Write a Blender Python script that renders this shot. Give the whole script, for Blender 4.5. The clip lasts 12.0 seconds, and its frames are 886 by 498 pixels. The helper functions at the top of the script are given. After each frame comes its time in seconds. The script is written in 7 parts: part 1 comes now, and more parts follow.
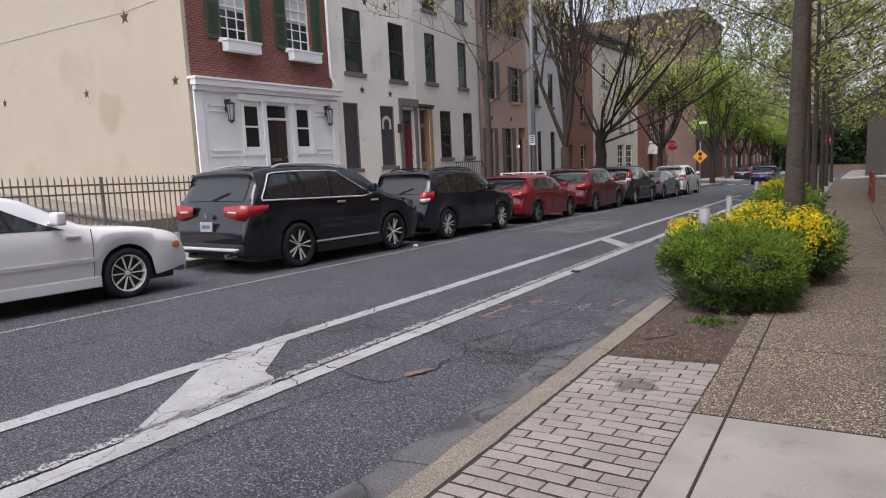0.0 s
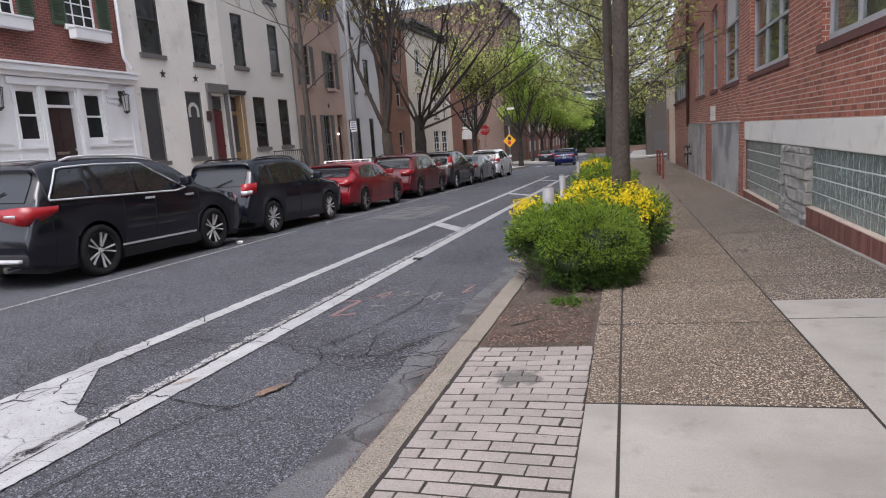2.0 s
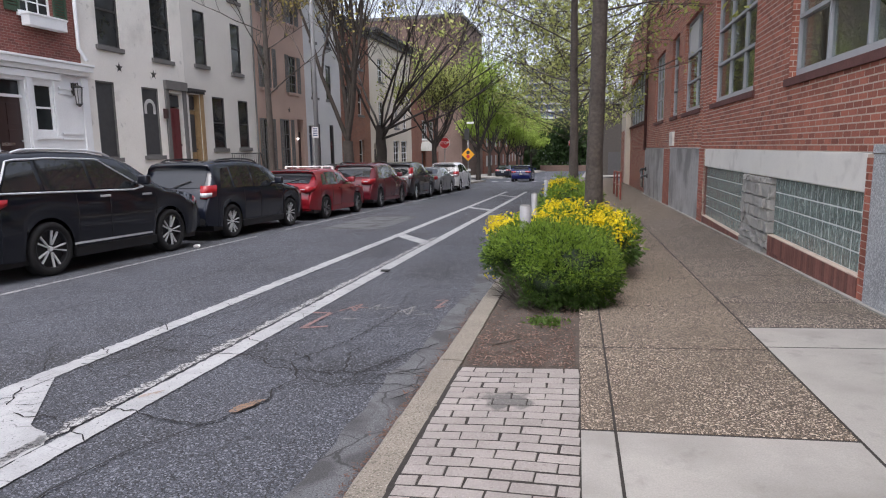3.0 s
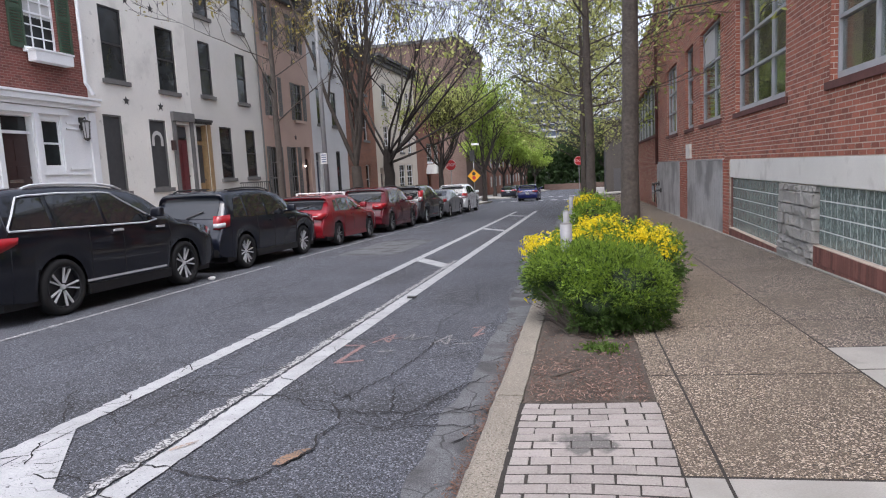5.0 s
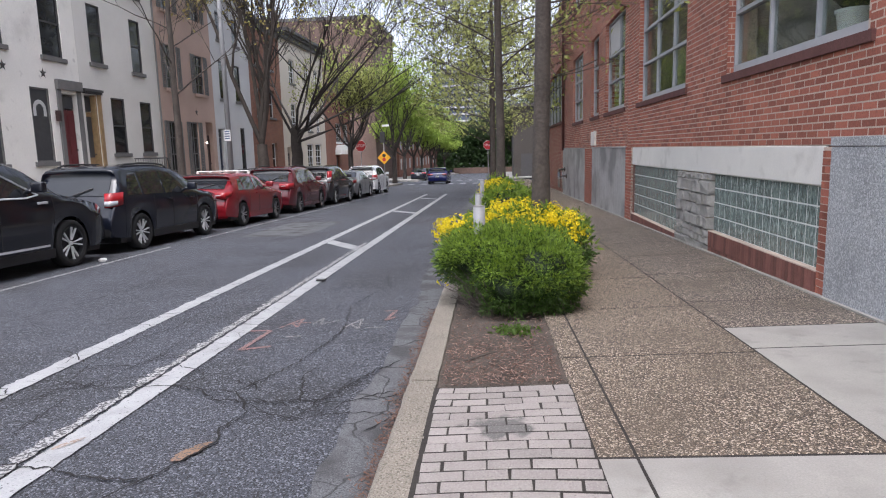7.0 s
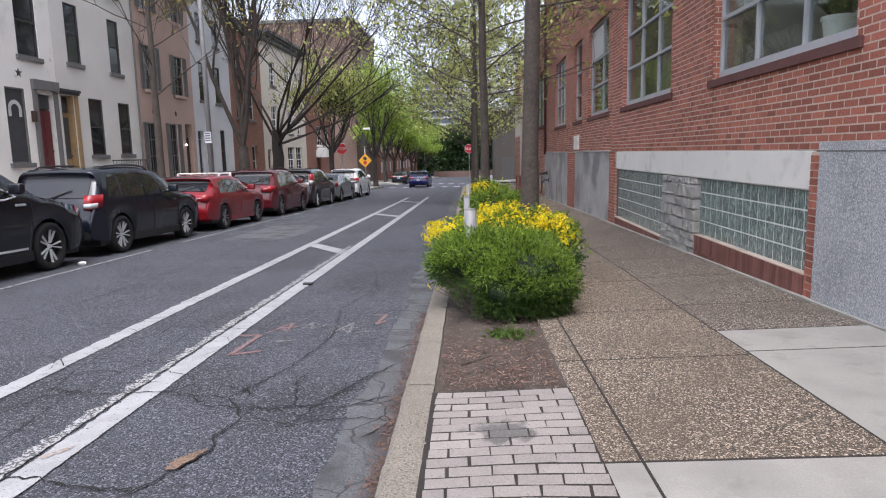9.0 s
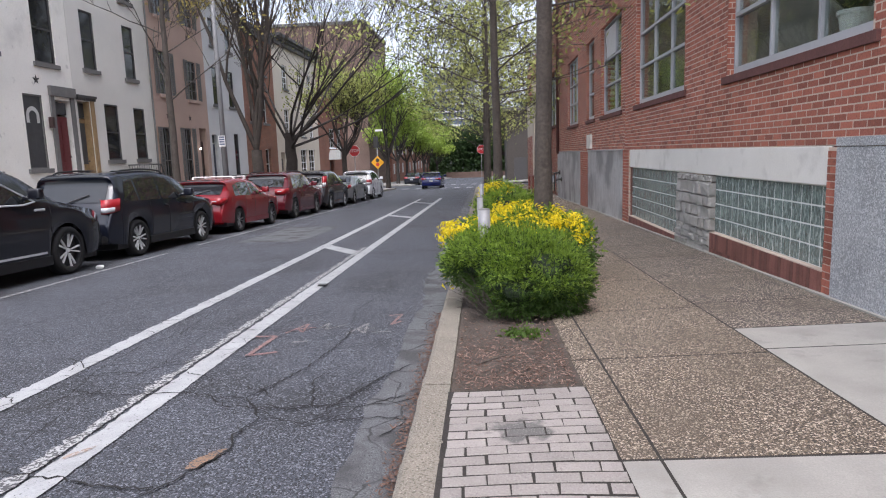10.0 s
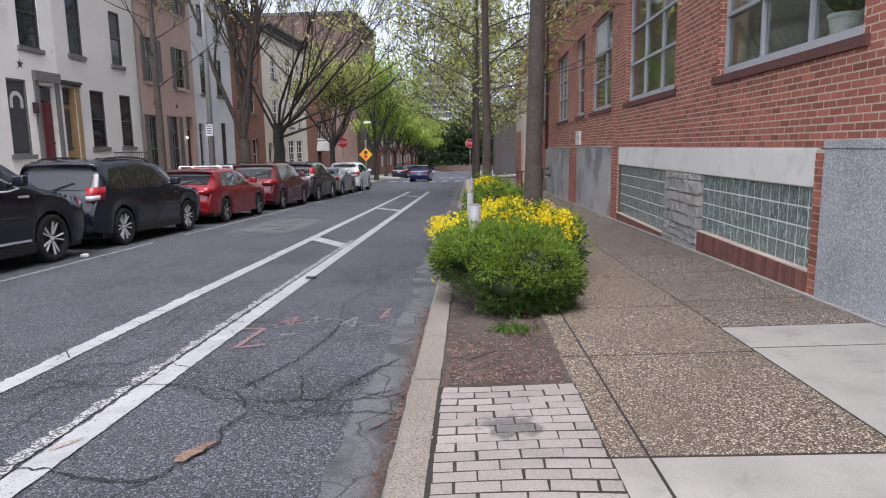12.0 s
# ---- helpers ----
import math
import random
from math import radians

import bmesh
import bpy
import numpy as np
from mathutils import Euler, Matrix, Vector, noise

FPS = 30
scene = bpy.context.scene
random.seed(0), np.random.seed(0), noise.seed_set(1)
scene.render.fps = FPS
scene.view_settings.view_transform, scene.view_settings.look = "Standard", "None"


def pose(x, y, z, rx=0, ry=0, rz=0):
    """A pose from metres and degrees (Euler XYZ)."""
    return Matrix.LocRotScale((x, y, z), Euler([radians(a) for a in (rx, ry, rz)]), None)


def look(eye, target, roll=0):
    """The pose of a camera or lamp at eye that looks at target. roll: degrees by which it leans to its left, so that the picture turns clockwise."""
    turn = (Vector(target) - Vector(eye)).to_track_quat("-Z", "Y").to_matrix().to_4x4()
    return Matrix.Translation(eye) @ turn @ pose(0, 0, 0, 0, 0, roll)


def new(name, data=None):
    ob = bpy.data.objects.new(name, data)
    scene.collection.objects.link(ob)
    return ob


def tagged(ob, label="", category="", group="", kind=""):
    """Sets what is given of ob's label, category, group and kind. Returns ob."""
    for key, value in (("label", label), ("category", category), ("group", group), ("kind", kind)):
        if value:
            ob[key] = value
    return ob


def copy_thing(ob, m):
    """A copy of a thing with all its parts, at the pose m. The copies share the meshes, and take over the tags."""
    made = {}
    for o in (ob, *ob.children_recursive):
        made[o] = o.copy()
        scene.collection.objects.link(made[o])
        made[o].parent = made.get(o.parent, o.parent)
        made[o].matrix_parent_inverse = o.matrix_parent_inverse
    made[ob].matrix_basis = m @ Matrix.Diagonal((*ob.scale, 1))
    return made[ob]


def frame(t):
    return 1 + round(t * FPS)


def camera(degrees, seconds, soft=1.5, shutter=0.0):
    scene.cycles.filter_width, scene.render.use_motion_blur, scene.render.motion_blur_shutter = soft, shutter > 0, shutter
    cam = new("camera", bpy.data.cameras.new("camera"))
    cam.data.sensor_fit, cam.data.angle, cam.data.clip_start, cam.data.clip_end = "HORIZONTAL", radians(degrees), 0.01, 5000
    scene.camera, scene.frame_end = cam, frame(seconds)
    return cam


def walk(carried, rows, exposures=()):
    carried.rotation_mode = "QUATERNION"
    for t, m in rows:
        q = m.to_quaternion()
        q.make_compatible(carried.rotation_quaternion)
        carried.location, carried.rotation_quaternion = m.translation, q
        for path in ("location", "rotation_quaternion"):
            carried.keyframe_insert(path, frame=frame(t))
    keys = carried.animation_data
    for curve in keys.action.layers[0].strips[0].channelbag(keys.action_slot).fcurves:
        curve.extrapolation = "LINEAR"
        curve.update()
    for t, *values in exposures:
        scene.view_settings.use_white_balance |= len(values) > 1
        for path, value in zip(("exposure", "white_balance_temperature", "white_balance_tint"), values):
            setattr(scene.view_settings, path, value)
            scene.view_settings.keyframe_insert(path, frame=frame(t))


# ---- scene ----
cam = camera(68.5, 12.0, soft=1.1)
PATH = [
    (0, (2.255, 0.433, 1.498), (1.177, 2.096, 1.23), -2.6),
    (0.5, (2.127, 0.553, 1.499), (1.181, 2.294, 1.226), -2.5),
    (1, (1.998, 0.58, 1.501), (1.295, 2.422, 1.159), -2.3),
    (1.5, (1.856, 0.569, 1.503), (1.238, 2.442, 1.174), -0.9),
    (2, (1.8, 0.777, 1.464), (1.216, 2.66, 1.131), -3.9),
    (2.5, (1.692, 0.829, 1.483), (1.055, 2.698, 1.167), -3.1),
    (3, (1.535, 0.813, 1.494), (1.094, 2.74, 1.188), -0.9),
    (3.2, (1.482, 0.819, 1.497), (1.099, 2.759, 1.201), -0.1),
    (4.8, (1.187, 1.089, 1.449), (0.747, 3.024, 1.203), -2.1),
    (5, (1.141, 1.13, 1.464), (0.685, 3.063, 1.227), -3.0),
    (5.5, (1.027, 1.061, 1.48), (0.68, 3.018, 1.256), -2.3),
    (6, (0.962, 1.115, 1.445), (0.699, 3.079, 1.174), -1.4),
    (6.5, (1.003, 1.191, 1.448), (0.792, 3.158, 1.154), -1.8),
    (7, (1.087, 1.244, 1.447), (0.905, 3.213, 1.146), -1.5),
    (9, (0.972, 1.269, 1.443), (0.852, 3.244, 1.151), -1.2),
    (9.5, (0.968, 1.266, 1.445), (0.843, 3.241, 1.158), -1.7),
    (10, (0.962, 1.258, 1.436), (0.802, 3.231, 1.148), -1.9),
    (10.5, (0.941, 1.235, 1.458), (0.786, 3.206, 1.159), -1.4),
    (11, (0.932, 1.243, 1.451), (0.794, 3.215, 1.148), -0.9),
    (11.5, (0.935, 1.252, 1.452), (0.801, 3.224, 1.146), -0.7),
    (12, (0.929, 1.256, 1.45), (0.81, 3.228, 1.141), -0.8),
]
walk(cam, [(t, look(eye, target, roll)) for t, eye, target, roll in PATH], [(0, 0.48, 6450, 15), (1, 0.62, 6450, 15), (1.5, 0.67, 6400, 15), (3, 0.75, 6250, 14), (5, 0.86, 6150, 14), (12, 0.9, 6150, 14)])


# ---- world, sun, exposure ----
SLOPE = 0.026
world = bpy.data.worlds.new("overcast_sky")
scene.world = world
world.use_nodes = True
wn, wl = world.node_tree.nodes, world.node_tree.links
bg = wn["Background"]
sky = wn.new("ShaderNodeTexSky")
sky.sky_type = "NISHITA"
sky.sun_disc = False
sky.sun_elevation, sky.sun_rotation = radians(62), radians(185)
sky.air_density, sky.dust_density, sky.ozone_density = 1.0, 4.0, 1.0
grey = wn.new("ShaderNodeHueSaturation")
grey.inputs["Saturation"].default_value = 0.42
wl.new(sky.outputs[0], grey.inputs["Color"])
wl.new(grey.outputs[0], bg.inputs["Color"])
bg.inputs["Strength"].default_value = 0.2
sun = new("sun", bpy.data.lights.new("sun", "SUN"))
sun.data.energy, sun.data.angle, sun.data.color = 0.85, radians(30), (1.0, 0.98, 0.96)
sun.matrix_world = look((0, 0, 0), (-0.06, 0.3, -0.95))


# ---- materials ----
def mat(name, col, rough=0.8, metal=0.0, vary=0.15, scale=6.0, fine=60.0, bump=0.0, bscale=80.0, rand=0.0, coat=0.0, island=False):
    """A principled surface with large stains, fine grain and relief."""
    m = bpy.data.materials.new(name)
    m.use_nodes = True
    n, l = m.node_tree.nodes, m.node_tree.links
    b = n["Principled BSDF"]
    b.inputs["Roughness"].default_value, b.inputs["Metallic"].default_value = rough, metal
    b.inputs["Coat Weight"].default_value = coat
    b.inputs["Coat Roughness"].default_value = 0.04
    tc = n.new("ShaderNodeTexCoord")
    geo = n.new("ShaderNodeNewGeometry")
    big, small = n.new("ShaderNodeTexNoise"), n.new("ShaderNodeTexNoise")
    big.inputs["Scale"].default_value, small.inputs["Scale"].default_value = scale, fine
    big.inputs["Detail"].default_value = 5
    l.new(geo.outputs["Position"], big.inputs["Vector"])
    l.new(geo.outputs["Position"], small.inputs["Vector"])
    add = n.new("ShaderNodeMath")
    add.operation = "ADD"
    l.new(big.outputs["Fac"], add.inputs[0])
    l.new(small.outputs["Fac"], add.inputs[1])
    last = add.outputs[0]
    if rand or island:
        r = n.new("ShaderNodeMath")
        r.operation = "MULTIPLY_ADD"
        if island:
            l.new(geo.outputs["Random Per Island"], r.inputs[0])
        else:
            oi = n.new("ShaderNodeObjectInfo")
            l.new(oi.outputs["Random"], r.inputs[0])
        r.inputs[1].default_value = rand
        l.new(add.outputs[0], r.inputs[2])
        last = r.outputs[0]
    mr = n.new("ShaderNodeMapRange")
    mr.inputs["From Min"].default_value, mr.inputs["From Max"].default_value = 0.6, 1.4 + rand
    mr.inputs["To Min"].default_value, mr.inputs["To Max"].default_value = 1 - vary, 1 + vary
    l.new(last, mr.inputs["Value"])
    mul = n.new("ShaderNodeVectorMath")
    mul.operation = "SCALE"
    mul.inputs[0].default_value = col
    l.new(mr.outputs[0], mul.inputs["Scale"])
    l.new(mul.outputs[0], b.inputs["Base Color"])
    if bump:
        bn = n.new("ShaderNodeTexNoise")
        bn.inputs["Scale"].default_value = bscale
        bn.inputs["Detail"].default_value = 4
        l.new(geo.outputs["Position"], bn.inputs["Vector"])
        bp = n.new("ShaderNodeBump")
        bp.inputs["Strength"].default_value, bp.inputs["Distance"].default_value = bump, 0.02
        l.new(bn.outputs["Fac"], bp.inputs["Height"])
        l.new(bp.outputs["Normal"], b.inputs["Normal"])
    return m


def tool(m):
    return m.node_tree.nodes, m.node_tree.links, m.node_tree.nodes["Principled BSDF"]


def mixed(m, fac, col, where="Base Color"):
    """Mix a second colour into a material's base by a factor socket."""
    n, l, b = tool(m)
    old = b.inputs[where].links[0].from_socket
    mx = n.new("ShaderNodeMix")
    mx.data_type = "RGBA"
    l.new(fac, mx.inputs["Factor"])
    l.new(old, mx.inputs["A"])
    mx.inputs["B"].default_value = (*col, 1)
    l.new(mx.outputs["Result"], b.inputs[where])


def ramp(m, sock, a, b_):
    n, l, _ = tool(m)
    r = n.new("ShaderNodeMapRange")
    r.inputs["From Min"].default_value, r.inputs["From Max"].default_value = a, b_
    l.new(sock, r.inputs["Value"])
    return r.outputs[0]


def noise_node(m, scale, detail=4, vec=None, dist=0.0):
    n, l, _ = tool(m)
    t = n.new("ShaderNodeTexNoise")
    t.inputs["Scale"].default_value, t.inputs["Detail"].default_value = scale, detail
    t.inputs["Distortion"].default_value = dist
    if vec is None:
        vec = n.new("ShaderNodeNewGeometry").outputs["Position"]
    l.new(vec, t.inputs["Vector"])
    return t.outputs["Fac"]


def times(m, a, b_):
    n, l, _ = tool(m)
    t = n.new("ShaderNodeMath")
    t.operation = "MULTIPLY"
    l.new(a, t.inputs[0])
    if isinstance(b_, float):
        t.inputs[1].default_value = b_
    else:
        l.new(b_, t.inputs[1])
    return t.outputs[0]


def cracks(m, scale, width, col, gate=(0.5, 0.6), wob=0.35, gscale=0.5):
    """Thin wandering crack lines, only in some areas."""
    n, l, _ = tool(m)
    pos = n.new("ShaderNodeNewGeometry").outputs["Position"]
    wn_ = n.new("ShaderNodeTexNoise")
    wn_.inputs["Scale"].default_value, wn_.inputs["Detail"].default_value = 2.2, 6
    l.new(pos, wn_.inputs["Vector"])
    mad = n.new("ShaderNodeVectorMath")
    mad.operation = "MULTIPLY_ADD"
    mad.inputs[1].default_value = (wob, wob, wob)
    l.new(wn_.outputs["Color"], mad.inputs[0])
    l.new(pos, mad.inputs[2])
    v = n.new("ShaderNodeTexVoronoi")
    v.feature = "DISTANCE_TO_EDGE"
    v.voronoi_dimensions = "2D"
    v.inputs["Scale"].default_value = scale
    l.new(mad.outputs[0], v.inputs["Vector"])
    line = ramp(m, v.outputs["Distance"], width, width * 0.3)
    area = ramp(m, noise_node(m, gscale, 2), *gate)
    mixed(m, times(m, times(m, line, area), 0.9), col)


asphalt = mat("asphalt", (0.046, 0.0505, 0.0635), 0.9, vary=0.42, scale=1.1, fine=170, bump=0.5, bscale=220)
mixed(asphalt, times(asphalt, ramp(asphalt, noise_node(asphalt, 190, 2), 0.56, 0.7), 0.85), (0.215, 0.222, 0.25))
mixed(asphalt, times(asphalt, ramp(asphalt, noise_node(asphalt, 85, 3), 0.6, 0.72), 0.6), (0.14, 0.14, 0.145))
mixed(asphalt, times(asphalt, ramp(asphalt, noise_node(asphalt, 0.7, 5), 0.5, 0.62), 0.55), (0.024, 0.024, 0.026))
_n, _l, _b = tool(asphalt)
_v = _n.new("ShaderNodeTexVoronoi")
_v.inputs["Scale"].default_value = 110
_l.new(_n.new("ShaderNodeNewGeometry").outputs["Position"], _v.inputs["Vector"])
_s = _n.new("ShaderNodeSeparateColor")
_l.new(_v.outputs["Color"], _s.inputs[0])
mixed(asphalt, times(asphalt, ramp(asphalt, _s.outputs[0], 0.72, 0.9), 0.9), (0.205, 0.214, 0.245))
mixed(asphalt, times(asphalt, ramp(asphalt, _s.outputs[1], 0.6, 0.8), 0.85), (0.011, 0.011, 0.012))
cracks(asphalt, 2.6, 0.012, (0.014, 0.014, 0.014), (0.5, 0.56), 0.35, 0.5)
cracks(asphalt, 6.0, 0.022, (0.018, 0.018, 0.018), (0.54, 0.6), 0.2, 0.6)
crack_m = mat("crack_dirt", (0.012, 0.011, 0.011), 0.95, vary=0.4, fine=90)
patch_asphalt = mat("patched_asphalt", (0.1, 0.103, 0.11), 0.92, vary=0.3, scale=3, fine=200, bump=0.5, bscale=200)
mixed(patch_asphalt, times(patch_asphalt, ramp(patch_asphalt, noise_node(patch_asphalt, 130, 3), 0.52, 0.66), 0.8), (0.2, 0.2, 0.205))
mixed(patch_asphalt, times(patch_asphalt, ramp(patch_asphalt, noise_node(patch_asphalt, 105, 3), 0.54, 0.68), 0.8), (0.022, 0.022, 0.024))
mixed(patch_asphalt, times(patch_asphalt, ramp(patch_asphalt, noise_node(patch_asphalt, 2.2, 6), 0.52, 0.62), 0.7), (0.035, 0.034, 0.034))
cracks(patch_asphalt, 1.6, 0.02, (0.03, 0.03, 0.03), (0.4, 0.5), 0.5)
paint_white = mat("road_paint", (0.33, 0.335, 0.34), 0.75, vary=0.2, scale=5, fine=90, bump=0.2, bscale=150)
cracks(paint_white, 3.0, 0.02, (0.1, 0.1, 0.1), (0.45, 0.55), 0.4, 1.2)
mixed(paint_white, ramp(paint_white, noise_node(paint_white, 28, 5), 0.66, 0.7), (0.07, 0.07, 0.072))
mixed(paint_white, times(paint_white, ramp(paint_white, noise_node(paint_white, 3.5, 6), 0.5, 0.75), 0.5), (0.2, 0.2, 0.2))
mixed(paint_white, ramp(paint_white, noise_node(paint_white, 75, 4), 0.64, 0.7), (0.09, 0.09, 0.092))
thin_white = mat("worn_road_paint", (0.36, 0.36, 0.36), 0.8, vary=0.15, scale=5, fine=90)
mixed(thin_white, ramp(thin_white, noise_node(thin_white, 48, 4), 0.47, 0.53), (0.065, 0.065, 0.068))
pink_paint = mat("marking_paint_pink", (0.27, 0.15, 0.14), 0.85, vary=0.2, fine=80)
mixed(pink_paint, ramp(pink_paint, noise_node(pink_paint, 75, 4), 0.45, 0.6), (0.065, 0.065, 0.068))
grey_paint = mat("marking_paint_white", (0.25, 0.24, 0.245), 0.85, vary=0.2, fine=80)
mixed(grey_paint, ramp(grey_paint, noise_node(grey_paint, 75, 4), 0.42, 0.56), (0.065, 0.065, 0.068))
orange_paint = mat("marking_paint_orange", (0.22, 0.135, 0.085), 0.85, vary=0.2, fine=80)
mixed(orange_paint, ramp(orange_paint, noise_node(orange_paint, 70, 4), 0.47, 0.6), (0.065, 0.065, 0.068))
line_smear = mat("faint_orange_smear", (0.27, 0.2, 0.16), 0.85, vary=0.3, fine=80)
mixed(line_smear, ramp(line_smear, noise_node(line_smear, 50, 4), 0.45, 0.6), (0.33, 0.33, 0.33))
curb_stone = mat("curb_concrete", (0.222, 0.197, 0.162), 0.9, vary=0.25, scale=3, fine=110, bump=0.6, bscale=70)
mixed(curb_stone, times(curb_stone, ramp(curb_stone, noise_node(curb_stone, 95, 3), 0.52, 0.62), 0.85), (0.09, 0.078, 0.06))
mixed(curb_stone, times(curb_stone, ramp(curb_stone, noise_node(curb_stone, 120, 2), 0.6, 0.7), 0.7), (0.45, 0.41, 0.36))
smooth_conc = mat("smooth_concrete", (0.30, 0.285, 0.262), 0.85, vary=0.18, scale=2.0, fine=120, bump=0.15, bscale=120)
mixed(smooth_conc, times(smooth_conc, ramp(smooth_conc, noise_node(smooth_conc, 1.6, 7), 0.47, 0.66), 0.65), (0.19, 0.18, 0.165))
mixed(smooth_conc, times(smooth_conc, ramp(smooth_conc, noise_node(smooth_conc, 7, 6), 0.6, 0.7), 0.35), (0.16, 0.15, 0.14))
mixed(smooth_conc, times(smooth_conc, ramp(smooth_conc, noise_node(smooth_conc, 160, 3), 0.56, 0.7), 0.35), (0.2, 0.19, 0.17))
aggregate = mat("exposed_aggregate", (0.182, 0.138, 0.093), 0.9, vary=0.3, scale=1.2, fine=40, bump=0.0)
_n, _l, _b = tool(aggregate)
_v = _n.new("ShaderNodeTexVoronoi")
_v.inputs["Scale"].default_value = 135
_l.new(_n.new("ShaderNodeNewGeometry").outputs["Position"], _v.inputs["Vector"])
mixed(aggregate, times(aggregate, ramp(aggregate, _v.outputs["Distance"], 0.38, 0.62), 0.9), (0.05, 0.04, 0.033))
_s = _n.new("ShaderNodeSeparateColor")
_l.new(_v.outputs["Color"], _s.inputs[0])
mixed(aggregate, times(aggregate, ramp(aggregate, _s.outputs[0], 0.68, 0.84), 0.95), (0.54, 0.45, 0.36))
mixed(aggregate, times(aggregate, ramp(aggregate, _s.outputs[1], 0.6, 0.82), 0.95), (0.035, 0.028, 0.022))
mixed(aggregate, times(aggregate, ramp(aggregate, noise_node(aggregate, 0.9, 6), 0.48, 0.64), 0.5), (0.1, 0.078, 0.056))
_bp = _n.new("ShaderNodeBump")
_bp.inputs["Strength"].default_value, _bp.inputs["Distance"].default_value = 0.7, 0.006
_bp.invert = True
_l.new(_v.outputs["Distance"], _bp.inputs["Height"])
_l.new(_bp.outputs[0], _b.inputs["Normal"])
aggregate_dark = aggregate.copy()
aggregate_dark.name = "dark_exposed_aggregate"
for _k in aggregate_dark.node_tree.nodes:
    if _k.bl_idname == "ShaderNodeVectorMath" and _k.operation == "SCALE":
        _k.inputs[0].default_value = (0.125, 0.105, 0.09)
paver_brick = mat("paver_brick", (0.258, 0.232, 0.217), 0.88, vary=0.28, scale=4, fine=90, bump=0.35, bscale=90, rand=0.5)
mixed(paver_brick, times(paver_brick, ramp(paver_brick, noise_node(paver_brick, 2.2, 4), 0.6, 0.72), 0.6), (0.2, 0.19, 0.17))
_n, _l, _b = tool(paver_brick)
_ds = _n.new("ShaderNodeVectorMath")
_ds.operation = "DISTANCE"
_ds.inputs[1].default_value = (1.06, 4.42, 0.0)
_l.new(_n.new("ShaderNodeNewGeometry").outputs["Position"], _ds.inputs[0])
_ad = _n.new("ShaderNodeMath")
_ad.operation = "MULTIPLY_ADD"
_ad.inputs[1].default_value = 0.35
_l.new(noise_node(paver_brick, 9, 5), _ad.inputs[0])
_l.new(_ds.outputs["Value"], _ad.inputs[2])
mixed(paver_brick, times(paver_brick, ramp(paver_brick, _ad.outputs[0], 0.35, 0.3), 0.85), (0.085, 0.083, 0.08))
mixed(paver_brick, times(paver_brick, ramp(paver_brick, noise_node(paver_brick, 70, 4), 0.6, 0.7), 0.6), (0.13, 0.115, 0.105))
mixed(paver_brick, times(paver_brick, ramp(paver_brick, noise_node(paver_brick, 120, 3), 0.58, 0.7), 0.5), (0.4, 0.37, 0.35))
joint_dirt = mat("joint_dirt", (0.025, 0.021, 0.018), 0.95, vary=0.3, fine=80, bump=0.4)
soil = mat("soil", (0.07, 0.056, 0.046), 0.95, vary=0.45, scale=5, fine=50, bump=0.9, bscale=45)
mixed(soil, times(soil, ramp(soil, noise_node(soil, 55, 4), 0.6, 0.7), 0.6), (0.22, 0.15, 0.11))
litter = mat("dead_leaf_litter", (0.12, 0.07, 0.052), 0.9, vary=0.75, scale=20, fine=90, rand=0.8, island=True)

chip_wood = mat("wood_chip", (0.24, 0.16, 0.128), 0.9, vary=0.6, scale=20, fine=90, rand=0.8, island=True)


def brickwork(name, c1, c2, mortar, along="y", row=0.0677, width=0.203, gap=0.05):
    m = mat(name, c1, 0.88, vary=0.2, scale=0.8, fine=70)
    n, l, b = tool(m)
    geo = n.new("ShaderNodeNewGeometry")
    sep, com = n.new("ShaderNodeSeparateXYZ"), n.new("ShaderNodeCombineXYZ")
    l.new(geo.outputs["Position"], sep.inputs[0])
    l.new(sep.outputs["Y" if along == "y" else "X"], com.inputs[0])
    l.new(sep.outputs["Z"], com.inputs[1])
    t = n.new("ShaderNodeTexBrick")
    t.inputs["Scale"].default_value = 1.0
    t.inputs["Brick Width"].default_value, t.inputs["Row Height"].default_value = width, row
    t.inputs["Mortar Size"].default_value, t.inputs["Mortar Smooth"].default_value = row * gap * 1.7, 0.3
    t.inputs["Color1"].default_value, t.inputs["Color2"].default_value, t.inputs["Mortar"].default_value = (*c1, 1), (*c2, 1), (*mortar, 1)
    l.new(com.outputs[0], t.inputs["Vector"])
    old = b.inputs["Base Color"].links[0].from_node
    l.new(t.outputs["Color"], old.inputs[0])
    bp = n.new("ShaderNodeBump")
    bp.inputs["Strength"].default_value, bp.inputs["Distance"].default_value = 0.6, 0.008
    bp.invert = True
    l.new(t.outputs["Fac"], bp.inputs["Height"])
    l.new(bp.outputs[0], b.inputs["Normal"])
    return m


brick_right = brickwork("red_brickwork", (0.40, 0.138, 0.088), (0.17, 0.06, 0.046), (0.55, 0.45, 0.37))
brick_right_x = brickwork("red_brickwork_return", (0.36, 0.122, 0.078), (0.23, 0.075, 0.052), (0.5, 0.4, 0.33), "x")
brick_a = brickwork("dark_red_brickwork", (0.22, 0.07, 0.055), (0.14, 0.05, 0.042), (0.3, 0.19, 0.16))
brick_brown = brickwork("brown_brickwork", (0.24, 0.1, 0.06), (0.17, 0.075, 0.05), (0.25, 0.16, 0.12))
brick_far = brickwork("far_brickwork", (0.24, 0.095, 0.062), (0.19, 0.075, 0.052), (0.25, 0.16, 0.12))
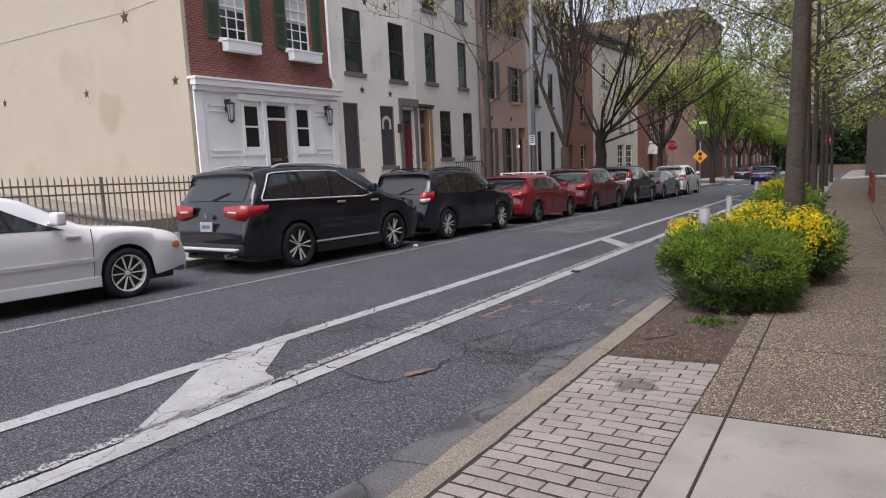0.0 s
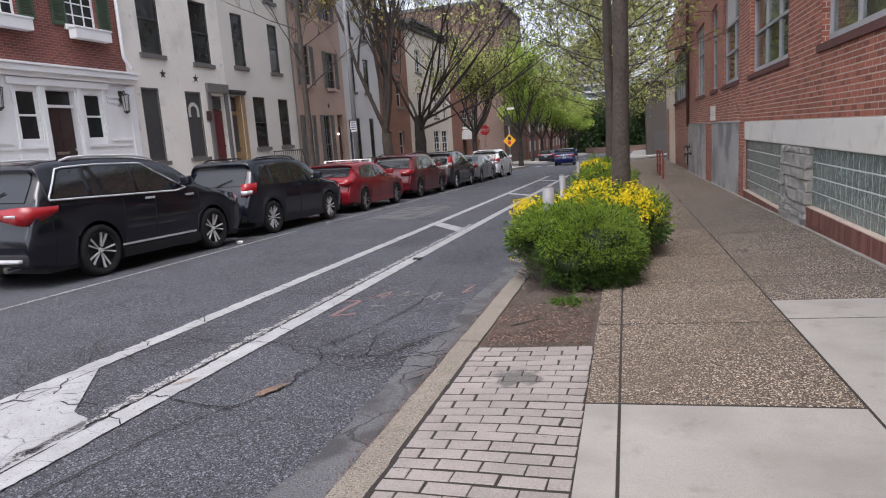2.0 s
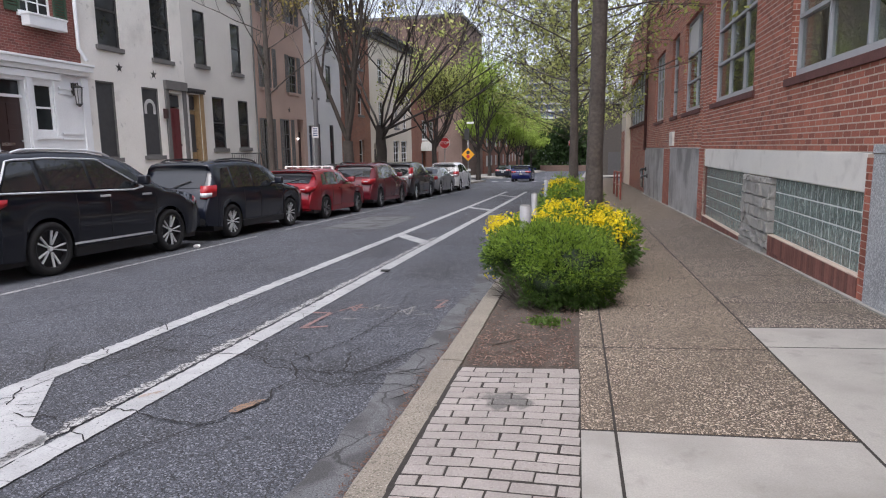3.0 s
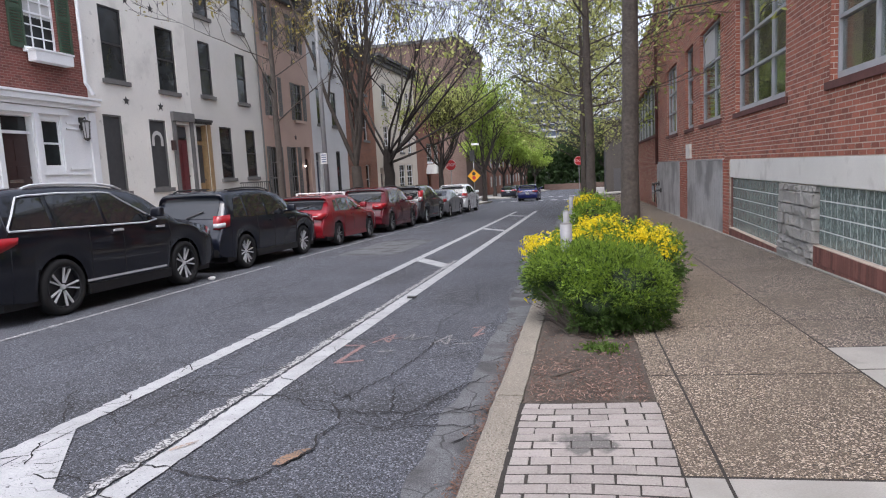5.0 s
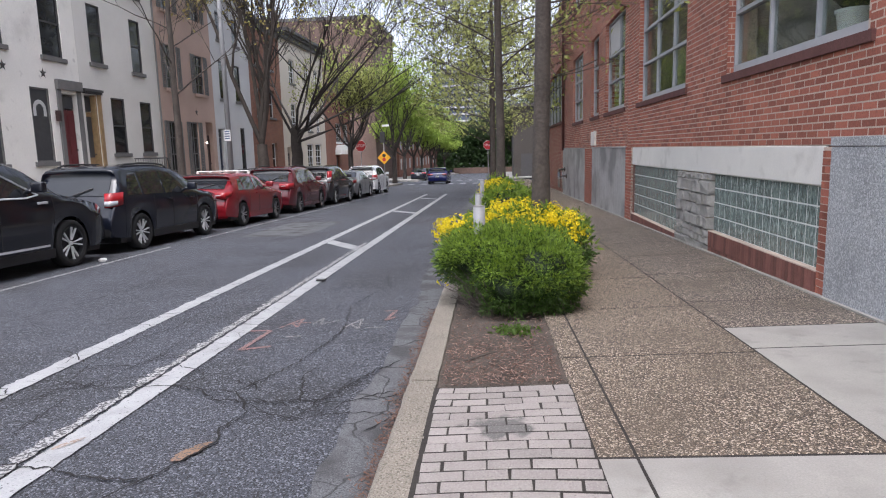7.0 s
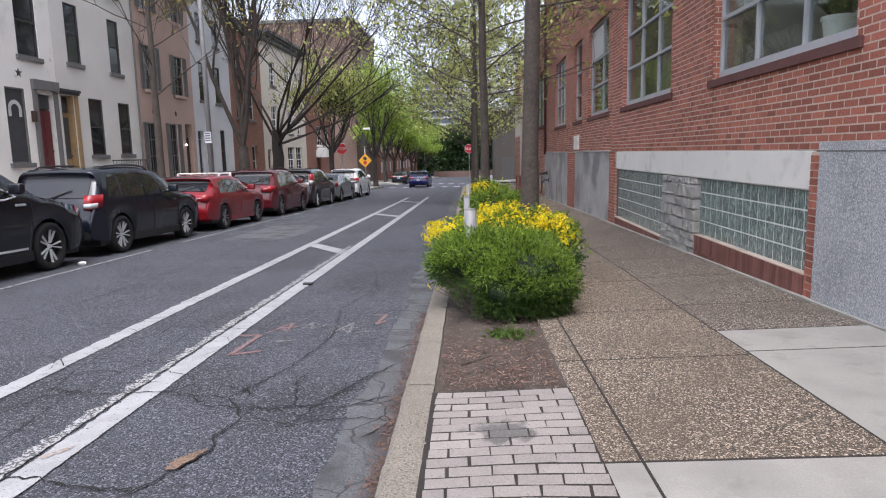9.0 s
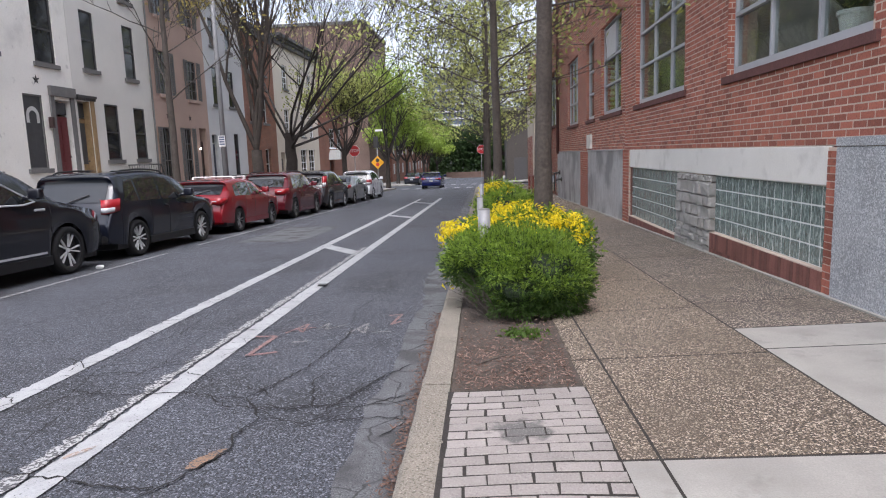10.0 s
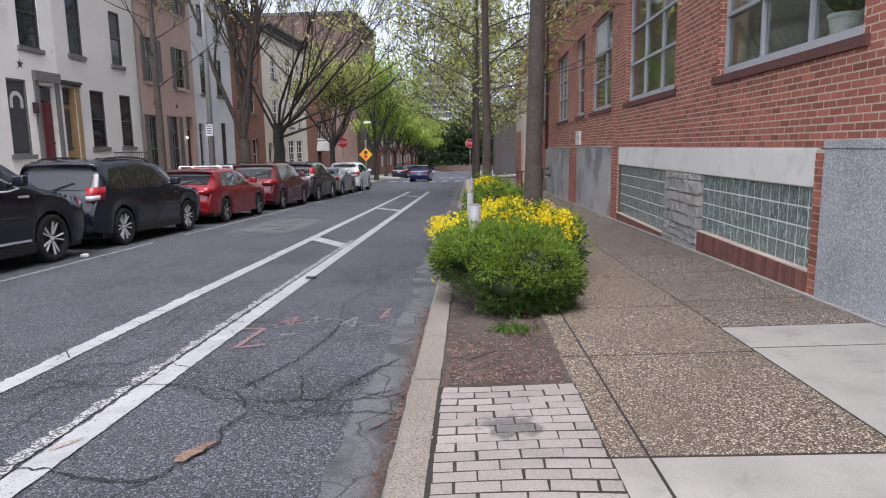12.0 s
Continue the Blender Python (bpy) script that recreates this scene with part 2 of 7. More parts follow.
brick_far_x = brickwork("far_brickwork_side", (0.16, 0.105, 0.085), (0.13, 0.085, 0.07), (0.2, 0.14, 0.11), "x")
sill_pieces = mat("painted_sill_brick", (0.17, 0.07, 0.056), 0.8, vary=0.55, fine=60, rand=1.0, island=True)
brick_piece = mat("red_brick", (0.31, 0.104, 0.07), 0.88, vary=0.55, scale=1.3, fine=60, bump=0.3, bscale=90, rand=1.0)
brick_bulk = mat("red_brick_bulk", (0.31, 0.104, 0.07), 0.88, vary=0.55, scale=1.3, fine=60, bump=0.3, bscale=90, rand=1.0, island=True)
mixed(brick_piece, times(brick_piece, ramp(brick_piece, noise_node(brick_piece, 45, 5), 0.56, 0.7), 0.55), (0.13, 0.06, 0.05))
mixed(brick_bulk, times(brick_bulk, ramp(brick_bulk, noise_node(brick_bulk, 45, 5), 0.56, 0.7), 0.55), (0.13, 0.06, 0.05))
mortar_m = mat("mortar", (0.5, 0.4, 0.33), 0.95, vary=0.2, scale=3, fine=90, bump=0.3)
sill_brick = mat("dark_brick_sill", (0.11, 0.045, 0.04), 0.85, vary=0.3, fine=70)
base_brick = mat("painted_brick_base", (0.17, 0.068, 0.052), 0.8, vary=0.3, fine=60)
granite = mat("granite_panel", (0.30, 0.31, 0.32), 0.5, vary=0.3, scale=2, fine=160, bump=0.08, bscale=200)
mixed(granite, times(granite, ramp(granite, noise_node(granite, 60, 3), 0.5, 0.58), 0.85), (0.55, 0.56, 0.58))
mixed(granite, times(granite, ramp(granite, noise_node(granite, 85, 3, None, 0.4), 0.56, 0.64), 0.8), (0.12, 0.125, 0.13))
mixed(granite, times(granite, ramp(granite, noise_node(granite, 1.1, 6), 0.48, 0.66), 0.55), (0.15, 0.155, 0.16))
metal_panel = mat("galvanised_panel", (0.47, 0.475, 0.48), 0.42, 0.35, vary=0.25, scale=2.0, fine=12)
_n, _l, _b = tool(metal_panel)
_sep, _com = _n.new("ShaderNodeSeparateXYZ"), _n.new("ShaderNodeCombineXYZ")
_l.new(_n.new("ShaderNodeNewGeometry").outputs["Position"], _sep.inputs[0])
_l.new(_sep.outputs["Y"], _com.inputs[0])
_zs = times(metal_panel, _sep.outputs["Z"], 0.18)
_l.new(_zs, _com.inputs[2])
mixed(metal_panel, times(metal_panel, ramp(metal_panel, noise_node(metal_panel, 5, 6, _com.outputs[0]), 0.42, 0.66), 0.6), (0.62, 0.63, 0.63))
mixed(metal_panel, times(metal_panel, ramp(metal_panel, noise_node(metal_panel, 1.1, 5), 0.46, 0.62), 0.7), (0.15, 0.15, 0.16))
stone_pier = mat("rough_stone", (0.30, 0.29, 0.27), 0.92, vary=0.35, scale=5, fine=50, bump=0.9, bscale=22, rand=0.5, island=True)
white_band = mat("white_painted_concrete", (0.66, 0.64, 0.6), 0.8, vary=0.08, scale=2, fine=60, bump=0.1)
mixed(white_band, times(white_band, ramp(white_band, noise_node(white_band, 3.2, 6), 0.54, 0.7), 0.5), (0.42, 0.4, 0.37))
alu = mat("grey_window_frame", (0.36, 0.37, 0.39), 0.5, 0.1, vary=0.08)
glass_block = mat("glass_block", (0.13, 0.175, 0.165), 0.1, 0.0, vary=0.35, scale=7, fine=20, rand=0.5)
_n, _l, _b = tool(glass_block)
_sep, _com = _n.new("ShaderNodeSeparateXYZ"), _n.new("ShaderNodeCombineXYZ")
_l.new(_n.new("ShaderNodeNewGeometry").outputs["Position"], _sep.inputs[0])
_l.new(_sep.outputs["Y"], _com.inputs[1])
_l.new(times(glass_block, _sep.outputs["Z"], 0.3), _com.inputs[2])
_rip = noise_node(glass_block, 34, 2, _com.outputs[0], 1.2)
# pale and dark ripples painted into the colour in place of refracted light
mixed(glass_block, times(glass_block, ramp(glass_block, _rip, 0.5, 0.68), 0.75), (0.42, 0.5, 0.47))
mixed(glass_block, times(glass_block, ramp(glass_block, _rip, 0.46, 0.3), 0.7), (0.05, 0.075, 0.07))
_bp = _n.new("ShaderNodeBump")
_bp.inputs["Strength"].default_value, _bp.inputs["Distance"].default_value = 0.8, 0.03
_l.new(_rip, _bp.inputs["Height"])
_l.new(_bp.outputs[0], _b.inputs["Normal"])
block_joint = mat("glass_block_joint", (0.6, 0.63, 0.61), 0.7, vary=0.1)
stucco_white = mat("white_stucco", (0.76, 0.735, 0.685), 0.9, vary=0.09, scale=0.9, fine=40, bump=0.15, bscale=40)
mixed(stucco_white, times(stucco_white, ramp(stucco_white, noise_node(stucco_white, 1.1, 6), 0.58, 0.72), 0.35), (0.4, 0.38, 0.35))
mixed(stucco_white, times(stucco_white, ramp(stucco_white, noise_node(stucco_white, 4, 6), 0.64, 0.7), 0.4), (0.33, 0.31, 0.29))
stucco_grey = mat("grey_white_stucco", (0.62, 0.6, 0.56), 0.9, vary=0.1, scale=0.9, fine=40, bump=0.15, bscale=40)
stucco_pink = mat("salmon_stucco", (0.44, 0.315, 0.26), 0.9, vary=0.12, scale=0.9, fine=40, bump=0.15, bscale=40)
stucco_cool = mat("pale_grey_stucco", (0.56, 0.56, 0.56), 0.9, vary=0.1, scale=0.9, fine=40)
stucco_cream = mat("cream_stucco", (0.58, 0.52, 0.44), 0.9, vary=0.1, scale=0.9, fine=40)
stucco_beige = mat("beige_stucco", (0.46, 0.405, 0.32), 0.92, vary=0.08, scale=0.5, fine=30, bump=0.12, bscale=20)
mixed(stucco_beige, times(stucco_beige, ramp(stucco_beige, noise_node(stucco_beige, 0.5, 7), 0.54, 0.66), 0.45), (0.35, 0.295, 0.22))
_n, _l, _b = tool(stucco_beige)
_ds = _n.new("ShaderNodeVectorMath")
_ds.operation = "DISTANCE"
_ds.inputs[1].default_value = (-16.2, 11.45, 3.3)
_l.new(_n.new("ShaderNodeNewGeometry").outputs["Position"], _ds.inputs[0])
_ad = _n.new("ShaderNodeMath")
_ad.operation = "MULTIPLY_ADD"
_ad.inputs[1].default_value = 1.1
_l.new(noise_node(stucco_beige, 1.6, 5), _ad.inputs[0])
_l.new(_ds.outputs["Value"], _ad.inputs[2])
mixed(stucco_beige, times(stucco_beige, ramp(stucco_beige, _ad.outputs[0], 1.3, 1.0), 0.4), (0.3, 0.235, 0.16))
ramp_m = mat("weathered_ramp_concrete", (0.2, 0.175, 0.145), 0.92, vary=0.3, scale=1.5, fine=40, bump=0.2)
rust_iron = mat("rusted_iron", (0.1, 0.045, 0.028), 0.85, vary=0.5, scale=20, fine=60)
white_wood = mat("white_painted_wood", (0.8, 0.81, 0.82), 0.6, vary=0.07, scale=2, fine=30)
green_wood = mat("green_shutter_paint", (0.045, 0.075, 0.045), 0.6, vary=0.2, fine=30)
dark_wood = mat("dark_trim_paint", (0.045, 0.042, 0.042), 0.6, vary=0.2, fine=40)
grey_trim = mat("grey_stone_trim", (0.14, 0.135, 0.13), 0.8, vary=0.2, fine=40)
red_door_m = mat("red_door_paint", (0.12, 0.022, 0.025), 0.5, vary=0.15, fine=30)
tan_wood = mat("tan_wood", (0.30, 0.2, 0.1), 0.6, vary=0.25, fine=30)
blue_door_m = mat("navy_door_paint", (0.02, 0.028, 0.06), 0.5, vary=0.15)
brown_door_m = mat("dark_brown_door", (0.04, 0.02, 0.018), 0.45, vary=0.2)
pane_dark = mat("window_pane", (0.022, 0.024, 0.026), 0.06, vary=0.3, scale=0.8, fine=4)
screen_m = mat("window_screen", (0.055, 0.056, 0.06), 0.4, vary=0.2, scale=1.2, fine=8)
curtain_m = mat("pale_curtain", (0.5, 0.5, 0.49), 0.85, vary=0.1, scale=3, fine=20)
iron = mat("dark_iron", (0.05, 0.048, 0.046), 0.55, 0.3, vary=0.2)
fence_iron = mat("weathered_fence_iron", (0.15, 0.135, 0.125), 0.6, 0.2, vary=0.2)
steel = mat("galvanised_steel", (0.24, 0.24, 0.245), 0.6, 0.2, vary=0.12, fine=30)
white_plastic = mat("white_plastic", (0.68, 0.68, 0.66), 0.5, vary=0.06)
rubber = mat("tyre_rubber", (0.012, 0.012, 0.0125), 0.85, vary=0.2)
black_trim = mat("black_plastic", (0.011, 0.011, 0.012), 0.5, vary=0.15)
chrome = mat("chrome", (0.72, 0.72, 0.74), 0.15, 1.0, vary=0.04)
satin_trim = mat("satin_trim", (0.66, 0.67, 0.69), 0.35, 0.35, vary=0.04)
rim_silver = mat("rim_silver", (0.72, 0.73, 0.74), 0.35, 0.1, vary=0.06)
rim_dark = mat("rim_dark", (0.045, 0.046, 0.05), 0.35, 0.6, vary=0.1)
rim_mid = mat("rim_grey", (0.3, 0.3, 0.31), 0.35, 0.2, vary=0.1)
car_glass = mat("tinted_glass", (0.016, 0.018, 0.02), 0.03, vary=0.1, coat=0.5)
car_glass_light = mat("rear_glass", (0.02, 0.023, 0.027), 0.04, vary=0.1, coat=0.0)
lamp_red = mat("tail_lamp_red", (0.28, 0.007, 0.012), 0.3, vary=0.2, coat=0.15)
lamp_white = mat("lamp_clear", (0.42, 0.42, 0.43), 0.15, vary=0.1, coat=0.6)
lamp_amber = mat("lamp_amber", (0.5, 0.16, 0.07), 0.15, vary=0.1, coat=0.6)
plate_m = mat("plate_white", (0.36, 0.37, 0.38), 0.5, vary=0.06)
plate_ink = mat("plate_bars", (0.12, 0.14, 0.22), 0.6, vary=0.1)
stop_red = mat("sign_red", (0.48, 0.03, 0.035), 0.5, vary=0.08)
sign_white = mat("sign_white", (0.72, 0.72, 0.7), 0.5, vary=0.06)
sign_yellow = mat("sign_yellow", (0.72, 0.36, 0.02), 0.5, vary=0.08)
sign_black = mat("sign_black", (0.03, 0.03, 0.03), 0.6, vary=0.1)
bark_dark = mat("dark_bark", (0.04, 0.033, 0.029), 0.95, vary=0.4, scale=6, fine=30, bump=0.9, bscale=26)
bark_grey = mat("grey_brown_bark", (0.062, 0.051, 0.043), 0.95, vary=0.4, scale=5, fine=26, bump=0.9, bscale=22)


def leafy(name, col, vary=0.45):
    m = mat(name, col, 0.65, vary=vary, scale=1.6, fine=9, rand=0.9, island=True)
    n, l, b = tool(m)
    base = b.inputs["Base Color"].links[0].from_socket
    tr = n.new("ShaderNodeBsdfTranslucent")
    l.new(base, tr.inputs["Color"])
    mx = n.new("ShaderNodeMixShader")
    mx.inputs[0].default_value = 0.45
    out = n["Material Output"]
    l.new(b.outputs[0], mx.inputs[1])
    l.new(tr.outputs[0], mx.inputs[2])
    l.new(mx.outputs[0], out.inputs["Surface"])
    return m


leaf_yew = leafy("shrub_green", (0.05, 0.098, 0.014), 0.65)
leaf_upper = leafy("shrub_upper_green", (0.19, 0.29, 0.03), 0.5)
# near-black green that stands for the shade inside the shrubs
leaf_yew_shade = leafy("shrub_inner_shade", (0.016, 0.03, 0.01), 0.5)
leaf_yellow = leafy("yellow_blossom", (0.78, 0.64, 0.012), 0.4)
leaf_bright = leafy("bright_spring_green", (0.3, 0.4, 0.07))
leaf_olive = leafy("yellow_green_spring_leaf", (0.36, 0.39, 0.12))
leaf_rust = leafy("rusty_seed_cluster", (0.34, 0.28, 0.085))
leaf_deep = leafy("deep_green_leaf", (0.045, 0.085, 0.025))
grass_m = leafy("grass_blade", (0.085, 0.15, 0.02))


def paint(name, col, flake=0.25):
    m = mat(name, col, 0.5, 0.0, vary=0.05, scale=1.0, fine=300, coat=1.0)
    m.node_tree.nodes["Principled BSDF"].inputs["Specular IOR Level"].default_value = 0.1
    m.node_tree.nodes["Principled BSDF"].inputs["Coat Roughness"].default_value = 0.02
    return m


clear = bpy.data.materials.new("clear_glass")
clear.use_nodes = True
_n, _l = clear.node_tree.nodes, clear.node_tree.links
_n.remove(_n["Principled BSDF"])
_t, _g, _m, _f = _n.new("ShaderNodeBsdfTransparent"), _n.new("ShaderNodeBsdfGlossy"), _n.new("ShaderNodeMixShader"), _n.new("ShaderNodeLayerWeight")
_t.inputs[0].default_value = (0.86, 0.9, 0.88, 1)
_g.inputs["Roughness"].default_value = 0.02
_p, _q = _n.new("ShaderNodeMath"), _n.new("ShaderNodeMath")
_p.operation, _q.operation = "POWER", "MULTIPLY_ADD"
_p.inputs[1].default_value, _q.inputs[1].default_value, _q.inputs[2].default_value = 3.5, 0.6, 0.06
_l.new(_f.outputs["Facing"], _p.inputs[0])
_l.new(_p.outputs[0], _q.inputs[0])
_l.new(_q.outputs[0], _m.inputs[0])
_l.new(_t.outputs[0], _m.inputs[1])
_l.new(_g.outputs[0], _m.inputs[2])
_l.new(_m.outputs[0], _n["Material Output"].inputs[0])


# ---- mesh tools ----
def box(bm, x0, x1, y0, y1, z0, z1, bevel=0.0):
    vs = [bm.verts.new((x, y, z)) for x in (x0, x1) for y in (y0, y1) for z in (z0, z1)]
    fs = [bm.faces.new([vs[i] for i in f]) for f in ((0, 1, 3, 2), (4, 6, 7, 5), (0, 4, 5, 1), (2, 3, 7, 6), (0, 2, 6, 4), (1, 5, 7, 3))]
    if bevel:
        es = list({e for f in fs for e in f.edges})
        bmesh.ops.bevel(bm, geom=es, offset=bevel, segments=2, affect="EDGES", profile=0.6)
    return fs


def cyl(bm, a, b, r0, r1=None, n=12, caps=True):
    a, b = Vector(a), Vector(b)
    r1 = r0 if r1 is None else r1
    q = (b - a).to_track_quat("Z", "Y")
    ra = [bm.verts.new(a + q @ Vector((r0 * math.cos(i * math.tau / n), r0 * math.sin(i * math.tau / n), 0))) for i in range(n)]
    rb = [bm.verts.new(b + q @ Vector((r1 * math.cos(i * math.tau / n), r1 * math.sin(i * math.tau / n), 0))) for i in range(n)]
    for i in range(n):
        bm.faces.new((ra[i], ra[(i + 1) % n], rb[(i + 1) % n], rb[i]))
    if caps:
        bm.faces.new(ra[::-1])
        bm.faces.new(rb)


def link(name, bm, material, smooth=False):
    bmesh.ops.recalc_face_normals(bm, faces=bm.faces)
    me = bpy.data.meshes.new(name)
    bm.to_mesh(me)
    bm.free()
    me.materials.append(material)
    if smooth:
        me.shade_smooth()
    return new(name, me)


def part(name, bm, material, parent=None, label="", smooth=False):
    ob = link(name, bm, material, smooth)
    ob.parent = parent
    if label:
        ob["label"] = label
    return ob


def bpart(name, material, parent, *boxes, bevel=0.0, label=""):
    bm = bmesh.new()
    for b in boxes:
        box(bm, *b, bevel=bevel)
    return part(name, bm, material, parent, label)


def raw(name, verts, faces, material, parent=None, smooth=False):
    me = bpy.data.meshes.new(name)
    me.from_pydata(verts, [], faces)
    me.materials.append(material)
    if smooth:
        me.shade_smooth()
    ob = new(name, me)
    ob.parent = parent
    return ob


def thing(name, label, category, at=(0, 0, 0), group="", kind=""):
    ob = new(name)
    ob.location = at
    ob.empty_display_size = 0.2
    return tagged(ob, label, category, group, kind)


# ---- ground ----
def gz(y):
    return -SLOPE * y


def sw(x, y):
    """Height of the near pavement."""
    return gz(y) + 0.13 + 0.036 * (x - 0.6)


def swl(x, y):
    """Height of the far pavement."""
    return gz(y) + 0.13 + 0.03 * (-7.9 - x)


def sheet(name, x0, x1, y0, y1, zf, material, dz=0.0, thick=0.0, nx=1, ny=1):
    bm = bmesh.new()
    g = [[bm.verts.new((x0 + (x1 - x0) * i / nx, y0 + (y1 - y0) * j / ny, zf(x0 + (x1 - x0) * i / nx, y0 + (y1 - y0) * j / ny) + dz)) for j in range(ny + 1)] for i in range(nx + 1)]
    for i in range(nx):
        for j in range(ny):
            bm.faces.new((g[i][j], g[i + 1][j], g[i + 1][j + 1], g[i][j + 1]))
    if thick:
        r = bmesh.ops.extrude_face_region(bm, geom=bm.faces[:])
        for v in r["geom"]:
            if isinstance(v, bmesh.types.BMVert):
                v.co.z -= thick
    return link(name, bm, material)


def far_ground(x, y):
    return gz(min(max(y, -60), 170)) - 0.03


ground = tagged(sheet("ground", -1500, 1500, -60, 170, far_ground, patch_asphalt, dz=-0.12), "bare dark ground under the street and lots", "ground", kind="structure")


def ring_frame(bm, x0, x1, y0, y1, z0, z1, ty, tb, tt):
    """A connected rectangular frame lying in a wall."""
    loops = []
    for x in (x0, x1):
        for a, b, c, d in ((y0, y1, z0, z1), (y0 + ty, y1 - ty, z0 + tb, z1 - tt)):
            loops.append([bm.verts.new((x, y, z)) for y, z in ((a, c), (b, c), (b, d), (a, d))])
    o0, i0, o1, i1 = loops
    for i in range(4):
        k = (i + 1) % 4
        for p, q in ((o0, i0), (i0, i1), (i1, o1), (o1, o0)):
            bm.faces.new((p[i], p[k], q[k], q[i]))


def pipe(bm, pts, rad, n=6):
    """A connected bent tube."""
    prev = None
    for i, p in enumerate(pts):
        p = Vector(p)
        d = (Vector(pts[min(i + 1, len(pts) - 1)]) - Vector(pts[max(i - 1, 0)])).normalized()
        ref = Vector((0, 0, 1)) if abs(d.z) < 0.85 else Vector((1, 0, 0))
        u = (ref - d * ref.dot(d)).normalized()
        w = d.cross(u)
        loop = [bm.verts.new(p + u * (rad * math.cos(j * math.tau / n)) + w * (rad * math.sin(j * math.tau / n))) for j in range(n)]
        if prev:
            for j in range(n):
                bm.faces.new((prev[j], prev[(j + 1) % n], loop[(j + 1) % n], loop[j]))
        else:
            bm.faces.new(loop[::-1])
        prev = loop
    bm.faces.new(prev)
g2 = tagged(sheet("ground_far", -1500, 1500, 170, 2500, far_ground, patch_asphalt, dz=-0.12), "flat ground reaching to the horizon", "ground", kind="structure")
g3 = tagged(sheet("ground_behind", -1500, 1500, -2500, -60, far_ground, patch_asphalt, dz=-0.12), "flat ground behind the street", "ground", kind="structure")
road = tagged(sheet("road", -7.9, 0.5, -40, 170, lambda x, y: gz(y), asphalt, ny=20, nx=2), "cracked grey asphalt one-way street", "road", kind="structure")
cross_street = tagged(sheet("cross_street", -80, 80, 60.5, 71, lambda x, y: gz(y), asphalt, dz=0.006), "grey asphalt cross street", "road", kind="structure")
rg = random.Random(2)
gv, gf = [], []
for k in range(420):
    y = -8 + k * 0.13
    x = 0.16 + 0.12 * noise.noise(Vector((y * 0.55, 3, 0))) + 0.05 * noise.noise(Vector((y * 3, 7, 0)))
    gv += [(x, y, gz(y) + 0.006), (0.47, y, gz(y) + 0.006)]
    if k:
        gf.append((2 * k - 2, 2 * k - 1, 2 * k + 1, 2 * k))
gutter = tagged(raw("gutter", gv, gf, patch_asphalt), "paler ragged patched asphalt strip along the curb", "gutter", kind="structure")
patch1 = tagged(sheet("asphalt_patch", -4.9, -3.4, 15.5, 19.5, lambda x, y: gz(y), patch_asphalt, dz=0.005), "repaired rectangle of asphalt in the lane", "road patch", kind="structure")


def mark(name, pts, material, label):
    bm = bmesh.new()
    bm.faces.new([bm.verts.new((x, y, gz(y) + 0.009)) for x, y in pts])
    return tagged(link(name, bm, material), label, "road marking", kind="structure")


def stripe(name, x0, x1, y0, y1, material, label, ragged=0.0, seed=1, run=-0.02, frm=4.0):
    """A painted line with worn edges that drifts sideways by run for each metre."""
    r = random.Random(seed)
    n = max(2, int((y1 - y0) / 0.05)) if ragged else 1
    vs, fs = [], []
    for j in range(n + 1):
        y = y0 + (y1 - y0) * j / n
        bite = 0.03 * max(0.0, noise.noise(Vector((y * 6, seed, 0))) - 0.25)
        a, b = r.uniform(0, ragged) + bite, r.uniform(0, ragged) * 0.5 + bite * 0.6
        d = run * (y - frm)
        vs += [(x0 + a + d, y, gz(y) + 0.009), (x1 - b + d, y, gz(y) + 0.009)]
        if j:
            k = 2 * j
            fs.append((k - 2, k - 1, k + 1, k))
    ob = raw(name, vs, fs, material)
    return tagged(ob, label, "road marking", kind="structure")


def buffer_edge(y):
    return -2.235 - 0.022 * (y - 4)


def bike_edge(y):
    return -1.39 - 0.02 * (y - 4)


stripe("buffer_line", -2.43, -2.235, -30, 37.0, paint_white, "worn white line of the bike lane buffer", 0.03, 1, -0.022)
stripe("bike_lane_line", -1.39, -1.2, -30, 37.0, paint_white, "worn white line beside the bike lane", 0.02, 2)
stripe("old_line_trace", -1.52, -1.393, -2, 14.0, thin_white, "flaking remains of an older white line", 0.07, 3)
mark("buffer_chevron", [(buffer_edge(4.61), 4.61), (buffer_edge(3.64), 3.64), (bike_edge(2.45), 2.45), (bike_edge(3.62), 3.62), (-1.5, 3.76), (-1.62, 3.8), (-1.69, 3.84), (-1.76, 3.94), (-1.98, 4.24)], paint_white, "broad white diagonal hatch with cracked paint")
for y in (14.0, 23.3, 32.4):
    mark("buffer_bar", [(buffer_edge(y + 0.55), y + 0.55), (buffer_edge(y), y), (bike_edge(y - 1.25), y - 1.25), (bike_edge(y - 0.7), y - 0.7)], paint_white, "white diagonal bar across the buffer")
stripe("parking_line", -5.44, -5.34, -12, 13.7, thin_white, "thin worn white parking lane line", 0.03, 5, -0.028, 6.0)
stripe("parking_line", -5.7, -5.6, 15.2, 44, thin_white, "thin worn white parking lane line", 0.03, 6, -0.006, 15.0)
for i in range(7):
    x = -7.2 + i * 1.15
    mark("crosswalk_bar", [(x, 58.0), (x + 0.55, 58.0), (x + 0.55, 60.2), (x, 60.2)], paint_white, "white crosswalk bar at the junction")
    mark("crosswalk_bar", [(x, 72.0), (x + 0.55, 72.0), (x + 0.55, 74.2), (x, 74.2)], paint_white, "white crosswalk bar at the junction")


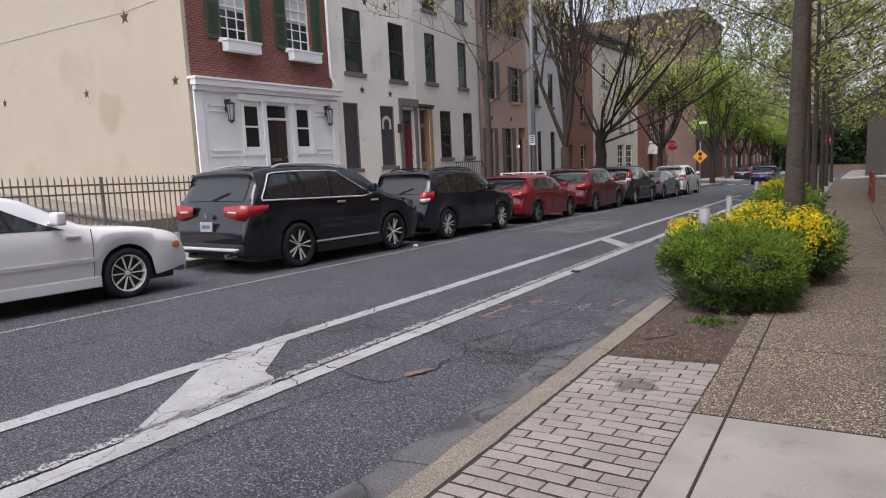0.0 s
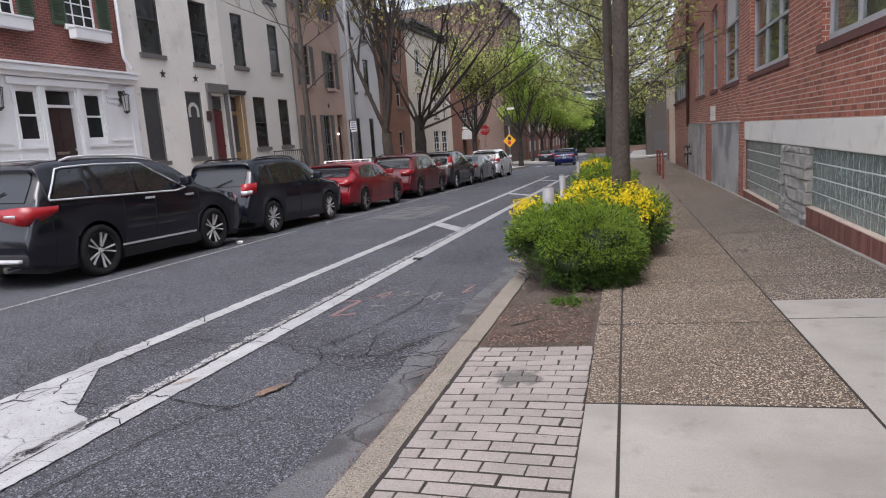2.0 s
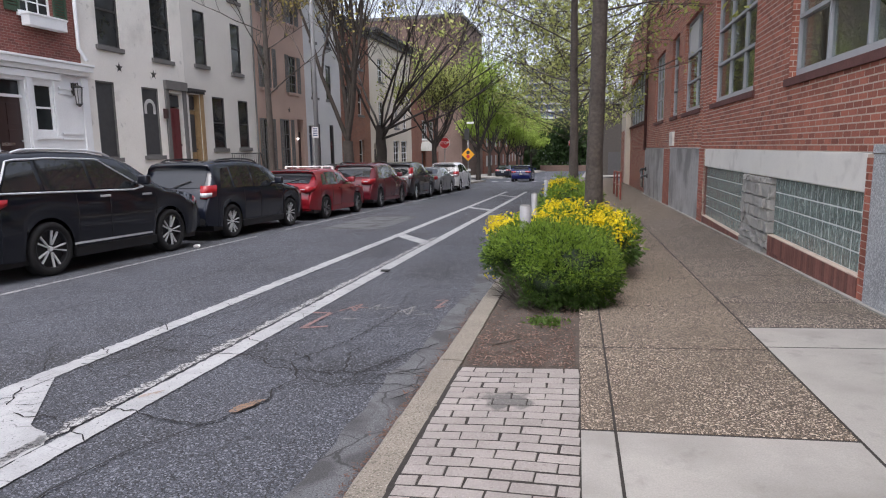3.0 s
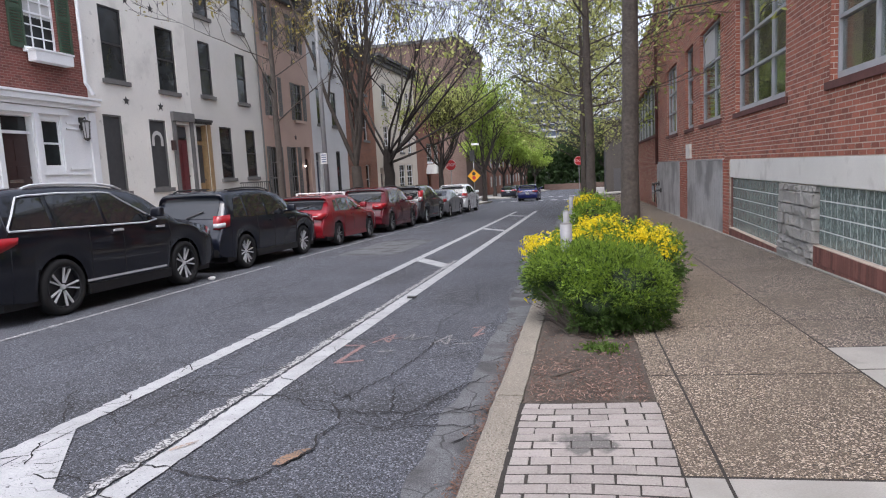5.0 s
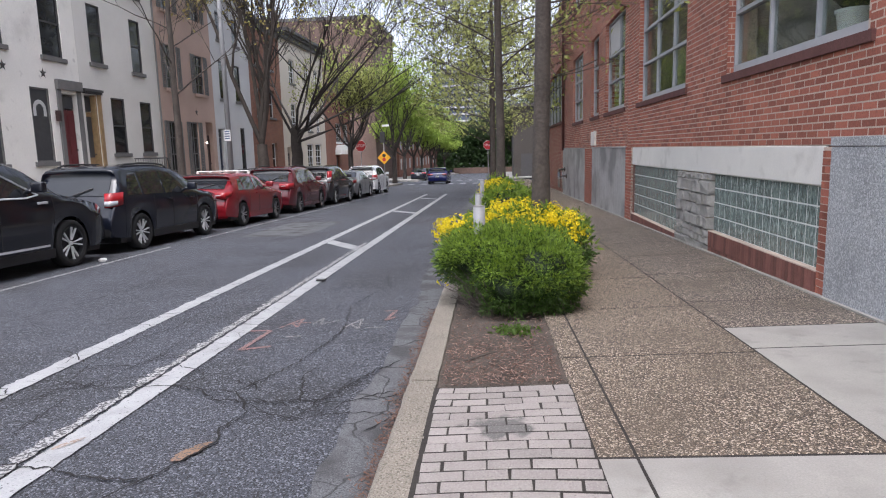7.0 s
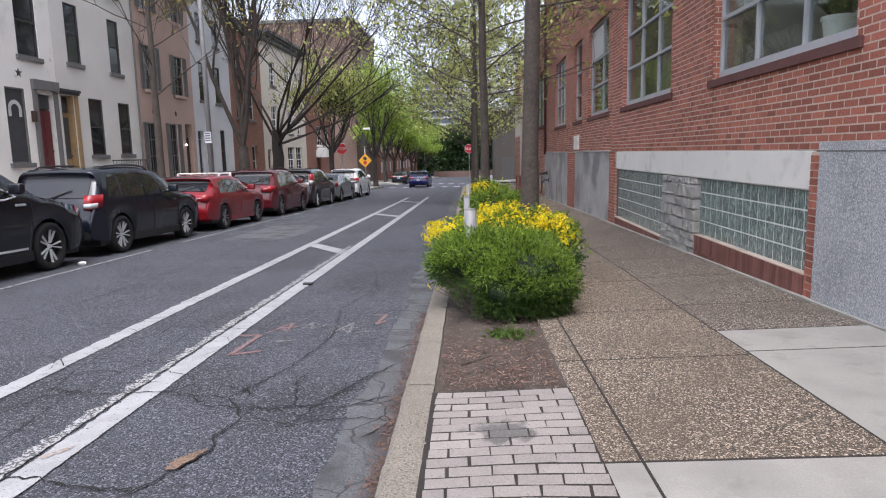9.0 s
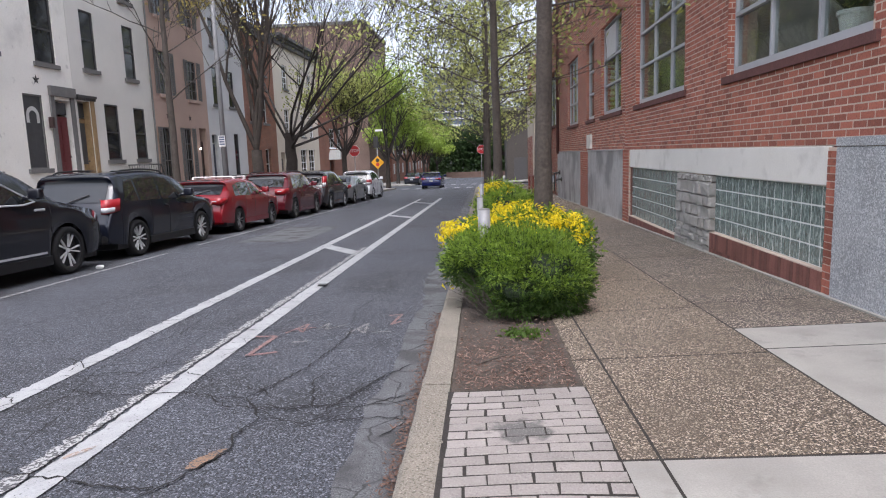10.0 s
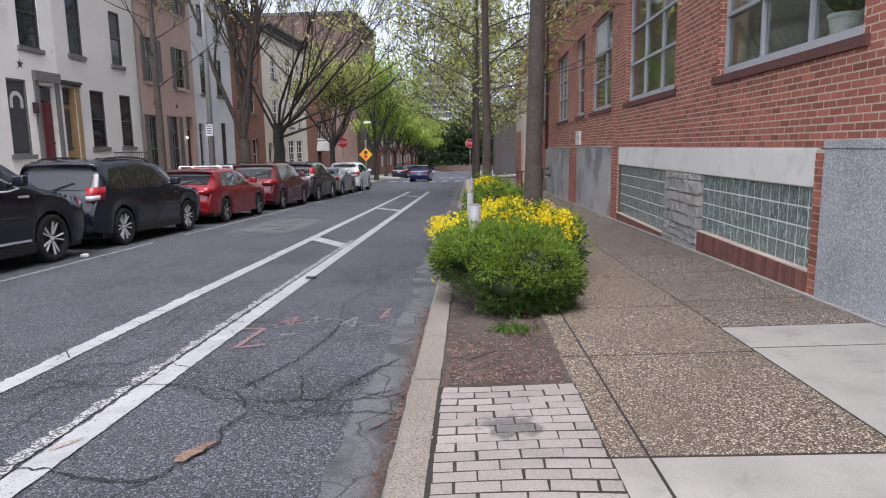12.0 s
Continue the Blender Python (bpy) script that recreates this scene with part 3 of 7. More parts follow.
def stroke(name, pts, w, material, label):
    """A sprayed line through points on the road."""
    vs, fs = [], []
    for (xa, ya), (xb, yb) in zip(pts, pts[1:]):
        d = Vector((xb - xa, yb - ya)).normalized() * w / 2
        k = len(vs)
        for x, y in ((xa - d.y, ya + d.x), (xa + d.y, ya - d.x), (xb + d.y, yb - d.x), (xb - d.y, yb + d.x)):
            vs.append((x, y, gz(y) + 0.008))
        fs.append((k, k + 1, k + 2, k + 3))
    return tagged(raw(name, vs, fs, material), label, "paint mark", kind="structure")


stroke("spray_mark", [(-1.3, 6.93), (-1.07, 6.95), (-1.1, 6.31), (-0.88, 6.42)], 0.045, pink_paint, "faded pink sprayed utility mark")
stroke("spray_mark", [(-1.02, 7.05), (-0.9, 7.42), (-0.86, 7.08), (-0.95, 7.22), (-0.78, 7.27)], 0.024, pink_paint, "faded pink sprayed utility mark")
stroke("spray_mark", [(-0.74, 7.2), (-0.7, 7.45), (-0.66, 7.18), (-0.52, 7.36)], 0.024, grey_paint, "faded white sprayed utility mark")
stroke("spray_mark", [(-0.85, 6.72), (-0.72, 6.76)], 0.04, grey_paint, "short white sprayed utility mark")
stroke("spray_mark", [(-0.42, 7.0), (-0.3, 7.42), (-0.26, 7.02), (-0.36, 7.18), (-0.2, 7.22)], 0.026, grey_paint, "faded white sprayed utility mark")
stroke("spray_mark", [(-0.2, 7.05), (-0.02, 7.08)], 0.03, grey_paint, "faded white sprayed utility mark")
stroke("spray_mark", [(-0.14, 7.75), (-0.02, 7.8), (-0.06, 7.35), (0.02, 7.5)], 0.035, pink_paint, "faded pink sprayed utility mark")


def crack(pts, w, seed=1):
    """A wandering open crack through a few points of the road."""
    r = random.Random(seed)
    fine = [pts[0]]
    for (xa, ya), (xb, yb) in zip(pts, pts[1:]):
        n = max(2, int(math.hypot(xb - xa, yb - ya) / 0.04))
        for i in range(1, n + 1):
            k = 0.014
            fine.append((xa + (xb - xa) * i / n + r.uniform(-k, k), ya + (yb - ya) * i / n + r.uniform(-k, k) * 1.6))
    vs, fs = [], []
    for i, (x, y) in enumerate(fine):
        xa, ya = fine[max(0, i - 1)]
        xb, yb = fine[min(len(fine) - 1, i + 1)]
        d = Vector((xb - xa, yb - ya)).normalized() * w * r.uniform(0.18, 0.55) * (0.35 if i in (0, len(fine) - 1) else 1)
        vs += [(x - d.y, y + d.x, gz(y) + 0.0125), (x + d.y, y - d.x, gz(y) + 0.0125)]
        if i:
            fs.append((2 * i - 2, 2 * i - 1, 2 * i + 1, 2 * i))
    return tagged(raw("road_crack", vs, fs, crack_m), "dark open crack wandering through the asphalt", "crack", kind="structure")


crack([(-1.6, 4.2), (-1.25, 4.15), (-1.01, 4.08), (-0.67, 4.04), (-0.58, 4.24), (-0.49, 4.5), (-0.55, 4.68), (-0.5, 4.93), (-0.62, 5.15), (-0.71, 5.29), (-0.61, 5.59), (-0.49, 5.97), (-0.41, 6.57), (-0.4, 7.1)], 0.017, 1)
crack([(-0.67, 4.04), (-0.85, 3.7), (-0.92, 3.3), (-1.0, 2.6), (-0.85, 1.9)], 0.015, 2)
crack([(-2.2, 5.5), (-1.92, 5.42), (-1.56, 5.34), (-1.32, 5.41), (-0.96, 5.33), (-0.71, 5.29)], 0.014, 3)
crack([(-0.96, 5.33), (-0.82, 5.15), (-0.62, 5.11), (-0.37, 5.1), (-0.14, 4.97), (-0.01, 5.13), (0.3, 5.19), (0.44, 5.29)], 0.014, 4)
crack([(-0.5, 4.93), (-0.2, 4.86), (-0.03, 5.0)], 0.012, 5)
crack([(-1.44, 5.87), (-1.13, 5.71), (-1.07, 5.54), (-1.19, 5.37)], 0.01, 6)
crack([(-2.05, 7.3), (-1.34, 7.19), (-0.95, 7.12)], 0.01, 7)
crack([(-2.06, 4.94), (-1.99, 5.35), (-2.14, 5.85), (-2.2, 6.65), (-2.05, 7.03), (-2.15, 8.2), (-2.02, 9.6)], 0.012, 8)
crack([(-1.75, 4.6), (-1.85, 5.4), (-1.7, 6.1), (-1.8, 7.3)], 0.01, 9)
crack([(0.29, 4.66), (0.34, 4.74), (0.41, 4.88)], 0.012, 10)
crack([(-0.41, 6.45), (-0.16, 6.59), (0.08, 6.86)], 0.01, 11)
crack([(-0.4, 7.1), (-0.55, 8.0), (-0.35, 9.2), (-0.6, 10.6)], 0.012, 12)
crack([(-4.2, 2.0), (-4.05, 5.0), (-3.95, 7.4), (-3.75, 8.3), (-3.75, 10.1), (-3.8, 13.8), (-3.9, 20.0)], 0.02, 13)

# finer side cracks: a worn web between the white lines and round the large junction
rc = random.Random(19)
for x0, x1, y0, y1, count in ((-0.75, 0.35, 4.75, 5.4, 9), (-3.0, -1.75, 3.6, 8.0, 22), (-1.3, 0.3, 6.6, 9.5, 8), (-3.7, -2.2, 8.0, 13.0, 10)):
    for i in range(count):
        x, y = rc.uniform(x0, x1), rc.uniform(y0, y1)
        way = rc.choice((0.0, 0.15, 0.3, 1.5, 1.9)) + rc.uniform(-0.25, 0.25)
        line = [(x, y)]
        for k in range(rc.randint(3, 6)):
            way += rc.uniform(-0.7, 0.7)
            step = rc.uniform(0.08, 0.2)
            x, y = x + step * math.cos(way), y + step * math.sin(way)
            line.append((x, y))
        crack(line, rc.uniform(0.01, 0.016), 40 + i)


def smear(cx, cy, a, b_, turn, material, label, z=0.011):
    """An irregular sprayed smear on the road."""
    vs = []
    for i in range(30):
        t_ = i * math.tau / 30
        k = 1 + 0.45 * noise.noise(Vector((math.cos(t_) * 1.6 + cx * 7, math.sin(t_) * 1.6 + cy * 7, 2)))
        p = Vector((a * k * math.cos(t_), b_ * k * math.sin(t_), 0))
        p.rotate(Euler((0, 0, turn)))
        vs.append((cx + p.x, cy + p.y, gz(cy + p.y) + z))
    return tagged(raw("spray_mark", vs, [tuple(range(30))], material), label, "paint mark", kind="structure")


smear(-0.575, 4.37, 0.04, 0.1, -0.55, orange_paint, "faded orange sprayed smear on asphalt")
smear(-0.6, 4.3, 0.03, 0.06, -0.3, orange_paint, "faded orange sprayed smear on asphalt", 0.0115)
smear(-0.55, 4.45, 0.02, 0.06, -0.7, orange_paint, "faded orange sprayed smear on asphalt", 0.012)
smear(-1.32, 4.43, 0.022, 0.09, -0.5, line_smear, "faded orange sprayed smear on the white line", 0.013)

# the near side of the street runs slightly askew to the opposite houses
TURN = 0.02


def askew(x, y):
    return -TURN * (min(max(y, -12.0), 60.0) - 5.0) * (1 - 0.4 * max(0.0, min(1.0, (x - 1.5) / 2.4)))


def turned(ob, x):
    """Turn a building of the near side, less than its pavement."""
    ob.location = (x + 0.6 * TURN * 5.0, 0, 0)
    ob.rotation_euler = (0, 0, 0.6 * TURN)
    return ob


def skew(ob):
    for v in ob.data.vertices:
        v.co.x += askew(v.co.x, v.co.y)
    return ob


skew(gutter)
# near curb, as separate stones
curb = thing("curb", "worn pale concrete curb stones along the street", "curb", kind="structure")
ys = [-8.0, -6.2, -4.4, -2.6, -0.8, 0.9, 2.4, 4.13, 5.2, 6.5, 8.0, 9.5, 11, 12.5, 14, 16, 18, 20, 23, 26, 29, 32, 36, 40, 45, 50, 56]
rr = random.Random(4)
for a, b in zip(ys, ys[1:]):
    bm = bmesh.new()
    n = max(2, int((b - a) / 0.16))
    rows = []
    for j in range(n + 1):
        y = a + 0.006 + (b - a - 0.012) * j / n
        z = sw(0.6, y)
        e, f = rr.uniform(-0.005, 0.005), rr.uniform(-0.008, 0.003)
        rows.append([bm.verts.new(p) for p in ((0.46 + e * 0.5, y, gz(y) - 0.1), (0.475 + e, y, z - 0.035), (0.505 + e, y, z + f), (0.665 + e * 0.8, y, z + f * 0.5), (0.675, y, z - 0.12))])
    for p, q in zip(rows, rows[1:]):
        for i in range(4):
            bm.faces.new((p[i], p[i + 1], q[i + 1], q[i]))
    bm.faces.new(rows[0])
    bm.faces.new(rows[-1][::-1])
    skew(part("curb_stone", bm, curb_stone, curb))
far_curb = tagged(sheet("curb_far", -8.05, -7.88, -30, 60, lambda x, y: gz(y) + 0.13, curb_stone, thick=0.25, ny=30), "pale concrete curb of the opposite pavement", "curb", kind="structure")
pav_far = tagged(sheet("pavement_far", -12.7, -8.05, -30, 60, swl, smooth_conc, dz=-0.005, thick=0.15, ny=30), "pale concrete pavement along the row houses", "pavement", kind="structure")
for k in range(16):
    y = -2 + k * 3.0
    tagged(sheet("pavement_joint", -12.6, -8.1, y, y + 0.015, swl, joint_dirt, dz=0.0), "dark joint between pavement slabs", "pavement joint", kind="structure")
pav_far2 = tagged(sheet("pavement_beyond", -12.7, -7.9, 71.5, 170, swl, smooth_conc, dz=0.0, thick=0.15, ny=5), "pale pavement beyond the junction", "pavement", kind="structure")
pav_near2 = tagged(sheet("pavement_near_beyond", 0.5, 9, 71.5, 170, sw, smooth_conc, dz=0.0, thick=0.15, ny=5), "pale pavement beyond the junction", "pavement", kind="structure")
bed = tagged(skew(sheet("joint_bed", 0.66, 1.5, -12, 5.05, sw, joint_dirt, dz=-0.0015, ny=36)), "dark dirt in the joints of the pavement", "bedding", kind="structure")

tagged(skew(sheet("joint_bed", 1.49, 4.0, -12, 60, sw, joint_dirt, dz=-0.0025, nx=6, ny=72)), "dark dirt in the joints of the pavement", "bedding", kind="structure")

# near pavement slabs
pavement = thing("pavement", "brown exposed-aggregate and smooth concrete pavement slabs", "pavement", kind="structure")


def slab(x0, x1, y0, y1, material, g=0.004, gy=0.008):
    bm = bmesh.new()
    vs = [bm.verts.new((x, y, sw(x, y) + d)) for x, y in ((x0 + g, y0 + gy), (x1 - g, y0 + gy), (x1 - g, y1 - gy), (x0 + g, y1 - gy)) for d in (-0.1, -0.006)]
    top = [bm.verts.new((x, y, sw(x, y))) for x, y in ((x0 + g + .006, y0 + gy + .006), (x1 - g - .006, y0 + gy + .006), (x1 - g - .006, y1 - gy - .006), (x0 + g + .006, y1 - gy - .006))]
    for i in range(4):
        k = (i + 1) % 4
        bm.faces.new((vs[2 * i], vs[2 * k], vs[2 * k + 1], vs[2 * i + 1]))
        bm.faces.new((vs[2 * i + 1], vs[2 * k + 1], top[k], top[i]))
    bm.faces.new(top)
    skew(part("slab", bm, material, pavement))


for a, b in ((-8, -5), (-5, -2), (-2, 1.05), (1.05, 4.05)):
    slab(1.66, 2.78, a, b, smooth_conc)
    slab(1.48, 1.66, a, b, smooth_conc)
for a, b in ((-8, -5), (-5, -2), (-2, 1.0), (1.0, 3.3), (3.3, 5.68), (5.68, 6.25)):
    slab(2.78, 4.1, a, b, smooth_conc)
mids = [4.05, 5.6, 7.05, 8.55, 10.05, 11.55, 13.05, 14.6, 16.2, 18, 20, 22, 24.5, 27, 30, 33, 37, 41, 46, 52, 59.5]
for a, b in zip(mids, mids[1:]):
    slab(1.66 if b < 20 else 1.5, 2.78, a, b, aggregate)
    if b < 20:
        slab(1.48, 1.66, a, b, aggregate)
rts = [6.25, 7.2, 8.7, 10.2, 11.6, 13.2, 14.9, 16.5, 18.4, 20.5, 23, 26, 30, 35, 40, 46, 52, 59.5]
for i, (a, b) in enumerate(zip(rts, rts[1:])):
    slab(2.78, 4.1, a, b, aggregate_dark if b < 17 else aggregate)
for a, b in ((14.6, 19), (19, 24), (24, 30), (30, 38), (38, 48), (48, 59.5)):
    slab(0.68, 1.48, a, b, smooth_conc)
edge_strip = tagged(turned(sheet("wall_foot", -0.08, 0.01, -8, 29.5, lambda x, y: sw(3.98 + x, y), smooth_conc, dz=0.014, thick=0.05, ny=20), 3.98), "pale mortar strip at the foot of the wall", "strip", kind="structure")

# soil of the planting bed
bm = bmesh.new()
N, M = 12, 90
g = [[bm.verts.new((0.67 + 0.82 * i / N, 5.05 + 9.5 * j / M, sw(0.67 + 0.82 * i / N, 5.05 + 9.5 * j / M) - 0.018 + 0.05 * noise.noise(Vector((i * 0.35, j * 0.3, 1))) * (0.2 if i in (0, N) or j == 0 else 1))) for j in range(M + 1)] for i in range(N + 1)]
for i in range(N):
    for j in range(M):
        bm.faces.new((g[i][j], g[i + 1][j], g[i + 1][j + 1], g[i][j + 1]))
planting_bed = tagged(skew(link("planting_bed", bm, soil, True)), "bare brown soil and mulch in a pavement planting bed", "soil", kind="structure")
under = tagged(skew(sheet("bed_under", 0.67, 1.49, 5.0, 14.7, sw, joint_dirt, dz=-0.08, ny=10)), "dark earth beneath the planting bed", "soil", kind="structure")


def scatter(name, n, seed, place, size, material, label, category, flat=0.5, slim=0.33):
    """Many small leaf-like flakes in one mesh."""
    r = random.Random(seed)
    vs, fs = [], []
    for _ in range(n):
        c = Vector(place(r))
        s = size * r.uniform(0.5, 1.3)
        e = Euler((r.uniform(-flat, flat), r.uniform(-flat, flat), r.uniform(0, 6.3)))
        k = len(vs)
        for p in ((-s, -s * slim, 0), (s, -s * slim * 0.9, s * 0.2), (s * 0.9, s * slim, 0), (-s * 0.9, s * slim * 0.9, s * 0.25)):
            v = Vector(p)
            v.rotate(e)
            vs.append(c + v)
        fs.append((k, k + 1, k + 2, k + 3))
    return tagged(skew(raw(name, vs, fs, material)), label, category, kind="stuff")


def in_bed(r):
    x, y = r.uniform(0.7, 1.45), 5.1 + abs(r.gauss(0, 0.9))
    return x, y, sw(x, y) + r.uniform(-0.01, 0.02)


def in_gutter(r):
    y = r.uniform(1.0, 7.8)
    x = 0.455 - abs(r.gauss(0, 0.042))
    return x, y, gz(y) + 0.012 + r.uniform(0, 0.01)


scatter("mulch", 2600, 7, in_bed, 0.009, litter, "brown leaf litter and twigs on the soil", "mulch")
scatter("wood_chips", 650, 17, in_bed, 0.02, chip_wood, "pale reddish wood chips and twigs on the soil", "mulch", 0.4, 0.13)
scatter("gutter_litter", 2200, 8, in_gutter, 0.011, litter, "reddish dead leaves along the curb", "litter")


def tuft(r):
    x, y = 1.2 + r.gauss(0, 0.08), 6.35 + r.gauss(0, 0.09)
    return x, y, sw(x, y) + r.uniform(0, 0.03)


scatter("grass_tuft", 220, 9, tuft, 0.022, grass_m, "small tuft of green grass on the soil", "grass", 1.3)
stick = bmesh.new()
cyl(stick, (0.82, 5.55, sw(0.8, 5.5) + 0.015), (1.02, 5.68, sw(1, 5.6) + 0.03), 0.008, 0.005, 6)
tagged(link("twig", stick, bark_grey), "thin dry twig lying on the soil", "twig")


# ---- wall with openings ----
def wall_mesh(bm, y0, y1, z0, z1, holes, depth=0.25, thick=0.4, z0b=None, slices=1):
    """A wall in the plane x = 0 facing +x, with openings (ya, yb, za, zb)."""
    z0b = z0 if z0b is None else z0b
    ycut = sorted({y0, y1, *[h[0] for h in holes], *[h[1] for h in holes]})
    zcut = sorted({z0, z1, *[h[2] for h in holes], *[h[3] for h in holes]})
    for a, b in zip(ycut, ycut[1:]):
        for c, d in zip(zcut, zcut[1:]):
            my, mz = (a + b) / 2, (c + d) / 2
            if any(h[0] < my < h[1] and h[2] < mz < h[3] for h in holes):
                continue
            bm.faces.new([bm.verts.new(p) for p in ((0, a, c), (0, b, c), (0, b, d), (0, a, d))])
            bm.faces.new([bm.verts.new(p) for p in ((-thick, a, c), (-thick, a, d), (-thick, b, d), (-thick, b, c))])
    for a, b, c, d in holes:
        for q in (((0, a, c), (0, a, d), (-thick, a, d), (-thick, a, c)), ((0, b, c), (-thick, b, c), (-thick, b, d), (0, b, d)),
                  ((0, a, d), (0, b, d), (-thick, b, d), (-thick, a, d)), ((0, a, c), (-thick, a, c), (-thick, b, c), (0, b, c))):
            bm.faces.new([bm.verts.new(p) for p in q])
    for q in (((0, y0, z0), (0, y0, z1), (-thick, y0, z1), (-thick, y0, z0)), ((0, y1, z0), (-thick, y1, z0), (-thick, y1, z1), (0, y1, z1)), ((0, y0, z1), (0, y1, z1), (-thick, y1, z1), (-thick, y0, z1))):
        bm.faces.new([bm.verts.new(p) for p in q])
FX = -12.49


# ---- row houses ----
def sash(house, y0, y1, z0, z1, pane=None, frame_m=None, cols=1, rows=2, inset=-0.14, sill=None, name="window", label=""):
    """A sash window in an opening: a frame with bars, panes and a sill."""
    pane, frame_m = pane or pane_dark, frame_m or dark_wood
    t, d = 0.05, 0.06
    bm = bmesh.new()
    ring_frame(bm, inset - d, inset + 0.01, y0, y1, z0, z1, t, t, t)
    w = part(name, bm, frame_m, house, label)
    for i in range(1, cols):
        y = y0 + (y1 - y0) * i / cols
        bpart("glazing_bar", frame_m, w, (inset - d * 0.7, inset, y - t / 3, y + t / 3, z0 + t, z1 - t))
    for i in range(1, rows):
        z = z0 + (z1 - z0) * i / rows
        tt = t / 2 if i * 2 == rows else t / 3.5
        bpart("meeting_rail" if i * 2 == rows else "glazing_bar", frame_m, w, (inset - d * 0.8, inset + 0.006, y0 + t, y1 - t, z - tt, z + tt))
    bpart("pane", pane, w, (inset - 0.035, inset - 0.025, y0 + 0.03, y1 - 0.03, z0 + 0.03, z1 - 0.03))
    if sill:
        bpart("sill", sill, w, (-0.1, 0.07, y0 - 0.1, y1 + 0.1, z0 - 0.13, z0 + 0.003), bevel=0.008)
    return w


def shutters(house, y0, y1, z0, z1, w, material):
    for a, b in ((y0 - w, y0 - 0.01), (y1 + 0.01, y1 + w)):
        bm = bmesh.new()
        box(bm, 0.012, 0.05, a, a + 0.06, z0, z1)
        box(bm, 0.012, 0.05, b - 0.06, b, z0, z1)
        for z in (z0, (z0 + z1) / 2 - 0.04, z1 - 0.08):
            box(bm, 0.012, 0.048, a + 0.06, b - 0.06, z, z + 0.08)
        n = int((z1 - z0) / 0.07)
        for k in range(n):
            z = z0 + (z1 - z0) * (k + 0.5) / n
            box(bm, 0.014, 0.036, a + 0.06, b - 0.06, z - 0.024, z + 0.024)
        part("shutter", bm, material, house)


def door_in(house, y0, y1, z0, z1, material, inset=-0.25, panels=3, label=""):
    d = bpart("door", material, house, (inset - 0.05, inset, y0, y1, z0, z1), label=label)
    w, h = (y1 - y0), (z1 - z0)
    for i in range(panels):
        for a, b in ((0.12, 0.46), (0.54, 0.88)):
            za, zb = z0 + h * (0.06 + i * 0.93 / panels), z0 + h * ((i + 1) * 0.93 / panels)
            bpart("door_panel", material, d, (inset, inset + 0.014, y0 + w * a, y0 + w * b, za, zb), bevel=0.006)
    k = bmesh.new()
    cyl(k, (inset, y0 + w * 0.9, z0 + 1.0), (inset + 0.07, y0 + w * 0.9, z0 + 1.0), 0.03, n=8)
    part("door_knob", k, chrome, d)
    return d


def star_bm(y, z, s):
    bm = bmesh.new()
    c = bm.verts.new((0.035, y, z))
    back = []
    for i in range(10):
        r = s if i % 2 == 0 else s * 0.42
        a = math.pi / 2 + i * math.pi / 5
        back.append(bm.verts.new((0.004, y + r * math.cos(a), z + r * math.sin(a))))
    for i in range(10):
        bm.faces.new((c, back[i], back[(i + 1) % 10]))
    return bm


def house(y0, y1, top, material, holes, label, y_base=None, depth=10):
    z0 = gz(y1) - 0.3
    h = thing("row_house", label, "house", (FX, 0, 0), "row houses")
    bm = bmesh.new()
    wall_mesh(bm, y0 + 0.004, y1 - 0.004, z0, top, holes)
    part("wall", bm, material, h)
    bpart("roof", grey_trim, h, (-depth, -0.02, y0 + 0.01, y1 - 0.01, top - 0.02, top + 0.06))
    bpart("backing", dark_wood, h, (-depth, -0.41, y0 + 0.02, y1 - 0.02, z0, top - 0.03))
    return h


def steps(h, y0, y1, ztop, n=4, material=None):
    for i in range(n):
        z = ztop - 0.19 * i
        bpart("step", material or grey_trim, h, (0.0 if i else -0.2, 0.32 + 0.28 * i, y0, y1, gz(y1) - 0.2, z), bevel=0.01)


def cornice(h, y0, y1, z, material, d=0.35):
    bpart("cornice", material, h, (0.003, d * 0.4, y0, y1, z - 0.5, z - 0.25), (0.003, d * 0.7, y0, y1, z - 0.25, z - 0.12), (0.003, d, y0, y1, z - 0.12, z + 0.05))


# brick house with white panelled ground floor
up = [(12.62, 13.62, 5.2, 7.0), (15.05, 16.1, 5.2, 7.0)]
low = [(13.12, 13.72, 2.22, 3.46), (13.92, 14.9, 0.95, 3.5), (15.15, 15.76, 2.22, 3.44)]
A = house(11.57, 16.95, 9.8, brick_a, up + low + [(12.62, 13.62, 7.9, 9.2), (15.05, 16.1, 7.9, 9.2)], "red brick row house with white panelled ground floor and green shutters")
bm = bmesh.new()
wall_mesh(bm, 11.55, 16.97, gz(17) - 0.2, 3.75, [(a, b, c, d) for a, b, c, d in low], thick=0.06)
w = part("ground_floor_panelling", bm, white_wood, A, "white painted timber ground floor front")
w.location.x = 0.066
bpart("corner_pilaster", white_wood, A, (0.07, 0.13, 11.5, 11.75, gz(12), 3.7), bevel=0.01)
bpart("corner_pilaster", white_wood, A, (0.07, 0.13, 16.75, 17.0, gz(17), 3.7), bevel=0.01)
bpart("cornice", white_wood, A, (0.07, 0.2, 11.5, 17.0, 3.75, 3.87), (0.07, 0.3, 11.45, 17.05, 3.87, 4.02), (0.003, 0.34, 11.42, 17.08, 4.02, 4.08), bevel=0.008)
bpart("door_frieze", white_wood, A, (0.07, 0.16, 12.9, 16.0, 3.56, 3.73), bevel=0.008)
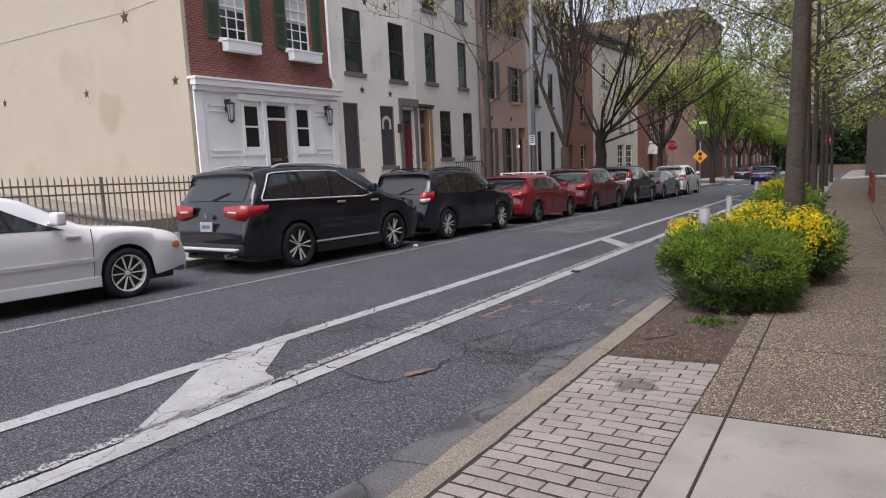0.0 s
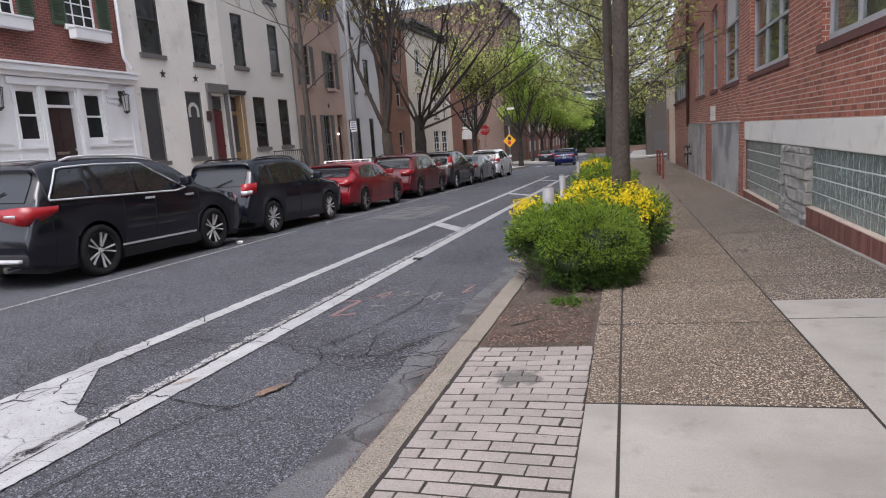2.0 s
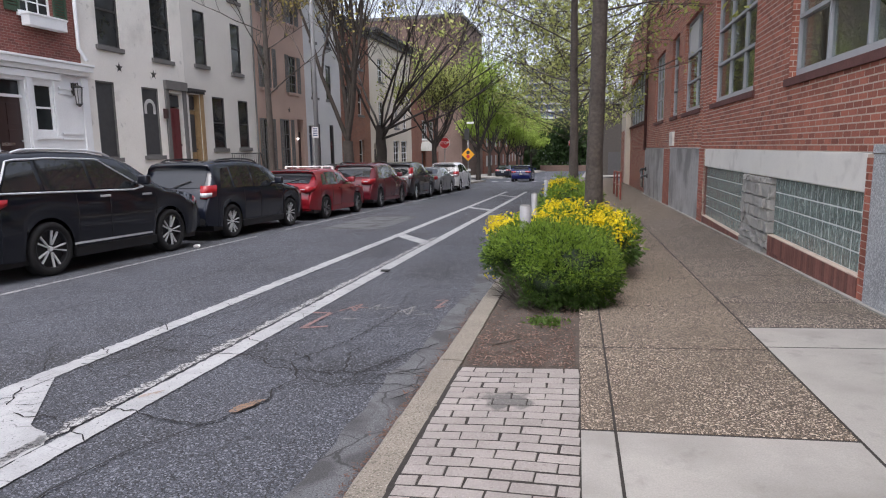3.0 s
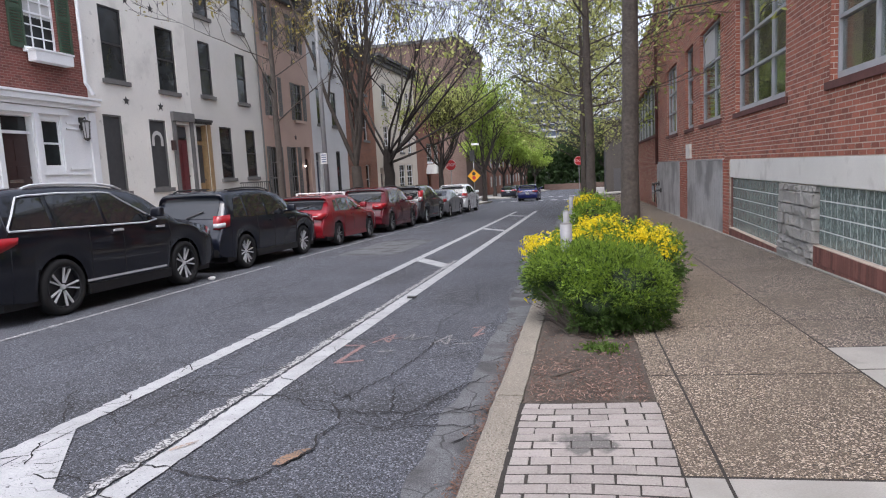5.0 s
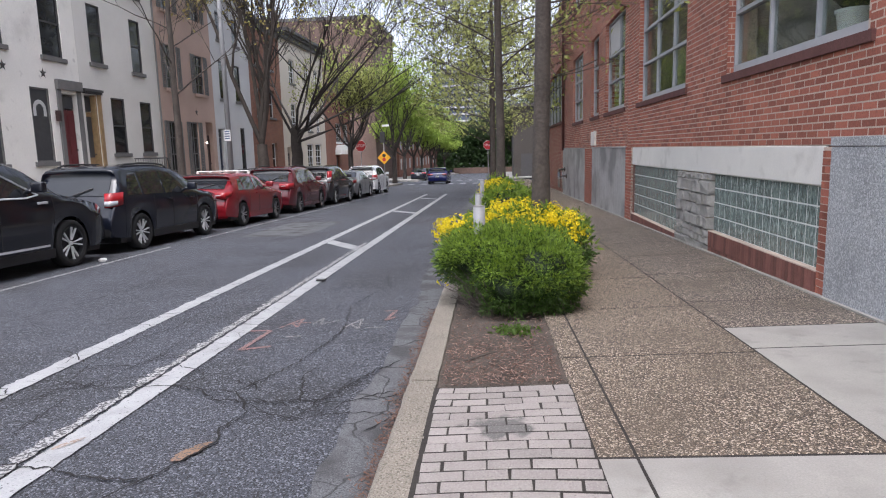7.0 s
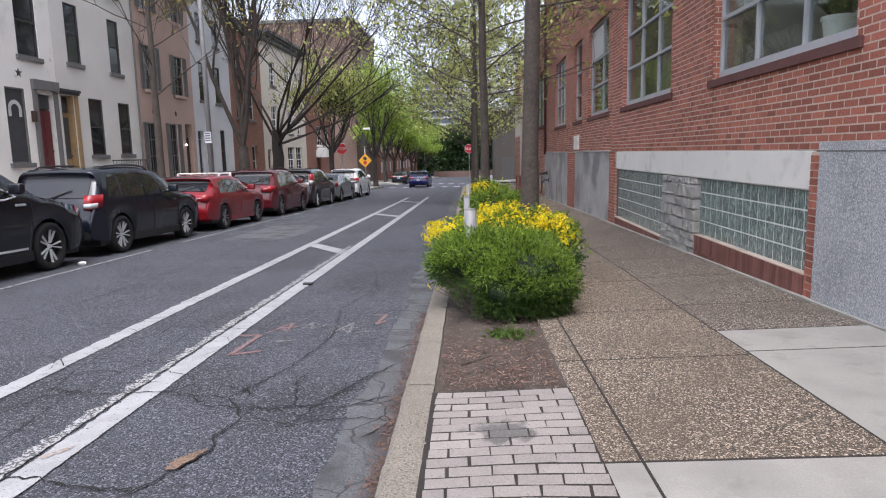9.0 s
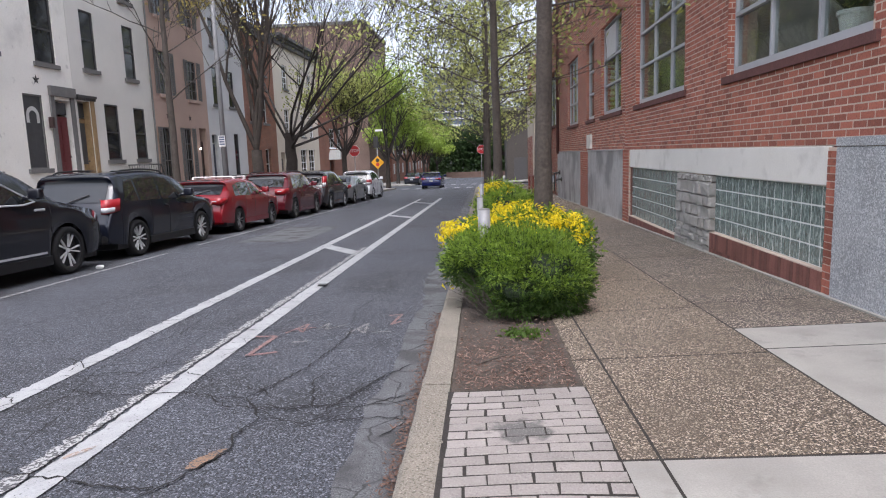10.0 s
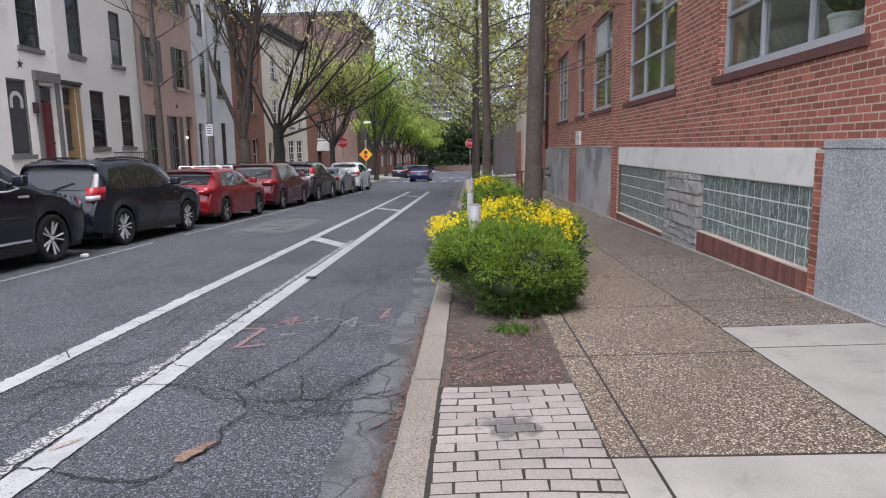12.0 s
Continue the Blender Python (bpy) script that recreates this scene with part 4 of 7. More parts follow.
for a, b in ((11.95, 12.85), (15.95, 16.7)):
    for z in (3.35, 2.15, 1.5):
        bpart("panel_moulding", white_wood, A, (0.07, 0.105, a, b, z, z + 0.06), (0.07, 0.1, a, b, z - 0.14, z - 0.1), bevel=0.006)
for a, b in ((13.0, 13.85), (15.0, 15.9)):
    bpart("window_apron", white_wood, A, (0.07, 0.12, a, b, 2.02, 2.1), (0.07, 0.11, a, b, 1.75, 1.9), (0.07, 0.1, a, b, 1.2, 1.6), bevel=0.006)
    bpart("window_casing", white_wood, A, (0.07, 0.11, a + 0.02, a + 0.11, 2.1, 3.55), (0.07, 0.11, b - 0.13, b - 0.04, 2.1, 3.55), bevel=0.006)
bpart("door_casing", white_wood, A, (0.07, 0.14, 13.78, 13.92, 0.5, 3.56), (0.07, 0.14, 14.9, 15.04, 0.5, 3.56), bevel=0.008)
for a, b, c, d in up:
    s = sash(A, a, b, c, d, curtain_m, white_wood, 3, 6, -0.1, white_wood)
    shutters(A, a, b, c - 0.05, d + 0.05, 0.46, green_wood)
    bx = bpart("flower_box", white_wood, A, (0.05, 0.3, a - 0.02, b + 0.14, c - 0.36, c - 0.08), (0.04, 0.32, a - 0.05, b + 0.17, c - 0.1, c - 0.05), bevel=0.008, label="empty white painted flower box")
    bpart("lower_glass", pane_dark, s, (-0.128, -0.122, a + 0.05, b - 0.05, c + 0.05, c + 0.8))
for a, b, c_, d_ in low:
    bpart("jamb", white_wood, A, (-0.2, 0.066, a, a + 0.022, c_, d_))
    bpart("jamb", white_wood, A, (-0.2, 0.066, b - 0.022, b, c_, d_))
    bpart("head", white_wood, A, (-0.2, 0.066, a + 0.022, b - 0.022, d_ - 0.022, d_))
    bpart("sill_board", white_wood, A, (-0.2, 0.066, a + 0.022, b - 0.022, c_, c_ + 0.022))
sash(A, *low[0], pane_dark, white_wood, 1, 2, 0.03)
sash(A, *low[2], pane_dark, white_wood, 1, 2, 0.03)
door_in(A, 13.95, 14.87, 0.97, 3.05, brown_door_m, -0.12)
bpart("transom_window", pane_dark, A, (-0.15, -0.12, 13.95, 14.87, 3.12, 3.47))
bpart("transom_bar", white_wood, A, (-0.14, -0.04, 13.93, 14.89, 3.05, 3.12))
bpart("mail_slot", chrome, A, (-0.118, -0.1, 14.2, 14.6, 1.85, 1.93))
steps(A, 13.8, 15.0, 0.95)
ds = bmesh.new()
cyl(ds, (0.08, 16.82, 4.5), (0.08, 16.82, 9.8), 0.05)
cyl(ds, (0.08, 16.82, 4.52), (0.12, 17.02, 4.22), 0.05)
part("downspout", ds, white_wood, A, "white rain pipe with a bent foot")
for y in (12.54, 16.47):
    lan = thing("wall_lantern", "black carriage lantern with clear glass on a white wall", "lantern", (FX + 0.14, y, 3.06), "door lanterns")
    k = bmesh.new()
    cyl(k, (0.1, 0, 0.3), (0.1, 0, 0.24), 0.02, 0.14, 8)
    cyl(k, (0.1, 0, -0.2), (0.1, 0, -0.28), 0.1, 0.02, 8)
    for i in range(6):
        a = i * math.tau / 6
        cyl(k, (0.1 + 0.11 * math.cos(a), 0.11 * math.sin(a), 0.24), (0.1 + 0.07 * math.cos(a), 0.07 * math.sin(a), -0.2), 0.01, n=4)
    cyl(k, (0.1, 0, 0.3), (0.1, 0, 0.36), 0.015, n=6)
    part("cage", k, iron, lan)
    k = bmesh.new()
    cyl(k, (0.1, 0, 0.22), (0.1, 0, -0.2), 0.1, 0.062, 8)
    part("glass", k, lamp_white, lan)
    part("bracket", (lambda q: (box(q, -0.07, 0.0, -0.06, 0.06, 0.02, 0.36), cyl(q, (-0.02, 0, 0.3), (0.1, 0, 0.36), 0.014, n=6), q)[2])(bmesh.new()), iron, lan)

A.location.z = -0.13

# white house with stars
upB = [(17.68, 18.62, 4.62, 6.72), (20.15, 21.1, 4.55, 6.6)]
loB = [(17.42, 18.2, 1.36, 3.6), (19.42, 20.25, 1.4, 3.58), (20.72, 21.55, 0.6, 3.5)]
thB = [(17.68, 18.62, 7.9, 9.4), (20.15, 21.1, 7.9, 9.4)]
B = house(16.95, 21.78, 10.3, stucco_white, upB + loB + thB, "white stucco row house with dark windows and iron stars")
for a in upB + thB:
    sash(B, *a, pane_dark, dark_wood, 1, 2, -0.04, grey_trim)
for a in loB[:2]:
    sash(B, *a, screen_m, grey_trim, 1, 1, -0.03, grey_trim)
bm = bmesh.new()
for i in range(14):
    a0, a1 = math.pi * i / 14, math.pi * (i + 1) / 14
    vs = [bm.verts.new((-0.046, 19.83 + r * math.cos(a), 2.95 + r * 1.0 * math.sin(a))) for r, a in ((0.16, a0), (0.28, a0), (0.28, a1), (0.16, a1))]
    bm.faces.new(vs)
box(bm, -0.05, -0.044, 19.55, 19.67, 2.75, 2.95)
box(bm, -0.05, -0.044, 19.99, 20.11, 2.75, 2.95)
tagged(part("rainbow_sign", bm, curtain_m, B), "pale rainbow cut-out in a window", "")
door_in(B, 20.78, 21.48, 0.75, 3.0, red_door_m, -0.12)
bpart("transom_window", screen_m, B, (-0.15, -0.12, 20.78, 21.48, 3.06, 3.44))
bpart("door_surround", grey_trim, B, (0.003, 0.06, 20.56, 20.74, 0.5, 3.6), (0.003, 0.06, 21.54, 21.72, 0.5, 3.6), (0.003, 0.12, 20.54, 21.74, 3.6, 3.9), bevel=0.01)
steps(B, 20.5, 21.75, 0.75, 5, white_band)
for y, z in ((18.48, 4.06), (20.08, 4.02), (18.88, 7.08), (20.04, 7.08)):
    part("iron_star", star_bm(y, z, 0.16), iron, B, "black cast-iron wall star")
bpart("wall_lamp", brown_door_m, B, (0.003, 0.14, 20.42, 20.54, 2.62, 2.95), bevel=0.02)

# grey-white house
upC = [(22.5, 23.25, 4.64, 6.55), (25.0, 25.72, 4.6, 6.5)]
loC = [(23.4, 24.25, 1.62, 3.56), (25.26, 26.05, 1.64, 3.54), (21.92, 22.6, 0.5, 3.56)]
thC = [(22.45, 23.35, 7.45, 9.2), (24.95, 25.75, 7.4, 9.2)]
C = house(21.78, 26.7, 10.3, stucco_grey, upC + loC + thC, "pale grey stucco row house with a tan wooden doorway")
for a in upC + thC + loC[:2]:
    sash(C, *a, pane_dark, dark_wood, 1, 2, -0.03, grey_trim)
door_in(C, 21.95, 22.57, 0.6, 3.0, tan_wood, -0.2, 2)
bpart("door_glass", screen_m, C, (-0.186, -0.183, 22.05, 22.47, 1.5, 2.85))
bpart("transom_window", screen_m, C, (-0.23, -0.2, 21.95, 22.57, 3.05, 3.5))
bpart("door_surround", tan_wood, C, (0.003, 0.05, 22.6, 22.78, 0.4, 3.6), (-0.2, -0.02, 22.52, 22.6, 0.5, 3.56), bevel=0.008)
bm = bmesh.new()
box(bm, 0.003, 0.12, 21.82, 22.85, 3.66, 3.74)
for i in range(9):
    box(bm, 0.003, 0.1, 21.86 + i * 0.11, 21.92 + i * 0.11, 3.58, 3.66)
part("dentil_hood", bm, dark_wood, C)
steps(C, 21.8, 22.8, 0.55, 4, white_band)
bm = bmesh.new()
for y in [22.9 + 0.16 * i for i in range(14)]:
    cyl(bm, (1.0, y, gz(y) + 0.2), (1.0, y, 1.42), 0.012, n=5)
cyl(bm, (1.0, 22.85, 1.42), (1.0, 25.05, 1.42), 0.022, n=6)
cyl(bm, (1.0, 25.05, 1.42), (1.0, 25.5, 0.5), 0.022, n=6)
part("stair_railing", bm, iron, C, "black iron railing along the stoop")
dp = bmesh.new()
cyl(dp, (0.06, 26.66, gz(26)), (0.06, 26.66, 10.0), 0.035, n=8)
part("drain_pipe", dp, grey_trim, C)

# salmon house with shutters
upD = [(27.45, 28.38, 4.25, 6.0), (30.0, 30.9, 4.22, 5.92)]
loD = [(27.3, 28.05, 0.2, 2.92), (29.2, 29.95, 0.2, 2.95), (30.72, 31.45, 0.0, 3.0)]
thD = [(27.45, 28.38, 7.38, 9.0), (30.0, 30.9, 7.38, 9.0)]
D = house(26.7, 31.8, 9.75, stucco_pink, upD + loD + thD, "salmon stucco row house with grey shutters and dark cornice")
for a in upD + thD + loD[:2]:
    sash(D, *a, pane_dark, grey_trim, 2, 4, -0.06, stucco_pink)
    shutters(D, *a, 0.34, grey_trim)
door_in(D, 30.75, 31.42, 0.1, 2.4, brown_door_m, -0.2)
cornice(D, 26.7, 31.85, 9.9, dark_wood, 0.6)
glow = bpy.data.materials.new("lit_lamp_glass")
glow.use_nodes = True
glow.node_tree.nodes["Principled BSDF"].inputs["Emission Color"].default_value = (1, 0.95, 0.85, 1)
glow.node_tree.nodes["Principled BSDF"].inputs["Emission Strength"].default_value = 3.0
bm = bmesh.new()
bmesh.ops.create_icosphere(bm, subdivisions=2, radius=0.05, matrix=Matrix.Translation((0.12, 30.45, 2.05)))
part("door_lamp", bm, glow, D, "small lit white globe lamp", True)
for y in (27.9, 29.9):
    part("iron_star", star_bm(y, 3.4, 0.16), brown_door_m, D, "rusty iron wall star")

# pale house with navy door
loE = [(32.05, 32.65, -0.2, 2.75), (33.0, 33.5, 0.7, 2.85), (34.75, 35.35, 0.7, 2.85)]
upE = [(32.6, 33.3, 4.2, 6.0), (34.5, 35.2, 4.2, 6.0), (32.6, 33.3, 7.0, 8.3), (34.5, 35.2, 7.0, 8.3)]
E_ = house(31.8, 36.5, 9.3, stucco_cool, loE + upE, "pale grey row house with a navy door")
door_in(E_, 32.08, 32.62, -0.1, 2.3, blue_door_m, -0.15)
bpart("transom_window", screen_m, E_, (-0.2, -0.15, 32.08, 32.62, 2.35, 2.72))
for a in loE[1:] + upE:
    sash(E_, *a, pane_dark, dark_wood, 1, 2, -0.04, grey_trim)
bm = bmesh.new()
for y in [32.0 + 0.16 * i for i in range(20)]:
    cyl(bm, (0.9, y, gz(y) + 0.15), (0.9, y, 0.75), 0.012, n=4)
cyl(bm, (0.9, 31.9, 0.75), (0.9, 35.2, 0.75), 0.02, n=5)
part("stair_railing", bm, iron, E_)
cornice(E_, 31.85, 36.5, 9.4, stucco_cool, 0.35)

loF = [(37.3, 38.0, -0.4, 2.1), (39.4, 40.3, 0.3, 2.1)]
upF = [(37.3, 38.1, 3.6, 5.2), (39.4, 40.3, 3.6, 5.2), (37.3, 38.1, 6.4, 7.8), (39.4, 40.3, 6.4, 7.8)]
F_ = house(36.5, 41.6, 8.8, brick_brown, loF + upF, "brown brick row house with a small stone doorway")
door_in(F_, 37.33, 37.97, -0.4, 1.7, tan_wood, -0.15)
for a in loF[1:] + upF:
    sash(F_, *a, pane_dark, curtain_m, 1, 2, -0.15, grey_trim)
cornice(F_, 36.5, 41.6, 8.9, dark_wood, 0.3)

loG = [(42.2, 43.0, -0.7, 1.9), (46.6, 48.1, 0.3, 2.1), (48.6, 50.2, 0.3, 2.1)]
upG = [(43.4, 44.5, 3.0, 4.7), (47.0, 48.0, 3.0, 4.5), (49.2, 50.2, 3.0, 4.5), (43.4, 44.5, 6.0, 7.5), (47.0, 48.0, 6.0, 7.5), (49.2, 50.2, 6.0, 7.5)]
G_ = house(41.6, 51.5, 9.0, stucco_cream, loG + upG, "cream stucco corner row house with grey shutters")
door_in(G_, 42.25, 42.95, -0.7, 1.5, brown_door_m, -0.15)
for a in loG[1:] + upG:
    sash(G_, *a, pane_dark, white_wood, 2, 4, -0.1, grey_trim)
cornice(G_, 41.6, 51.5, 9.1, dark_wood, 0.6)

# brick corner building with an arched door hood
hK = [(54.6, 55.8, -0.9, 1.5), (54.8, 56.6, 2.3, 3.85), (57.4, 59.0, 2.3, 3.85)]
K = house(51.5, 60.0, 6.3, brick_far, hK, "brown brick corner building with white windows")
for a in hK[1:]:
    sash(K, *a, pane_dark, curtain_m, 3, 4, -0.06, white_wood)
door_in(K, 54.65, 55.75, -0.9, 1.1, dark_wood, -0.2)
bm = bmesh.new()
for i in range(10):
    a0, a1 = math.pi * i / 10, math.pi * (i + 1) / 10
    box(bm, 0.003, 0.7 * math.sin((a0 + a1) / 2) + 0.1, 55.2 - 0.9 * math.cos(a0), 55.2 - 0.9 * math.cos(a1), 1.3, 1.35 + 0.75 * math.sin((a0 + a1) / 2))
part("door_awning", bm, white_plastic, K, "white rounded canvas awning")
bpart("garden_wall", brick_far, K, (-0.3, 0.1, 60.0, 60.4, gz(62), 1.2))

# tall brick block beyond the junction
T = thing("apartment_block", "tall plain brown brick block behind trees", "building", (FX - 0.9, 0, 0))
bpart("wall", brick_far_x, T, (-34, -0.2, 78, 93, -3, 16.6))
bpart("parapet", grey_trim, T, (-34.1, 0.0, 77.9, 93.1, 16.6, 16.95))
lowT = thing("row_house", "low red brick house beyond the junction", "house", (FX - 2.4, 0, 0), "row houses")
bpart("wall", brick_far, lowT, (-10, 1.5, 93.5, 150, -5, 4.0))
bpart("coping", curtain_m, lowT, (-10, 1.55, 93.5, 150, 4.0, 4.2))
for k in range(12):
    for z in (-1.2, 1.6):
        bpart("window", curtain_m, lowT, (1.5, 1.53, 95 + k * 4.5, 96.2 + k * 4.5, z, z + 1.5))

# modern tower and pale block in the far distance
tower = thing("office_tower", "pale grey glass and concrete tower in the distance", "building", (0, 0, 0))
bpart("body", mat("tower_glass", (0.09, 0.12, 0.16), 0.3, vary=0.2, scale=0.05, fine=0.5), tower, (-32, -8, 330, 350, -5, 41))
for k in range(13):
    bpart("floor_slab", stucco_cool, tower, (-32.6, -7.4, 329.2, 350, k * 3.4 - 2, k * 3.4 - 1.1))
for k in range(7):
    bpart("pier", grey_trim, tower, (-32.4 + k * 4.0, -31.8 + k * 4.0, 329.0, 330.5, -5, 41.5))

# side wall of the brick house and the fenced lot
side_wall = thing("side_wall", "plain beige stucco side wall of the brick house", "wall", kind="structure")
bpart("stucco", stucco_beige, side_wall, (-40, FX - 0.02, 11.45, 11.56, -1.0, 9.8))
bpart("wall_patch", stucco_white, side_wall, (-23.1, -22.8, 11.42, 11.452, 6.1, 6.5))
for x, z, size in ((-13.0, 3.9, 0.16), (-17.25, 3.95, 0.16), (-22.28, 4.1, 0.16), (-14.95, 5.8, 0.22)):
    st = part("iron_star", star_bm(0, 0, size), rust_iron, side_wall, "rusted iron wall star")
    st.location, st.rotation_euler = (x, 11.45, z), (0, 0, -math.pi / 2)
bm = bmesh.new()
pipe(bm, [(-30, 11.446, 6.25), (-22.3, 11.446, 6.03), (-17.7, 11.446, 5.98), (-14.95, 11.446, 5.93), (-13.6, 11.446, 6.0), (-12.6, 11.446, 6.1)], 0.012, 4)
part("render_seam", bm, curtain_m, side_wall, "pale seam in the stucco")
lot = tagged(sheet("lot", -60, -12.7, -40, 11.5, lambda x, y: gz(y) + 0.2, patch_asphalt), "grey asphalt of the fenced lot", "ground", kind="structure")
bm = bmesh.new()
vs = [bm.verts.new((x, y, z)) for y in (9.9, 11.4) for x, z in ((-30, -0.3), (-13.0, -0.3), (-13.0, 0.35), (-30, 1.55))]
for f in ((0, 1, 2, 3), (7, 6, 5, 4), (3, 2, 6, 7), (1, 5, 6, 2), (0, 3, 7, 4)):
    bm.faces.new([vs[i] for i in f])
low_wall = tagged(link("ramp", bm, ramp_m), "dark sloping concrete ramp behind the fence", "ramp")
bm = bmesh.new()
pipe(bm, [(-30, 9.88, 1.52), (-20, 9.88, 0.82), (-13.0, 9.88, 0.33)], 0.06)
part("ramp_rail", bm, grey_trim, low_wall, "dark sloping edge of the ramp")
fence = thing("iron_fence", "weathered iron picket fence along the lot", "fence", (FX + 0.1, 0, 0))
y = -6.0
pick = None
while y < 11.4:
    z = swl(FX, y) - 0.05
    if pick is None:
        bm = bmesh.new()
        box(bm, -0.012, 0.012, -0.012, 0.012, 0, 1.45)
        cyl(bm, (0, 0, 1.45), (0, 0, 1.53), 0.018, 0.001, 4)
        pick = part("picket", bm, fence_iron, fence)
        pick.location = (0, y, z)
    else:
        p = pick.copy()
        scene.collection.objects.link(p)
        p.location = (0, y, z)
    y += 0.145
for k in range(8):
    yy = -5.9 + k * 2.45
    z = swl(FX, yy) - 0.05
    bpart("post", fence_iron, fence, (-0.03, 0.03, yy - 0.03, yy + 0.03, z, z + 1.5))
for h in (0.12, 1.1, 1.3):
    bm = bmesh.new()
    za, zb = swl(FX, -6) - 0.05 + h, swl(FX, 11.4) - 0.05 + h
    vs = [bm.verts.new((x, yy, zz + d)) for yy, zz in ((-6, za), (11.4, zb)) for x in (-0.018, 0.018) for d in (0, 0.04)]
    for f in ((0, 1, 3, 2), (4, 6, 7, 5), (0, 4, 5, 1), (2, 3, 7, 6), (0, 2, 6, 4), (1, 5, 7, 3)):
        bm.faces.new([vs[i] for i in f])
    part("rail", bm, fence_iron, fence)

# ---- brick school-like building on the near side ----
WX = 3.98
R = thing("brick_building", "red brick building with large metal windows and glass block basement lights", "building", (WX, 0, 0))
turned(R, WX)
W5 = (6.8, 9.95, 2.29, 4.5)
W3 = (11.72, 15.0, 2.29, 4.5)
W2 = (16.42, 18.98, 2.29, 4.5)
W1b = (20.05, 21.46, 2.29, 4.5)
W1 = (23.25, 25.95, 2.29, 4.5)
ups = [(a, b, 6.1, 8.2) for a, b, _, _ in (W3, W2, W1b, W1)]
wins = [W5, W3, W2, W1b, W1]


def right_wall(name, material, y0, y1, z0, z1, holes, x=0.0, thick=0.35, parent=None):
    bm = bmesh.new()
    wall_mesh(bm, y0, y1, z0, z1, holes, thick=thick)
    bmesh.ops.scale(bm, vec=(-1, 1, 1), verts=bm.verts)
    ob = part(name, bm, material, parent)
    ob.location.x = x
    return ob


NEAR_END = 16.0
right_wall("mortar_wall", mortar_m, -9, NEAR_END, 1.40, 5.2, [W5, W3, (1.5, 4.8, 2.29, 4.5)], 0.0016, parent=R)
right_wall("wall", brick_right, NEAR_END, 29.0, 1.40, 5.2, [W2, W1b, W1], 0.0, parent=R)
right_wall("upper_wall", brick_right, -9, 29.0, 5.2, 9.5, ups, 0.0, parent=R)
bpart("end_wall", brick_right_x, R, (0.02, 9.0, 28.65, 28.99, -2, 9.5))
bpart("coping", white_band, R, (-0.06, 0.4, -9, 29.05, 9.5, 9.65))
right_wall("base_wall", base_brick, -9, 29.0, -1.2, 1.395, [(7.33, 15.42, -0.2, 1.39)], 0.014, parent=R)
bpart("band", white_band, R, (-0.012, 0.3, 7.33, 15.42, 1.04, 1.396), bevel=0.01, label="white painted concrete lintel band")
bpart("granite_panel", granite, R, (-0.05, 0.2, -9, 7.16, -0.2, 1.39), bevel=0.008, label="grey speckled granite panel")
bpart("granite_cap", granite, R, (-0.058, 0.2, -9, 7.16, 1.394, 1.47), bevel=0.006)
bpart("metal_panel", metal_panel, R, (-0.035, 0.2, 16.06, 21.0, -0.7, 1.385), bevel=0.006, label="streaked grey metal panel")
bpart("metal_panel", metal_panel, R, (-0.035, 0.2, 22.56, 29.0, -0.9, 1.36), bevel=0.006, label="streaked grey metal panel")
for ya, yb, zt in ((16.06, 21.0, 1.385), (22.56, 29.0, 1.36)):
    bpart("panel_cap", alu, R, (-0.05, 0.0, ya, yb, zt + 0.002, zt + 0.03), bevel=0.006, label="thin pale metal flashing")
bm = bmesh.new()
cyl(bm, (-0.07, 28.75, 1.3), (-0.07, 28.75, 9.4), 0.055, n=10)
part("downspout", bm, sill_brick, R, "dark red painted rain pipe", True)
bpart("vent_box", white_band, R, (-0.06, 0.05, 20.4, 21.1, 1.46, 1.86), bevel=0.01)


def right_window(y0, y1, z0, z1, ycuts, zcuts, sill=True):
    """A metal window: outer frame, mullions, transoms, panes and a dark brick sill."""
    bm = bmesh.new()
    t = 0.045
    ring_frame(bm, 0.08, 0.17, y0, y1, z0, z1, t, 0.1, t)
    w = part("window", bm, alu, R, "grey metal window with clear panes")
    for yc in ycuts:
        bpart("mullion", alu, w, (0.085, 0.16, yc - 0.021, yc + 0.021, z0 + 0.1, z1 - t))
    for zc in zcuts:
        bpart("transom", alu, w, (0.075, 0.155, y0 + t, y1 - t, zc - 0.023, zc + 0.023))
    ye, ze = [y0 + t, *ycuts, y1 - t], [z0 + 0.1, *zcuts, z1 - t]
    for a, b in zip(ye, ye[1:]):
        for c, d in zip(ze, ze[1:]):
            p = bpart("pane", clear, w, (0.118, 0.123, a, b, c, d))
            p.visible_shadow = False
    for ya in (y0 - 0.015, y1 - 0.012):
        bpart("reveal", brick_right_x, w, (-0.0005, 0.08, ya, ya + 0.027, z0, z1), label="brick window reveal")
    if sill:
        bpart("sill", sill_brick, w, (-0.035, 0.1, y0 - 0.1, y1 + 0.1, z0 - 0.1, z0 - 0.005), bevel=0.006)
    return w


